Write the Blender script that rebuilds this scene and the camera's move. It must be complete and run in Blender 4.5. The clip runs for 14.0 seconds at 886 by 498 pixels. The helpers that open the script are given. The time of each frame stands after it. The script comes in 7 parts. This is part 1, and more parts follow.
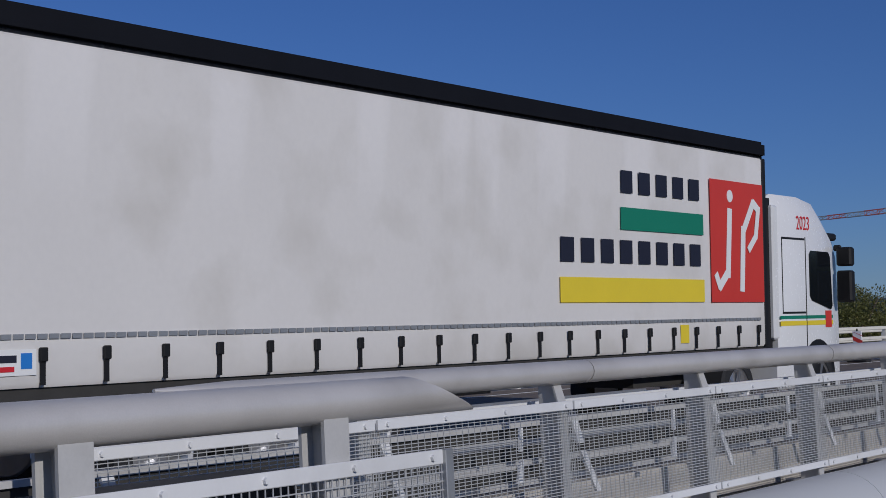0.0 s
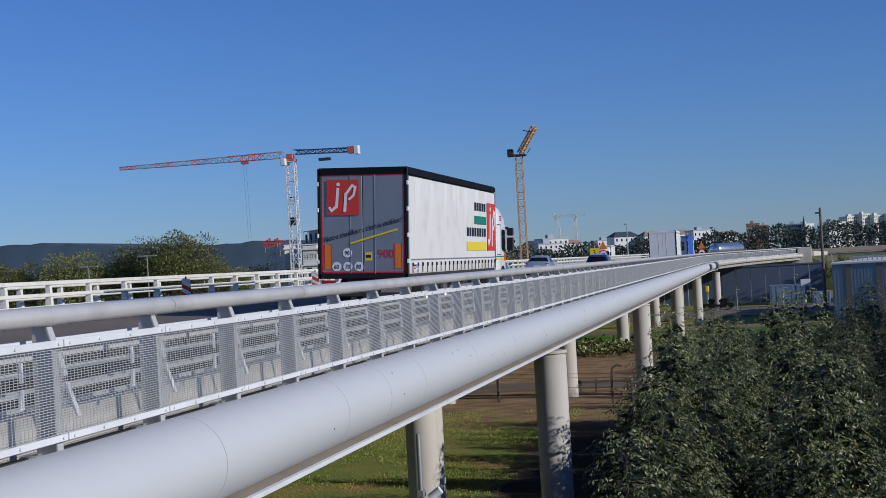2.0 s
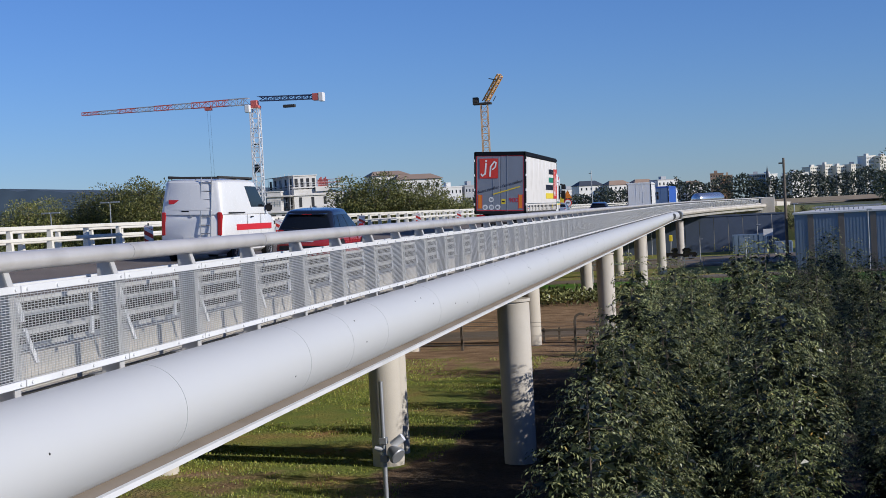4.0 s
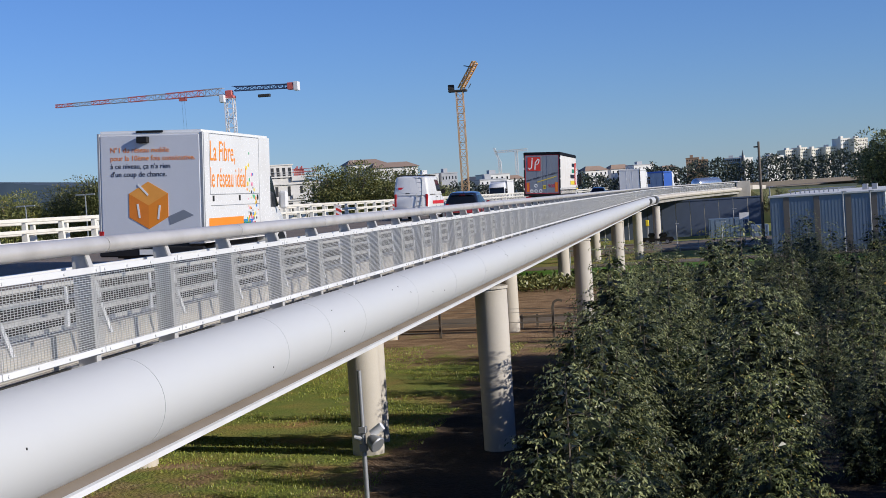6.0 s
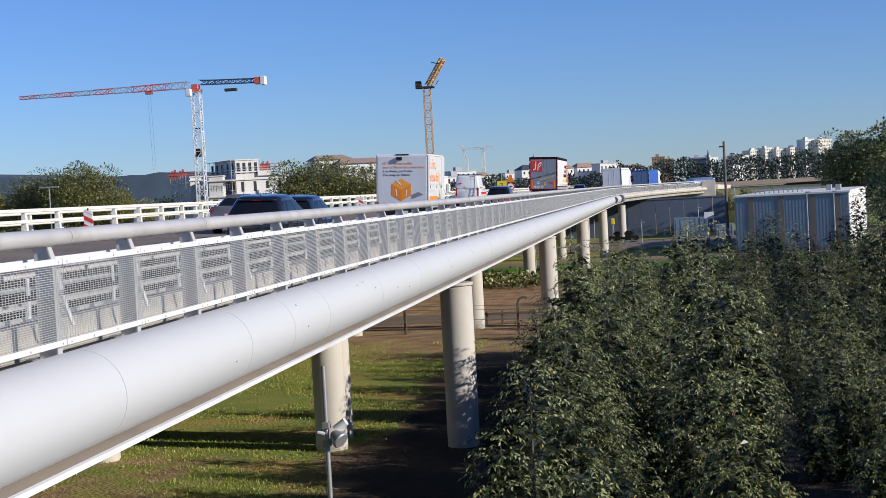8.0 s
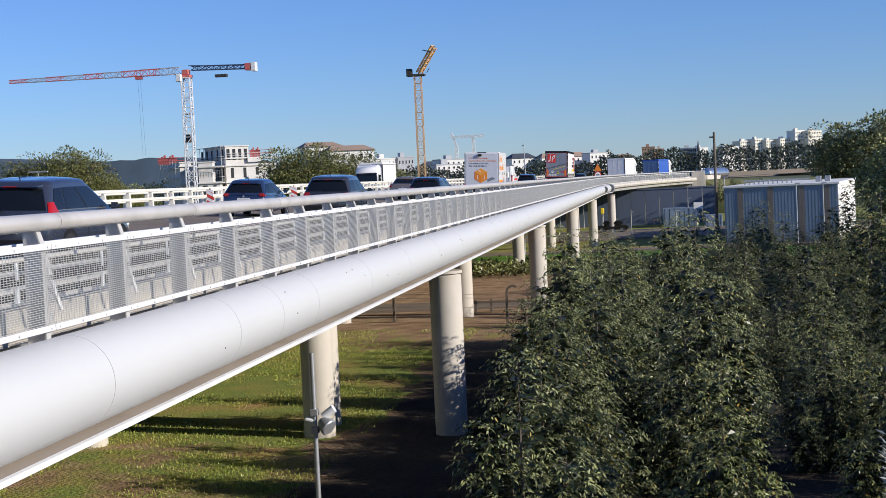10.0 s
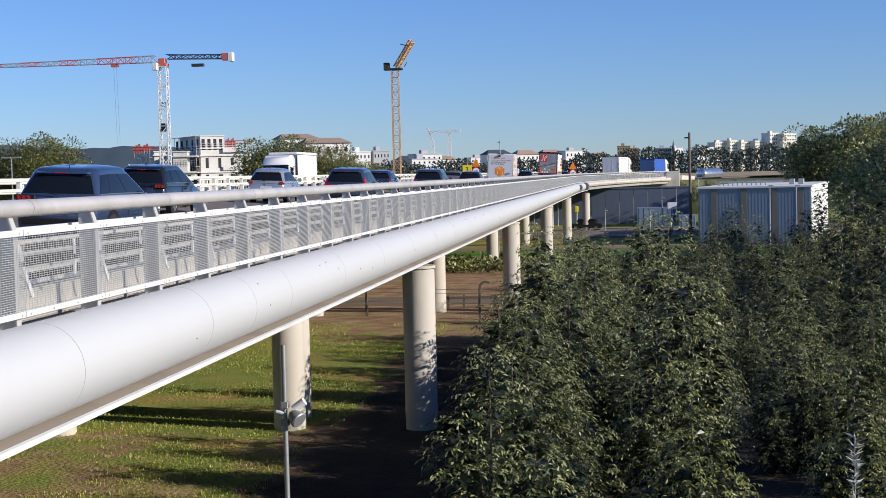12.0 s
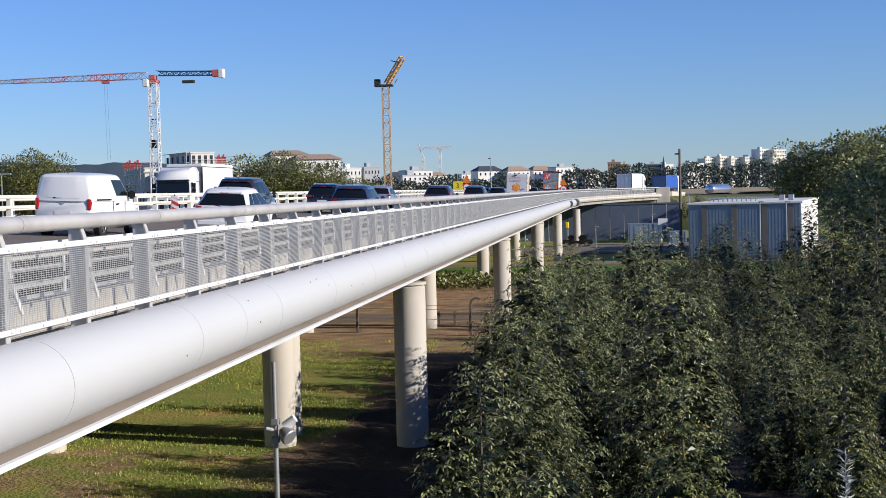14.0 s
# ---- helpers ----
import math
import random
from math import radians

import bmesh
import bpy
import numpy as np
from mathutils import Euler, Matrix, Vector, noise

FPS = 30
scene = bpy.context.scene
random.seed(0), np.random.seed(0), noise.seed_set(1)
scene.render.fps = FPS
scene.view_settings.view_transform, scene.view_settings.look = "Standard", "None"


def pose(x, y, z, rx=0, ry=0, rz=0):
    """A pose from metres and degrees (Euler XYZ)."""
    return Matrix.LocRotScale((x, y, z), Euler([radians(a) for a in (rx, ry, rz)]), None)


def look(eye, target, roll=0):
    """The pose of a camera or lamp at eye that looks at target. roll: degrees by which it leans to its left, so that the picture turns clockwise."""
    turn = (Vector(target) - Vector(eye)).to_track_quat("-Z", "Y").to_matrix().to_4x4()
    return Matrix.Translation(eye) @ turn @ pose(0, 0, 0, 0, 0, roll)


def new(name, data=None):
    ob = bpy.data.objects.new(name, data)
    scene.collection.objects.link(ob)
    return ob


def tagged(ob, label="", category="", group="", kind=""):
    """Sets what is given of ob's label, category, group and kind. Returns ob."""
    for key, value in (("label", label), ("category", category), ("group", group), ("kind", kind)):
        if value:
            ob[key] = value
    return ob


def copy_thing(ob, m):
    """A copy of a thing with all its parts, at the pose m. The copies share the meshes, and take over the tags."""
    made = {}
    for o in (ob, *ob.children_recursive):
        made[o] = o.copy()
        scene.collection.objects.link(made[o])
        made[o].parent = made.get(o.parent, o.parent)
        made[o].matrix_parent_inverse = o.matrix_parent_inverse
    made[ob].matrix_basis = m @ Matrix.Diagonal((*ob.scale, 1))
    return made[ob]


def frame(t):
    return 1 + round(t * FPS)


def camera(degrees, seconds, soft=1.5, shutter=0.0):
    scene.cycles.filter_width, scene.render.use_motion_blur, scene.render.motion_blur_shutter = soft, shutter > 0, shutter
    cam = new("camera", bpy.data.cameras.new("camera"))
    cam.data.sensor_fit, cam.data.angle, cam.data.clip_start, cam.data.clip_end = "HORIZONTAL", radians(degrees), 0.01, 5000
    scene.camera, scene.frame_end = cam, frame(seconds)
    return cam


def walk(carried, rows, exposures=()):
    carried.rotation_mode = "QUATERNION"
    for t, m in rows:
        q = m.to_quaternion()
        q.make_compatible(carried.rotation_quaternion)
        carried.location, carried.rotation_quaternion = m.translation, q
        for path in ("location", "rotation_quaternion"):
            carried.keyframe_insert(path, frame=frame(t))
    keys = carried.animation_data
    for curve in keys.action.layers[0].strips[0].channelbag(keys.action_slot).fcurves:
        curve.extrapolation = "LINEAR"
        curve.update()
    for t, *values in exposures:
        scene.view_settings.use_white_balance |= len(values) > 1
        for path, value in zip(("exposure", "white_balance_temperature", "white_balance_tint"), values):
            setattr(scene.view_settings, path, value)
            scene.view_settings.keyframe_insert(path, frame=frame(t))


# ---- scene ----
cam = camera(34.22, 14.0, soft=0.45)
PATH = [
    (0, pose(0.000, 0.300, 1.440, 94.284, 2.893, 38.646)),
    (0.2, pose(-0.050, 0.180, 1.460, 93.755, 4.566, 30.310)),
    (0.5, pose(-0.060, 0.050, 1.500, 92.774, 3.022, 24.286)),
    (1, pose(0.000, -0.020, 1.535, 91.690, 2.801, 17.431)),
    (1.5, pose(-0.008, -0.018, 1.552, 91.142, 2.136, 12.501)),
    (2, pose(-0.011, -0.060, 1.506, 90.705, 3.263, 12.278)),
    (2.5, pose(0.008, -0.008, 1.516, 90.124, 3.584, 11.431)),
    (3, pose(0.004, -0.009, 1.500, 89.439, 3.220, 11.295)),
    (5.5, pose(0.010, 0.009, 1.502, 88.099, 3.248, 10.170)),
    (6, pose(0.017, 0.000, 1.508, 88.024, 3.709, 9.956)),
    (6.5, pose(0.027, 0.005, 1.508, 87.962, 3.578, 9.652)),
    (7, pose(0.023, 0.013, 1.505, 87.911, 3.499, 9.109)),
    (7.5, pose(0.023, 0.013, 1.501, 87.896, 3.381, 8.762)),
    (8, pose(0.023, 0.015, 1.496, 87.811, 3.124, 8.614)),
    (10.5, pose(0.022, 0.009, 1.498, 87.236, 2.298, 7.990)),
    (11, pose(0.028, 0.010, 1.504, 87.179, 1.757, 7.786)),
    (11.5, pose(0.017, 0.020, 1.504, 87.119, 1.441, 7.556)),
    (12, pose(0.017, 0.014, 1.499, 87.080, 1.381, 7.226)),
    (12.5, pose(0.025, 0.020, 1.510, 87.084, 1.494, 6.887)),
    (13, pose(0.019, 0.015, 1.497, 87.441, 1.387, 6.541)),
    (13.5, pose(0.013, 0.003, 1.496, 87.653, 1.279, 6.556)),
    (14, pose(0.018, 0.020, 1.504, 87.716, 1.422, 6.855)),
]
walk(cam, PATH, exposures=[(0.0, -1.22, 5750, 12), (0.5, -1.18, 5450, 10), (1.0, -0.93, 5420, 10), (1.5, -0.62, 5600, 10), (2.0, -0.54, 5750, 10), (3.0, -0.37, 5900, 10), (5.5, -0.17, 6150, 10), (7.5, 0.0, 6250, 10), (10.5, 0.13, 6350, 10), (14.0, 0.14, 6380, 10)])

# ---- sky and sun ----
SUN = Vector((0.865, -0.26, 0.345)).normalized()
world = bpy.data.worlds.new("sky")
scene.world = world
world.use_nodes = True
wn = world.node_tree.nodes
sky = wn.new("ShaderNodeTexSky")
sky.sky_type, sky.sun_disc = "NISHITA", False
sky.sun_elevation, sky.sun_rotation = math.asin(SUN.z), math.atan2(SUN.x, SUN.y)
sky.air_density, sky.dust_density, sky.ozone_density = 1.0, 0.0, 3.6
wn["Background"].inputs["Strength"].default_value = 0.095
tint = wn.new("ShaderNodeMix")
tint.data_type, tint.blend_type = "RGBA", "MULTIPLY"
tint.inputs["Factor"].default_value = 1.0
tint.inputs["B"].default_value = (0.64, 0.82, 1.275, 1)
world.node_tree.links.new(sky.outputs[0], tint.inputs["A"])
world.node_tree.links.new(tint.outputs["Result"], wn["Background"].inputs["Color"])
sun_data = bpy.data.lights.new("sun", "SUN")
sun_data.energy, sun_data.angle, sun_data.color = 5.0, radians(0.53), (1.0, 0.91, 0.78)
sun = new("sun", sun_data)
sun.matrix_world = look(SUN * 50, (0, 0, 0))

# ---- materials ----
def material(name, colour, rough=0.6, metal=0.0, vary=0.12, scale=3.0, fine=60.0, bump=0.0, bump_scale=80.0, stain=None, stain_scale=0.7, stain_amount=0.3, spec=0.5, per_piece=0.0):
    """A surface with broad and fine variation, an optional stain of another colour, and fine relief."""
    m = bpy.data.materials.new(name)
    m.use_nodes = True
    t = m.node_tree
    n, link = t.nodes, t.links.new
    b = n["Principled BSDF"]
    b.inputs["Metallic"].default_value = metal
    b.inputs["Specular IOR Level"].default_value = spec
    co = n.new("ShaderNodeTexCoord")
    geo = n.new("ShaderNodeNewGeometry")

    def noise_at(s, detail=4.0):
        x = n.new("ShaderNodeTexNoise")
        x.inputs["Scale"].default_value, x.inputs["Detail"].default_value = s, detail
        link(geo.outputs["Position"] if per_piece < 0 else co.outputs["Object"], x.inputs["Vector"])
        return x.outputs["Fac"]

    def math_node(op, a, c):
        x = n.new("ShaderNodeMath")
        x.operation = op
        for i, v in enumerate((a, c)):
            if isinstance(v, (int, float)):
                x.inputs[i].default_value = v
            else:
                link(v, x.inputs[i])
        return x.outputs[0]
    broad, small = noise_at(scale), noise_at(fine, 2.0)
    total = math_node("ADD", math_node("MULTIPLY", math_node("SUBTRACT", broad, 0.5), 2.2 * vary), math_node("MULTIPLY", math_node("SUBTRACT", small, 0.5), 1.2 * vary))
    if per_piece > 0:
        info = n.new("ShaderNodeObjectInfo")
        total = math_node("ADD", total, math_node("MULTIPLY", math_node("SUBTRACT", info.outputs["Random"], 0.5), per_piece))
    value = math_node("ADD", total, 1.0)
    mul = n.new("ShaderNodeVectorMath")
    mul.operation = "SCALE"
    mul.inputs[0].default_value = colour
    link(value, mul.inputs["Scale"])
    out = mul.outputs[0]
    if stain:
        mix = n.new("ShaderNodeMix")
        mix.data_type = "RGBA"
        ramp = n.new("ShaderNodeMapRange")
        ramp.inputs["From Min"].default_value, ramp.inputs["From Max"].default_value = 0.5, 0.72
        ramp.inputs["To Max"].default_value = stain_amount
        link(noise_at(stain_scale, 6.0), ramp.inputs["Value"])
        link(ramp.outputs[0], mix.inputs["Factor"])
        link(out, mix.inputs["A"])
        mix.inputs["B"].default_value = (*stain, 1)
        out = mix.outputs["Result"]
    link(out, b.inputs["Base Color"])
    link(math_node("ADD", math_node("MULTIPLY", small, 0.16), rough - 0.08), b.inputs["Roughness"])
    if bump:
        bn = n.new("ShaderNodeBump")
        bn.inputs["Strength"].default_value, bn.inputs["Distance"].default_value = bump, 0.02
        link(noise_at(bump_scale, 5.0), bn.inputs["Height"])
        link(bn.outputs[0], b.inputs["Normal"])
    return m


def leaf_material(name, dark, light, autumn=None, share=0.04):
    """Leaves, each with a green of its own, that let some light through."""
    m = bpy.data.materials.new(name)
    m.use_nodes = True
    t = m.node_tree
    n, link = t.nodes, t.links.new
    b = n["Principled BSDF"]
    geo = n.new("ShaderNodeNewGeometry")
    ramp = n.new("ShaderNodeValToRGB")
    e = ramp.color_ramp.elements
    e[0].color, e[1].color = (*dark, 1), (*light, 1)
    e[1].position = 0.9
    if autumn:
        e.new(1.0 - share).color = (*light, 1)
        e.new(1.0).color = (*autumn, 1)
    link(geo.outputs["Random Per Island"], ramp.inputs[0])
    # each plant a little paler or deeper than its neighbours
    info = n.new("ShaderNodeObjectInfo")
    spread = n.new("ShaderNodeMapRange")
    spread.inputs["To Min"].default_value, spread.inputs["To Max"].default_value = 0.62, 1.4
    link(info.outputs["Random"], spread.inputs["Value"])
    tone = n.new("ShaderNodeVectorMath")
    tone.operation = "SCALE"
    link(ramp.outputs[0], tone.inputs[0])
    link(spread.outputs[0], tone.inputs["Scale"])
    link(tone.outputs[0], b.inputs["Base Color"])
    b.inputs["Roughness"].default_value = 0.38
    b.inputs["Specular IOR Level"].default_value = 0.5
    tr = n.new("ShaderNodeBsdfTranslucent")
    link(tone.outputs[0], tr.inputs["Color"])
    mix = n.new("ShaderNodeMixShader")
    mix.inputs[0].default_value = 0.18
    link(b.outputs[0], mix.inputs[1])
    link(tr.outputs[0], mix.inputs[2])
    link(mix.outputs[0], n["Material Output"].inputs["Surface"])
    return m


STEEL_WHITE = material("painted steel pale grey", (0.76, 0.76, 0.755), 0.38, 0.0, 0.05, 2.0, 40, stain=(0.35, 0.34, 0.31), stain_scale=1.3, stain_amount=0.25)
PIPE_WHITE = material("white painted tube", (0.57, 0.575, 0.572), 0.5, 0.0, 0.02, 0.5, 30, stain=(0.60, 0.60, 0.57), stain_scale=2.2, stain_amount=0.18)
GALV = material("galvanised steel", (0.42, 0.43, 0.44), 0.42, 0.55, 0.12, 6, 90, stain=(0.28, 0.26, 0.23), stain_scale=2.5, stain_amount=0.4)
RAIL_GREY = material("brushed grey rail tube", (0.64, 0.61, 0.575), 0.42, 0.25, 0.10, 4, 120, bump=0.08, bump_scale=200, stain=(0.25, 0.23, 0.2), stain_scale=2.0, stain_amount=0.35)
POST_GREY = material("grey painted post", (0.54, 0.53, 0.51), 0.5, 0.1, 0.1, 5, 80, stain=(0.3, 0.27, 0.23), stain_scale=2.0, stain_amount=0.4)
BARRIER_CREAM = material("cream painted barrier", (0.78, 0.75, 0.66), 0.5, 0.0, 0.07, 2, 40, stain=(0.45, 0.36, 0.27), stain_scale=1.4, stain_amount=0.35)
CONCRETE = material("pale concrete", (0.56, 0.52, 0.46), 0.85, 0.0, 0.12, 0.8, 30, bump=0.25, bump_scale=40, stain=(0.33, 0.29, 0.24), stain_scale=0.5, stain_amount=0.45, spec=0.2)
# soffit darker than the concrete, its colour holding the shade under the tube
SOFFIT = material("brown grey soffit with painted shade", (0.34, 0.29, 0.24), 0.8, 0.0, 0.12, 0.8, 30, stain=(0.22, 0.18, 0.14), stain_scale=0.6, stain_amount=0.5, spec=0.2)
CONCRETE_GREY = material("weathered grey concrete", (0.36, 0.35, 0.33), 0.88, 0.0, 0.15, 0.7, 25, bump=0.25, bump_scale=30, stain=(0.16, 0.15, 0.13), stain_scale=0.4, stain_amount=0.5, spec=0.15)
ASPHALT = material("asphalt", (0.23, 0.19, 0.155), 0.85, 0.0, 0.2, 0.4, 90, bump=0.4, bump_scale=150, stain=(0.13, 0.115, 0.10), stain_scale=0.15, stain_amount=0.5, spec=0.12)
# warm brown that offsets the blue skylight in the shade behind the kerb
VERGE_BROWN = material("warm brown verge", (0.20, 0.14, 0.085), 0.95, 0.0, 0.25, 1.5, 40, bump=0.4, bump_scale=60, stain=(0.09, 0.07, 0.05), stain_scale=0.8, stain_amount=0.6, spec=0.1)
PAINT_LINE = material("worn road paint", (0.72, 0.71, 0.67), 0.7, 0.0, 0.15, 3, 50, stain=(0.2, 0.19, 0.18), stain_scale=6, stain_amount=0.5)
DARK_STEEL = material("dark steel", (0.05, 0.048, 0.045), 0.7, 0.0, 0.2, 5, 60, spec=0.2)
WIRE = material("bright galvanised wire", (0.60, 0.60, 0.59), 0.42, 0.3, 0.1, 6, 90)
RUBBER = material("tyre rubber", (0.02, 0.02, 0.021), 0.8, 0.0, 0.2, 10, 90, bump=0.3)
ALLOY = material("alloy rim", (0.5, 0.5, 0.51), 0.35, 0.8, 0.1, 8, 60)
GLASS = material("dark tinted glass", (0.008, 0.01, 0.013), 0.09, 0.0, 0.05, 2, 20, spec=0.45)
GLASS.node_tree.nodes["Principled BSDF"].inputs["IOR"].default_value = 1.5
BLACK_PLASTIC = material("black plastic", (0.015, 0.015, 0.016), 0.55, 0.0, 0.15, 6, 60, spec=0.25)
WHITE_PAINT = material("white vehicle paint", (0.78, 0.78, 0.77), 0.25, 0.0, 0.02, 2, 20, stain=(0.6, 0.58, 0.54), stain_scale=1.0, stain_amount=0.25)

# ---- mesh helpers ----
def part(name, bm, mat, parent=None, label="", smooth=False):
    """Links a bmesh as one mesh object under a thing or a part."""
    me = bpy.data.meshes.new(name)
    bm.normal_update()
    bm.to_mesh(me)
    bm.free()
    for mm in (mat if isinstance(mat, (list, tuple)) else [mat]):
        me.materials.append(mm)
    if smooth:
        for p in me.polygons:
            p.use_smooth = True
        me.set_sharp_from_angle(angle=radians(40))
    ob = new(name, me)
    if parent is not None:
        ob.parent = parent
    return tagged(ob, label) if label else ob


def mould(bm, mat, smooth=False):
    """A mesh for pieces that are alike, with no object yet."""
    ob = part("mould", bm, mat, smooth=smooth)
    me = ob.data
    bpy.data.objects.remove(ob)
    return me


def share(name, me, parent, m, label=""):
    """One more piece on a mesh that others use too."""
    ob = new(name, me)
    ob.parent, ob.matrix_basis = parent, m
    return tagged(ob, label) if label else ob


def thing(name, label, category, group="", kind="", m=None):
    ob = new(name)
    ob.empty_display_size = 0.2
    if m is not None:
        ob.matrix_basis = m
    return tagged(ob, label, category, group, kind)


def box(bm, x0, x1, y0, y1, z0, z1, bevel=0.0, seg=1):
    r = bmesh.ops.create_cube(bm, size=1.0, matrix=Matrix.LocRotScale(((x0 + x1) / 2, (y0 + y1) / 2, (z0 + z1) / 2), None, (abs(x1 - x0), abs(y1 - y0), abs(z1 - z0))))
    if bevel:
        bmesh.ops.bevel(bm, geom=list({e for v in r["verts"] for e in v.link_edges}), offset=bevel, segments=seg, affect="EDGES", clamp_overlap=True)
    return bm


def boxes(*rows, bevel=0.0, seg=1):
    bm = bmesh.new()
    for r in rows:
        box(bm, *r, bevel=bevel, seg=seg)
    return bm


def rings(bm, loops, closed=True, cap=True):
    """Skins a row of loops of equal length."""
    vs = [[bm.verts.new(p) for p in loop] for loop in loops]
    n = len(vs[0])
    for a, b in zip(vs, vs[1:]):
        for i in range(n if closed else n - 1):
            bm.faces.new((a[i], a[(i + 1) % n], b[(i + 1) % n], b[i]))
    if cap and closed:
        bm.faces.new(vs[0][::-1])
        bm.faces.new(vs[-1])
    return bm


def rod(bm, p0, p1, r0, r1=None, n=8):
    p0, p1 = Vector(p0), Vector(p1)
    r1 = r0 if r1 is None else r1
    d = (p1 - p0).normalized()
    u = d.orthogonal().normalized()
    w = d.cross(u)
    loops = [[p + (u * math.cos(a) + w * math.sin(a)) * r for a in [2 * math.pi * i / n for i in range(n)]] for p, r in ((p0, r0), (p1, r1))]
    return rings(bm, loops)


def bar(bm, p0, p1, w, h):
    """A square bar from p0 to p1."""
    p0, p1 = Vector(p0), Vector(p1)
    d = (p1 - p0).normalized()
    up = Vector((0, 0, 1)) if abs(d.z) < 0.95 else Vector((1, 0, 0))
    s = d.cross(up).normalized() * (w / 2)
    u = s.cross(d).normalized() * (h / 2)
    return rings(bm, [[p + s + u, p - s + u, p - s - u, p + s - u] for p in (p0, p1)])


def hull(bm, low, high):
    """A block between a lower and an upper polygon."""
    return rings(bm, [low, high])


def lettering(name, text, size, mat, parent, m, extrude=0.002, shear=0.0, stretch=1.0, align="LEFT", label=""):
    """Words in the built-in font, as a mesh, written along local x with local y up."""
    cu = bpy.data.curves.new(name, "FONT")
    cu.body, cu.size, cu.extrude, cu.shear, cu.align_x = text, size, extrude, shear, align
    cu.resolution_u = 3
    tmp = new("lettering", cu)
    me = bpy.data.meshes.new_from_object(tmp.evaluated_get(bpy.context.evaluated_depsgraph_get()))
    bpy.data.objects.remove(tmp)
    me.materials.clear()
    me.materials.append(mat)
    ob = new(name, me)
    ob.parent, ob.matrix_basis = parent, m @ Matrix.Diagonal((stretch, 1, 1, 1))
    return tagged(ob, label) if label else ob


def empty_bm():
    return bmesh.new()


# ---- the lie of the land ----
GROUND_Z = -5.8
EDGE_X = -5.41


def way_at(s):
    """A place and heading on the outer railing's line: straight, then bending to the right."""
    if s <= 150:
        return Vector((EDGE_X, s, 0)), 0.0
    a = (s - 150) / 320
    return Vector((EDGE_X + 320 * (1 - math.cos(a)), 150 + 320 * math.sin(a), 0)), a


def beside(s, off, z):
    """A place off metres to the right of the outer railing at station s."""
    p, a = way_at(s)
    return Vector((p.x + off * math.cos(a), p.y - off * math.sin(a), z))


def road_z(x):
    return -0.05 + 0.047 * max(0.0, EDGE_X - x)

# ---- the bridge ----
START = -260.0
STATIONS = [START, 0, 40, 80, 120, 150] + [150 + 7.5 * i for i in range(1, 13)]
END = STATIONS[-1]


def bridge_deck():
    bm = empty_bm()
    loops = []
    for s in STATIONS:
        a, y = beside(s, -0.35, 0), beside(s, -0.35, 0).y
        loops.append([(a.x, a.y, -0.06), (-19.9, y, road_z(-19.9) - 0.03), (-19.9, y, -0.7), (-17.5, y, -1.5), (-10.0, y, -1.5), (beside(s, -2.2, 0).x, y, -0.72), (beside(s, -0.2, 0).x, y, -0.66), (beside(s, -0.2, 0).x, y, 0.0)])
    rings(bm, loops)
    deck = part("bridge_deck", bm, CONCRETE_GREY)
    tagged(deck, "grey concrete bridge deck with a sloping underside", "bridge", kind="structure")
    bm = empty_bm()
    rows = [[(beside(s, -0.85, 0).x, beside(s, -0.85, 0).y, road_z(-6.2) + 0.012), (-9.2, s if s < 150 else beside(s, 0, 0).y, road_z(-9.2) + 0.012), (-19.3, s if s < 150 else beside(s, 0, 0).y, road_z(-19.3) + 0.012)] for s in STATIONS]
    rings(bm, rows, closed=False)
    tagged(part("road", bm, ASPHALT), "brownish grey asphalt carriageway on the bridge", "road", kind="structure")
    # kerb under the railing
    bm = empty_bm()
    rings(bm, [[beside(s, -0.50, -0.08), beside(s, -0.52, 0.47), beside(s, -0.74, 0.47), beside(s, -0.78, -0.08)] for s in STATIONS])
    tagged(part("kerb", bm, CONCRETE), "pale concrete kerb along the bridge edge", "kerb", kind="structure")
    # ledge added so the kerb's shadow band does not show on the road
    bm = empty_bm()
    rings(bm, [[beside(s, -0.745, -0.08), beside(s, -0.745, 0.40), beside(s, -1.3, 0.34), beside(s, -2.6, 0.09), beside(s, -2.6, -0.08)] for s in STATIONS])
    tagged(part("verge", bm, VERGE_BROWN), "raised brown verge added behind the kerb in place of its shadow", "verge", kind="structure")
    # dark upstand added in place of the shaded gap below the panels
    bm = empty_bm()
    rings(bm, [[beside(s, -0.26, -0.08), beside(s, -0.26, 0.19), beside(s, -0.32, 0.19), beside(s, -0.32, -0.08)] for s in STATIONS])
    tagged(part("edge_plate", bm, DARK_STEEL), "dark strip standing in for shade under the mesh panels", "trim", kind="structure")
    # beyond the deck the road goes on over the far bank
    bm = empty_bm()
    y1 = beside(END, 0, 0).y
    rings(bm, [[(-5.0, y1, 0.02), (-19.3, y1, 0.6)], [(-5.0, 900, 0.02), (-19.3, 900, 0.6)]], closed=False)
    tagged(part("road", bm, ASPHALT), "far asphalt road running on from the bridge", "road", kind="structure")
    for x, dash in ((-9.0, 0), (-13.55, 3), (-18.3, 0)):
        bm = empty_bm()
        y = -60.0
        while y < 230:
            l = 290 if not dash else 3.0
            box(bm, x - 0.08, x + 0.08, y, y + l, road_z(x) + 0.014, road_z(x) + 0.02)
            y += 13.0 if dash else 400
        tagged(part("lane_marking", bm, PAINT_LINE), "worn white lane marking on the asphalt", "road marking", kind="structure")


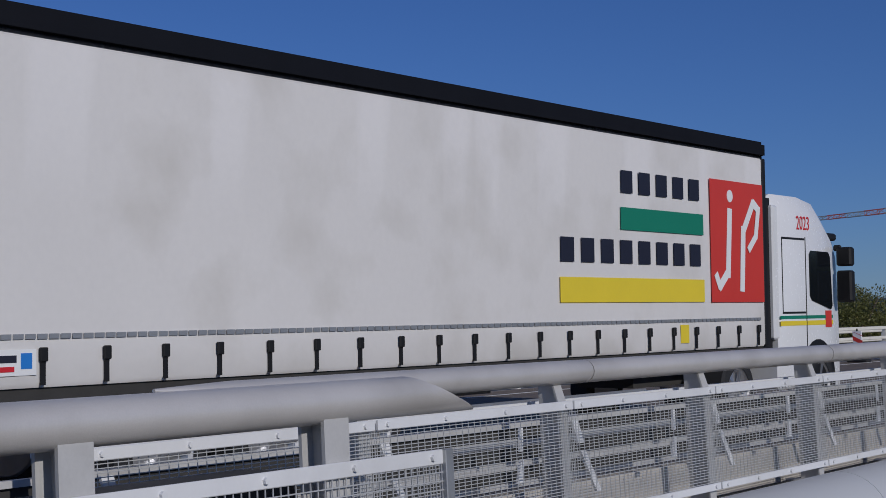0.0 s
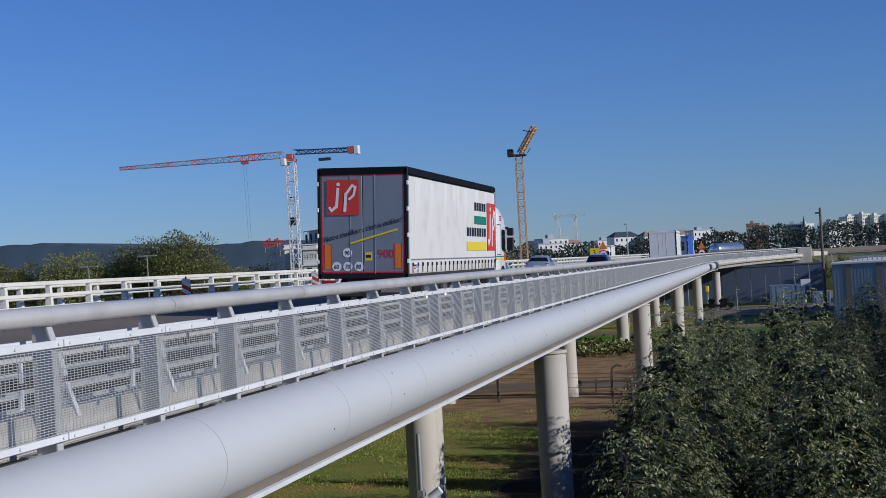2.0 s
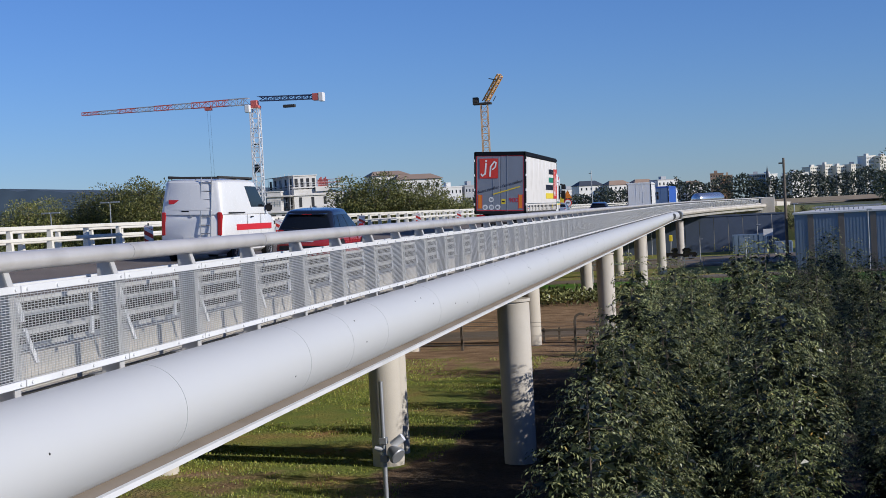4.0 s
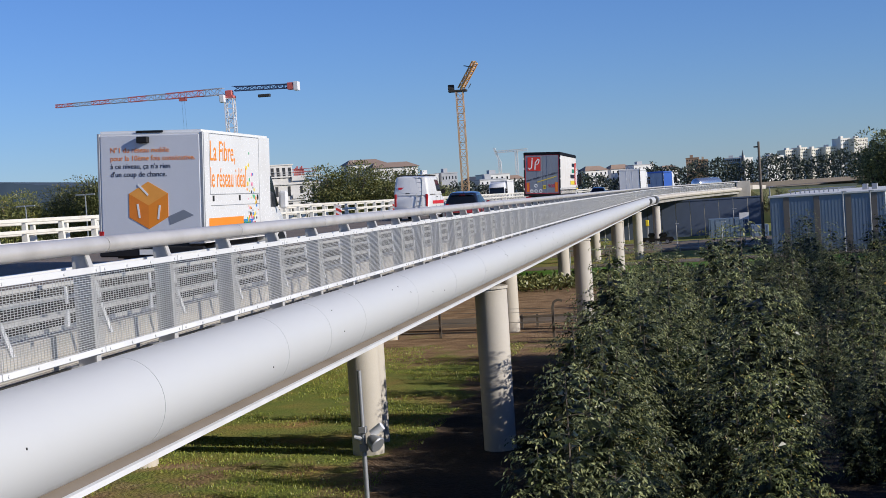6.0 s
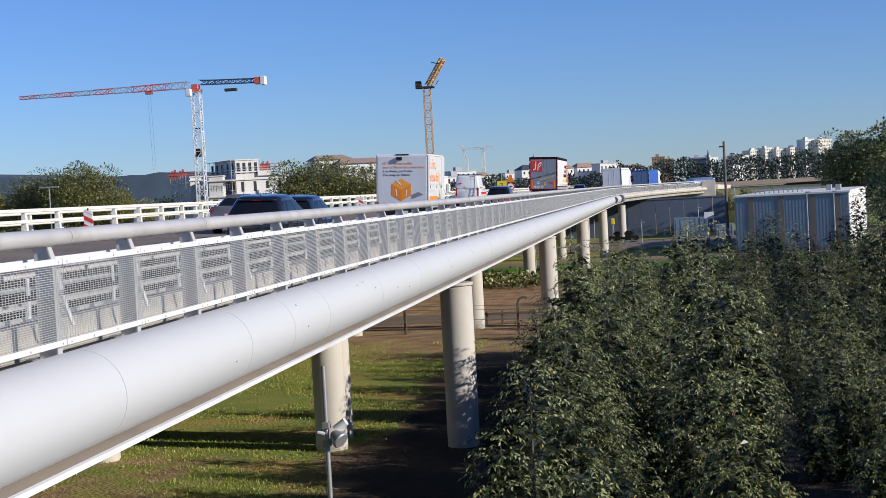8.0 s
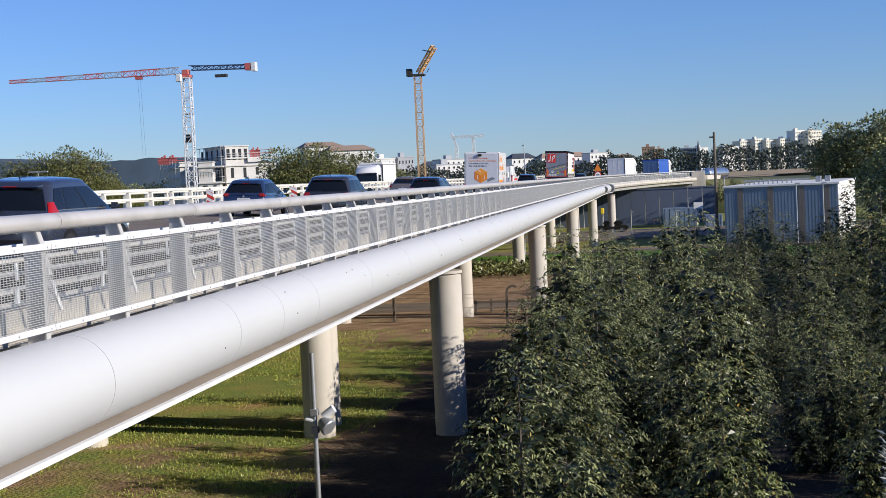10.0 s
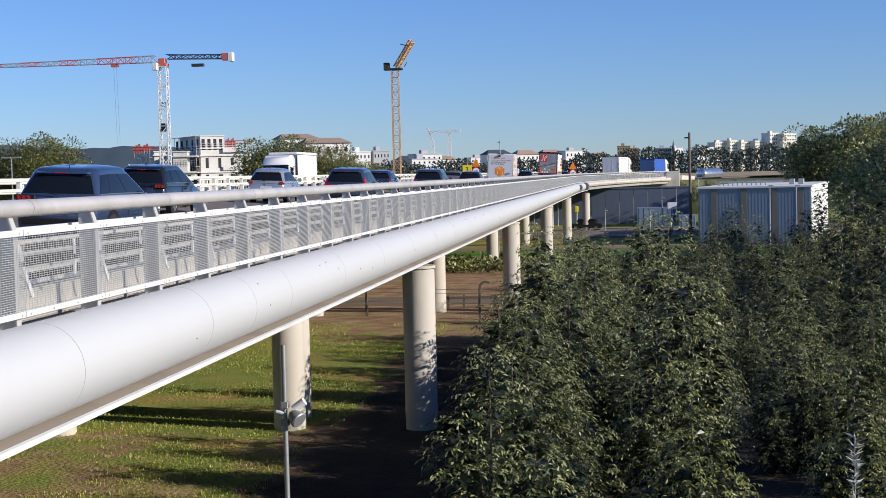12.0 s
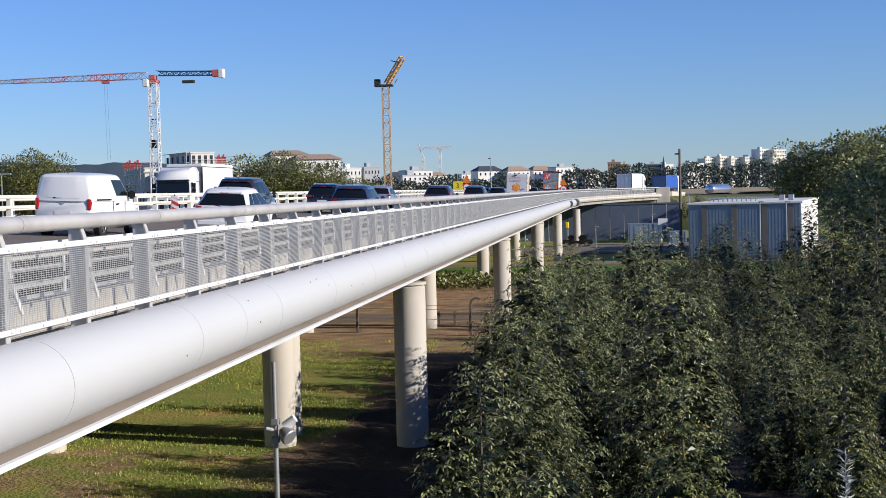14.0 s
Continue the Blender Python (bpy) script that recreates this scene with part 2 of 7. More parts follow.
def cornice_tube():
    """The big white tube under the railing, in welded lengths, with its soffit strip and lip."""
    tube = thing("edge_tube", "large white painted steel tube along the bridge edge", "bridge cornice", kind="structure")
    r, cx, cz = 0.435, 0.21, -0.155
    cuts = [-20.0, 0.2, 4.2, 8.2, 12.2, 16.2, 18.2, 20.2] + [24.2 + 4 * i for i in range(36)]
    cuts = [c for c in cuts if c < 168]
    for a, b in zip(cuts, cuts[1:]):
        bm = empty_bm()
        gap = 0.0045
        loops = []
        for s, rr in ((a + gap, r), (b - gap, r)):
            c, h = way_at(s)
            loops.append([beside(s, cx + rr * math.cos(q), cz + rr * math.sin(q)) for q in [2 * math.pi * i / 40 for i in range(40)]])
        rings(bm, loops)
        part("tube_length", bm, PIPE_WHITE, tube, smooth=True)
    rng = random.Random(5)
    for _ in range(26):
        s, q = rng.uniform(8, 60), rng.uniform(-0.3, 0.75)
        c = beside(s, cx + r * math.cos(q), cz + r * math.sin(q))
        bm = empty_bm()
        n = Vector((math.cos(q), 0, math.sin(q)))
        rod(bm, c - n * 0.01, c + n * 0.004, 0.011, n=6)
        part("plug", bm, DARK_STEEL, tube)
    bm = empty_bm()
    st = [-20, 0, 20, 40, 60, 80, 100, 120, 140, 150, 160, 167.5]
    rings(bm, [[beside(s, cx + (r - 0.02) * math.cos(q), cz + (r - 0.02) * math.sin(q)) for q in [2 * math.pi * i / 24 for i in range(24)]] for s in st])
    part("tube_joint", bm, DARK_STEEL, tube)
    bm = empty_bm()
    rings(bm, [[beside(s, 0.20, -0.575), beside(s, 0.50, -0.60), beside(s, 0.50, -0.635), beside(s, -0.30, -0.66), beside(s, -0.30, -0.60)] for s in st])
    part("soffit_strip", bm, SOFFIT, tube, "brown grey soffit strip with shade painted in under the tube")
    bm = empty_bm()
    rings(bm, [[beside(s, 0.515, -0.585), beside(s, 0.56, -0.59), beside(s, 0.56, -0.64), beside(s, 0.515, -0.645)] for s in st])
    part("lip", bm, STEEL_WHITE, tube, "thin white drip edge")
    bm = empty_bm()
    rings(bm, [[beside(s, cx + 0.50 * math.cos(q), cz + 0.47 * math.sin(q)) for q in [2 * math.pi * i / 28 for i in range(28)]] for s in (167.5, 168.6)])
    part("end_collar", bm, GALV, tube, "grey end collar")
    # past the collar a plain rounded fascia
    fascia = thing("fascia", "pale rounded concrete fascia on the bending ramp", "bridge cornice", kind="structure")
    bm = empty_bm()
    st = [168.6 + (END - 168.6) * i / 12 for i in range(13)]
    prof = [(-0.2, 0.3), (0.10, 0.30), (0.30, 0.17), (0.34, -0.02), (0.22, -0.22), (-0.2, -0.34)]
    rings(bm, [[beside(s, o, z) for o, z in prof] for s in st])
    part("band", bm, CONCRETE, fascia, smooth=True)


def railing():
    rail = thing("bridge_railing", "pale grey steel bridge railing with wire mesh panels", "railing", kind="structure")
    posts = [4.4 + 2.0 * i for i in range(116)]
    posts = [s for s in posts if s < END - 1]
    # one mesh panel, shared by all bays: wires of their own thickness
    bm = empty_bm()
    for i in range(33):
        y = 0.03 + 1.94 * i / 32
        box(bm, -0.002, 0.002, y - 0.0018, y + 0.0018, 0.36, 1.06)
    for y in (0.012, 0.058, 1.942, 1.988):
        box(bm, -0.002, 0.002, y - 0.0021, y + 0.0021, 0.36, 1.06)
    for i in range(34):
        z = 0.37 + 0.68 * i / 33
        box(bm, 0.003, 0.007, 0.0, 2.0, z - 0.0022, z + 0.0022)
    mesh_me = mould(bm, WIRE)
    bm = empty_bm()
    box(bm, 0.012, 0.034, 0.012, 1.988, 1.045, 1.105, 0.004)
    for y in (0.09, 0.62, 1.22, 1.9):
        rod(bm, (0.034, y, 1.075), (0.048, y, 1.075), 0.014, n=6)
    top_me = mould(bm, STEEL_WHITE)
    bm = empty_bm()
    box(bm, 0.012, 0.034, 0.012, 1.988, 0.31, 0.365, 0.004)
    for y in (0.09, 0.62, 1.22, 1.9):
        rod(bm, (0.034, y, 0.338), (0.048, y, 0.338), 0.014, n=6)
    low_me = mould(bm, STEEL_WHITE)
    # a post: outer flange, web behind it, foot
    bm = empty_bm()
    rings(bm, [[(x - 0.014, -wd, z), (x, -wd, z), (x, 0.0, z), (x - 0.014, 0.0, z)] for x, z, wd in ((0.012, 0.20, 0.10), (0.008, 1.08, 0.095), (-0.045, 1.24, 0.085))])
    rings(bm, [[(x - dp, -0.055, z), (x - 0.015, -0.055, z), (x - 0.015, -0.040, z), (x - dp, -0.040, z)] for x, z, dp in ((0.012, 0.20, 0.20), (0.008, 1.08, 0.19), (-0.045, 1.24, 0.14))])
    box(bm, -0.3, 0.03, -0.12, 0.02, 0.0, 0.2)
    post_me = mould(bm, POST_GREY)
    # a guard-rail bracket close behind the mesh: short upper plate, long raking leg, a gusset and two ties
    bm = empty_bm()
    rings(bm, [[(x, y, z), (x + 0.02, y, z), (x + 0.02, y + 0.06, z), (x, y + 0.06, z)] for x, y, z in ((-0.10, 0.40, 0.46), (-0.13, 0.27, 0.75))])
    rings(bm, [[(x, y, z), (x + 0.02, y, z), (x + 0.02, y + 0.075, z), (x, y + 0.075, z)] for x, y, z in ((-0.13, 0.245, 0.80), (-0.15, 0.21, 0.96))])
    inner_me = mould(bm, STEEL_WHITE)
    bm = empty_bm()
    rings(bm, [[(x, y, z), (x + 0.02, y, z), (x + 0.02, y + w, z), (x, y + w, z)] for x, y, z, w in ((-0.12, 1.50, 0.60, 0.07), (-0.13, 1.57, 0.75, 0.025))])
    rings(bm, [[(x, y, z), (x + 0.02, y, z), (x + 0.02, y + 0.03, z), (x, y + 0.03, z)] for x, y, z in ((-0.13, 1.56, 0.80), (-0.15, 1.60, 0.95))])
    brace_me = mould(bm, STEEL_WHITE)
    tie_me = mould(boxes((-0.165, -0.15, 0.3, 1.6, 0.685, 0.71)), POST_GREY)
    for s in posts:
        p, a = way_at(s)
        m = Matrix.Translation(p) @ Matrix.Rotation(-a, 4, "Z")
        share("post", post_me, rail, m @ Matrix.Translation((-0.03, 0, 0)))
        if s + 2 < END:
            share("mesh_panel", mesh_me, rail, m)
            share("top_strip", top_me, rail, m)
            share("bottom_strip", low_me, rail, m)
        share("inner_post", inner_me, rail, m)
        share("gusset", brace_me, rail, m)
        share("tie", tie_me, rail, m)
        share("tie", tie_me, rail, m @ Matrix.Translation((0, 0, 0.17)))
    # the hand rail, in lengths of six metres with open joints
    q16 = [2 * math.pi * i / 20 for i in range(20)]
    s = 4.9
    first = True
    while s < END - 1:
        e = min(8.7 if first else s + 4.0, END)
        bm = empty_bm()
        mid = [s + 0.006, s + 0.02] + ([s + (e - s) * k / 3 for k in (1, 2)] if s > 145 else []) + [e - 0.02, e - 0.006]
        rs = [0.97, 1.0] + [1.0] * (len(mid) - 4) + [1.0, 0.97]
        if first:
            mid, rs = [s, s + 0.5, e - 0.02, e - 0.006], [0.12, 1.0, 1.0, 0.97]
        loops = [[beside(x, -0.075 + 0.095 * k * math.cos(q), 1.293 + 0.08 * k * math.sin(q) + (0.06 * (1 - k) if first else 0)) for q in q16] for x, k in zip(mid, rs)]
        rings(bm, loops)
        part("hand_rail", bm, RAIL_GREY, rail, "grey tubular hand rail", smooth=True)
        s, first = e, False
    st = [4.4] + [10 * i for i in range(1, 16)] + [150 + 6 * i for i in range(1, 15)]
    for off, z, rr in ((-0.62, 0.52, 0.018), (-0.63, 0.66, 0.018), (-0.65, 0.80, 0.018), (-0.66, 0.93, 0.018)):
        bm = empty_bm()
        rings(bm, [[beside(x, off + 0.03, z - rr), beside(x, off + 0.03, z + rr), beside(x, off - 0.03, z + rr), beside(x, off - 0.03, z - rr)] for x in st])
        part("guard_rail", bm, POST_GREY, rail, "grey flat guard rail behind the mesh")
    bm = empty_bm()
    rings(bm, [[beside(x, -0.34, 1.062), beside(x, -0.34, 1.102), beside(x, -0.38, 1.102), beside(x, -0.38, 1.062)] for x in st])
    part("guard_rail", bm, STEEL_WHITE, rail, "pale upper guard rail behind the mesh")
    # added dark bars that paint the shade between the guard rails
    for off, z, rr in ((-0.66, 0.59, 0.05), (-0.68, 0.73, 0.05), (-0.69, 0.865, 0.045)):
        bm = empty_bm()
        rings(bm, [[beside(x, off + 0.02, z - rr), beside(x, off + 0.02, z + rr), beside(x, off - 0.02, z + rr), beside(x, off - 0.02, z - rr)] for x in st])
        part("rail_web", bm, DARK_STEEL, rail, "dark strip standing in for shade between the guard rails")


def near_railing():
    """The nearer railing of the wing wall, with a rail end cut on the slant."""
    rail = thing("wing_railing", "grey tubular railing with a slanted rail end and a mesh panel", "railing", kind="structure")
    X = -4.45
    q16 = [2 * math.pi * i / 24 for i in range(24)]
    bm = empty_bm()
    loops = []
    for y, k in ((-6.0, 1), (5.0, 1), (5.3, 0.99)):
        loops.append([(X + 0.105 * math.cos(q), y, 1.262 + 0.095 * math.sin(q)) for q in q16])
    loops.append([(X + 0.105 * math.cos(q), 5.55 + 0.24 * (1 - math.sin(q)) , 1.262 + 0.095 * math.sin(q)) for q in q16])
    loops.append([(X + 0.095 * math.cos(q), 5.58 + 0.24 * (1 - math.sin(q)) , 1.252 + 0.085 * math.sin(q)) for q in q16])
    rings(bm, loops)
    part("hand_rail", bm, RAIL_GREY, rail, smooth=True)
    for y in (5.0, 3.6, 2.2, 0.8):
        bm = boxes((X - 0.09, X - 0.07, y - 0.08, y + 0.08, -0.3, 1.2), (X + 0.05, X + 0.07, y - 0.08, y + 0.08, -0.3, 1.2), (X - 0.07, X + 0.05, y - 0.01, y + 0.01, -0.3, 1.2))
        part("post", bm, POST_GREY, rail)
    bm = boxes((X + 0.08, X + 0.10, -6, 5.72, 0.93, 1.0), bevel=0.004)
    for i in range(12):
        rod(bm, (X + 0.1, 5.62 - 0.55 * i, 0.965), (X + 0.118, 5.62 - 0.55 * i, 0.965), 0.016, n=6)
    part("top_strip", bm, STEEL_WHITE, rail)
    bm = boxes((X + 0.075, X + 0.12, 5.70, 5.76, 0.2, 1.0), bevel=0.004)
    part("end_strip", bm, GALV, rail)
    bm = empty_bm()
    for i in range(170):
        y = 5.7 - 0.045 * i
        box(bm, X + 0.085, X + 0.091, y - 0.0022, y + 0.0022, 0.2, 0.95)
    for i in range(18):
        z = 0.22 + 0.042 * i
        box(bm, X + 0.09, X + 0.096, -2.0, 5.7, z - 0.0028, z + 0.0028)
    part("mesh_panel", bm, WIRE, rail)
    bm = boxes((X - 0.50, X - 0.12, 2.9, 4.95, 0.70, 0.97), bevel=0.02)
    part("box_beam", bm, DARK_STEEL, rail, "dark box beam behind the mesh")
    # the wing wall on which it stands
    bm = boxes((-5.25, X + 0.35, -30, 5.9, GROUND_Z - 0.3, -0.3), bevel=0.03)
    tagged(part("wing_wall", bm, CONCRETE), "pale concrete wing wall at the bridge's end", "wall", kind="structure")


def piers():
    rows = [(-6.0, 5.5), (-9.8, 5.5), (-5.95, 40.9), (-6.1, 76.4), (-6.15, 111.8), (-6.0, 147), (-9.85, 40.9), (-10.12, 42.9), (-10.1, 76.2), (-10.4, 111.7), (-10.3, 147), (-16.5, 40.0), (-16.5, 75), (-16.5, 110), (-4.9, 178), (-9.5, 180), (2.2, 222)]
    first = None
    for x, y in rows:
        r = 0.465
        m = Matrix.Translation((x, y, GROUND_Z))
        if first:
            copy_thing(first, m)
            continue
        first = thing("bridge_pier", "round pale concrete bridge pier standing on dry grass", "pier", "piers under the bridge", m=m)
        bm = empty_bm()
        q = [2 * math.pi * i / 36 for i in range(36)]
        rings(bm, [[(rr * math.cos(a), rr * math.sin(a), z) for a in q] for rr, z in ((r + 0.02, -0.3), (r, 0.02), (r, 4.60), (r - 0.02, 4.62))])
        part("shaft", bm, CONCRETE, first, smooth=True)
        bm = empty_bm()
        rings(bm, [[(rr * math.cos(a), rr * math.sin(a), z) for a in q] for rr, z in ((r - 0.04, 4.62), (r - 0.04, 4.65), (r + 0.03, 4.66), (r + 0.03, 4.74))])
        part("bearing_cap", bm, CONCRETE, first)
        bm = boxes((-0.2, 0.2, -0.2, 0.2, 4.74, 5.16), bevel=0.01)
        part("bearing", bm, DARK_STEEL, first)


def median_barriers():
    for x, h, lab in ((-19.6, 1.12, "cream painted steel median barrier"), (-21.0, 1.05, "second cream steel barrier of the other carriageway")):
        z0 = road_z(-19.6)
        b = thing("median_barrier", lab, "barrier", kind="structure")
        for z, r in ((h - 0.06, 0.06), (h - 0.40, 0.055), (h - 0.74, 0.055)):
            bm = empty_bm()
            box(bm, x - r * 0.8, x + r * 0.8, -40, 330, z0 + z - r, z0 + z + r, 0.02)
            part("rail", bm, BARRIER_CREAM, b)
        bm = empty_bm()
        hull(bm, [(-0.12, -0.07, 0), (0.12, -0.07, 0), (0.12, 0.07, 0), (-0.12, 0.07, 0)], [(-0.06, -0.07, h - 0.1), (0.06, -0.07, h - 0.1), (0.06, 0.07, h - 0.1), (-0.06, 0.07, h - 0.1)])
        me = mould(bm, BARRIER_CREAM)
        for i in range(110):
            share("post", me, b, Matrix.Translation((x - 0.06, -20 + 2.5 * i + (0.9 if x < -20 else 0), z0 if x > -20 else z0)))
    bm = boxes((-21.3, -20.75, -40, 330, -0.2, road_z(-19.6) + 0.002))
    tagged(part("kerb", bm, CONCRETE), "pale concrete sill between the two bridges", "kerb", kind="structure")
    bm = empty_bm()
    rings(bm, [[(-20.7, y, 0.12), (-20.7, y, -0.9), (-42, y, -0.9), (-42, y, -0.33)] for y in (-260, 900)])
    tagged(part("bridge_deck", bm, ASPHALT), "second bridge deck for the oncoming traffic", "bridge", kind="structure")


bridge_deck()
cornice_tube()
railing()
near_railing()
piers()
median_barriers()

# ---- the ground ----
def ground_material():
    m = bpy.data.materials.new("grass and bare earth")
    m.use_nodes = True
    t = m.node_tree
    n, link = t.nodes, t.links.new
    b = n["Principled BSDF"]
    b.inputs["Roughness"].default_value = 0.95
    geo = n.new("ShaderNodeNewGeometry")
    sep = n.new("ShaderNodeSeparateXYZ")
    link(geo.outputs["Position"], sep.inputs[0])

    def noise_at(s, d=5.0):
        x = n.new("ShaderNodeTexNoise")
        x.inputs["Scale"].default_value, x.inputs["Detail"].default_value = s, d
        link(geo.outputs["Position"], x.inputs["Vector"])
        return x.outputs["Fac"]

    def ramp(value, stops):
        r = n.new("ShaderNodeValToRGB")
        e = r.color_ramp.elements
        e[0].position, e[0].color = stops[0][0], (*stops[0][1], 1)
        e[1].position, e[1].color = stops[-1][0], (*stops[-1][1], 1)
        for p, c in stops[1:-1]:
            e.new(p).color = (*c, 1)
        link(value, r.inputs[0])
        return r.outputs[0]
    grass = ramp(noise_at(0.35), [(0.3, (0.38, 0.23, 0.09)), (0.42, (0.26, 0.24, 0.05)), (0.58, (0.17, 0.22, 0.035)), (0.75, (0.34, 0.26, 0.09))])
    earth = ramp(noise_at(0.9), [(0.3, (0.19, 0.115, 0.06)), (0.55, (0.32, 0.205, 0.115)), (0.75, (0.42, 0.30, 0.19))])
    fine = noise_at(9.0, 8.0)
    # bands of bare earth that run across, ragged by noise
    wob = n.new("ShaderNodeMath")
    wob.operation = "MULTIPLY_ADD"
    link(noise_at(0.12), wob.inputs[0])
    wob.inputs[1].default_value = 14.0
    link(sep.outputs["Y"], wob.inputs[2])
    band = n.new("ShaderNodeMapRange")
    band.inputs["From Min"].default_value, band.inputs["From Max"].default_value = 0.0, 200.0
    link(wob.outputs[0], band.inputs["Value"])
    g = (0, 0, 0)
    where = ramp(band.outputs[0], [(0.0, (0.2,) * 3), (0.15, (0.25,) * 3), (0.19, (0.5,) * 3), (0.235, (0.42,) * 3), (0.26, (0.1,) * 3), (0.33, (0.15,) * 3), (0.37, (0.6,) * 3), (0.46, (0.85,) * 3), (0.6, (0.95,) * 3), (0.625, g), (0.71, g), (0.72, (0.4,) * 3), (1.0, (0.3,) * 3)])
    thr = n.new("ShaderNodeMath")
    thr.operation = "ADD"
    link(where, thr.inputs[0])
    link(noise_at(0.6), thr.inputs[1])
    # a trodden path of dark soil along the trees, their shade painted into it
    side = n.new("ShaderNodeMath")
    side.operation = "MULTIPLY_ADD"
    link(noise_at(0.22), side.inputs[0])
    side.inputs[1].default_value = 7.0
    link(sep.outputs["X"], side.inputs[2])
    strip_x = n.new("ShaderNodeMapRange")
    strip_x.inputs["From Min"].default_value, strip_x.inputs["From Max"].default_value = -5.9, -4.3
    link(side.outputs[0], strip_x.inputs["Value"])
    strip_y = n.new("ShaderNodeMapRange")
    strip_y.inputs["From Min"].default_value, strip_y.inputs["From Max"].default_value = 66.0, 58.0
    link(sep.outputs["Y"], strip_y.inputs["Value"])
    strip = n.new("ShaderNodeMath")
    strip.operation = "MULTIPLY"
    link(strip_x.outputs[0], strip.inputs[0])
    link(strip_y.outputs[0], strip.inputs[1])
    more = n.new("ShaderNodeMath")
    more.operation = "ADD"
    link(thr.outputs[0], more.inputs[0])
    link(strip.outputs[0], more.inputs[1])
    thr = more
    cut = n.new("ShaderNodeMapRange")
    cut.inputs["From Min"].default_value, cut.inputs["From Max"].default_value = 0.9, 1.12
    link(thr.outputs[0], cut.inputs["Value"])
    mix = n.new("ShaderNodeMix")
    mix.data_type = "RGBA"
    link(cut.outputs[0], mix.inputs["Factor"])
    link(grass, mix.inputs["A"])
    # tree shade painted in: the earth is dimmed to 0.11 along the path
    shade_dim = n.new("ShaderNodeMapRange")
    shade_dim.inputs["To Min"].default_value, shade_dim.inputs["To Max"].default_value = 1.0, 0.11
    link(strip.outputs[0], shade_dim.inputs["Value"])
    shaded_earth = n.new("ShaderNodeVectorMath")
    shaded_earth.operation = "MULTIPLY"
    link(earth, shaded_earth.inputs[0])
    link(shade_dim.outputs[0], shaded_earth.inputs[1])
    link(shaded_earth.outputs[0], mix.inputs["B"])
    sc = n.new("ShaderNodeVectorMath")
    sc.operation = "SCALE"
    link(mix.outputs["Result"], sc.inputs[0])
    ad = n.new("ShaderNodeMath")
    ad.operation = "MULTIPLY_ADD"
    link(fine, ad.inputs[0])
    ad.inputs[1].default_value, ad.inputs[2].default_value = 1.3, 0.45
    link(ad.outputs[0], sc.inputs["Scale"])
    link(sc.outputs[0], b.inputs["Base Color"])
    bn = n.new("ShaderNodeBump")
    bn.inputs["Strength"].default_value, bn.inputs["Distance"].default_value = 0.7, 0.15
    link(fine, bn.inputs["Height"])
    link(bn.outputs[0], b.inputs["Normal"])
    return m


def ground():
    bm = empty_bm()
    xs = [-4000, -1200, -400, -200, -100] + [-60 + 4 * i for i in range(31)] + [100, 200, 400, 1200, 4000]
    ys = [-1000, -300, -50] + [4 * i for i in range(56)] + [260, 400, 700, 1500, 4500]
    grid = [[bm.verts.new((x, y, GROUND_Z + (0.12 * noise.noise((x * 0.09, y * 0.09, 0)) if abs(x) < 61 and 0 < y < 222 else 0))) for x in xs] for y in ys]
    for a, b in zip(grid, grid[1:]):
        for i in range(len(xs) - 1):
            bm.faces.new((a[i], a[i + 1], b[i + 1], b[i]))
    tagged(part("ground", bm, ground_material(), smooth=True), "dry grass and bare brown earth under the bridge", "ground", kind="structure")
    bm = boxes((-150, 60, 134.5, 138.5, GROUND_Z - 0.2, GROUND_Z + 0.16), (-150, 60, 160, 184, GROUND_Z - 0.2, GROUND_Z + 0.14))
    tagged(part("road", bm, ASPHALT), "low asphalt road crossing under the bridge", "road", kind="structure")
    LAWN = material("watered green lawn", (0.09, 0.20, 0.03), 0.95, 0, 0.25, 0.4, 12, bump=0.5, bump_scale=20, stain=(0.2, 0.2, 0.06), stain_scale=0.2, stain_amount=0.4, spec=0.1)
    bm = boxes((-150, 30, 118, 133, GROUND_Z - 0.2, GROUND_Z + 0.13), bevel=0.04)
    tagged(part("lawn", bm, LAWN), "bright green strip of lawn beside the low road", "lawn", kind="structure")
    bm = boxes((-150, -7, 80.5, 84.5, GROUND_Z - 0.2, GROUND_Z + 0.13))
    tagged(part("road", bm, ASPHALT), "narrow asphalt track beyond the fence", "road", kind="structure")


ground()

# ---- plants ----
LEAF = leaf_material("green leaves", (0.03, 0.045, 0.018), (0.345, 0.365, 0.152), (0.46, 0.30, 0.06), 0.025)
LEAF_TURNING = leaf_material("green and yellow leaves", (0.045, 0.06, 0.02), (0.27, 0.29, 0.10), (0.50, 0.30, 0.06), 0.05)
# inner leaves nearly black: the crown's own shade put in their colour
LEAF_INNER_SHADE = leaf_material("inner leaves with painted shade", (0.012, 0.018, 0.007), (0.04, 0.055, 0.02))
LEAF_FAR = leaf_material("far leaves", (0.07, 0.085, 0.025), (0.25, 0.25, 0.08), (0.33, 0.24, 0.09), 0.06)
BARK = material("grey brown bark", (0.14, 0.115, 0.09), 0.9, 0.0, 0.25, 4, 40, bump=0.5, bump_scale=30)


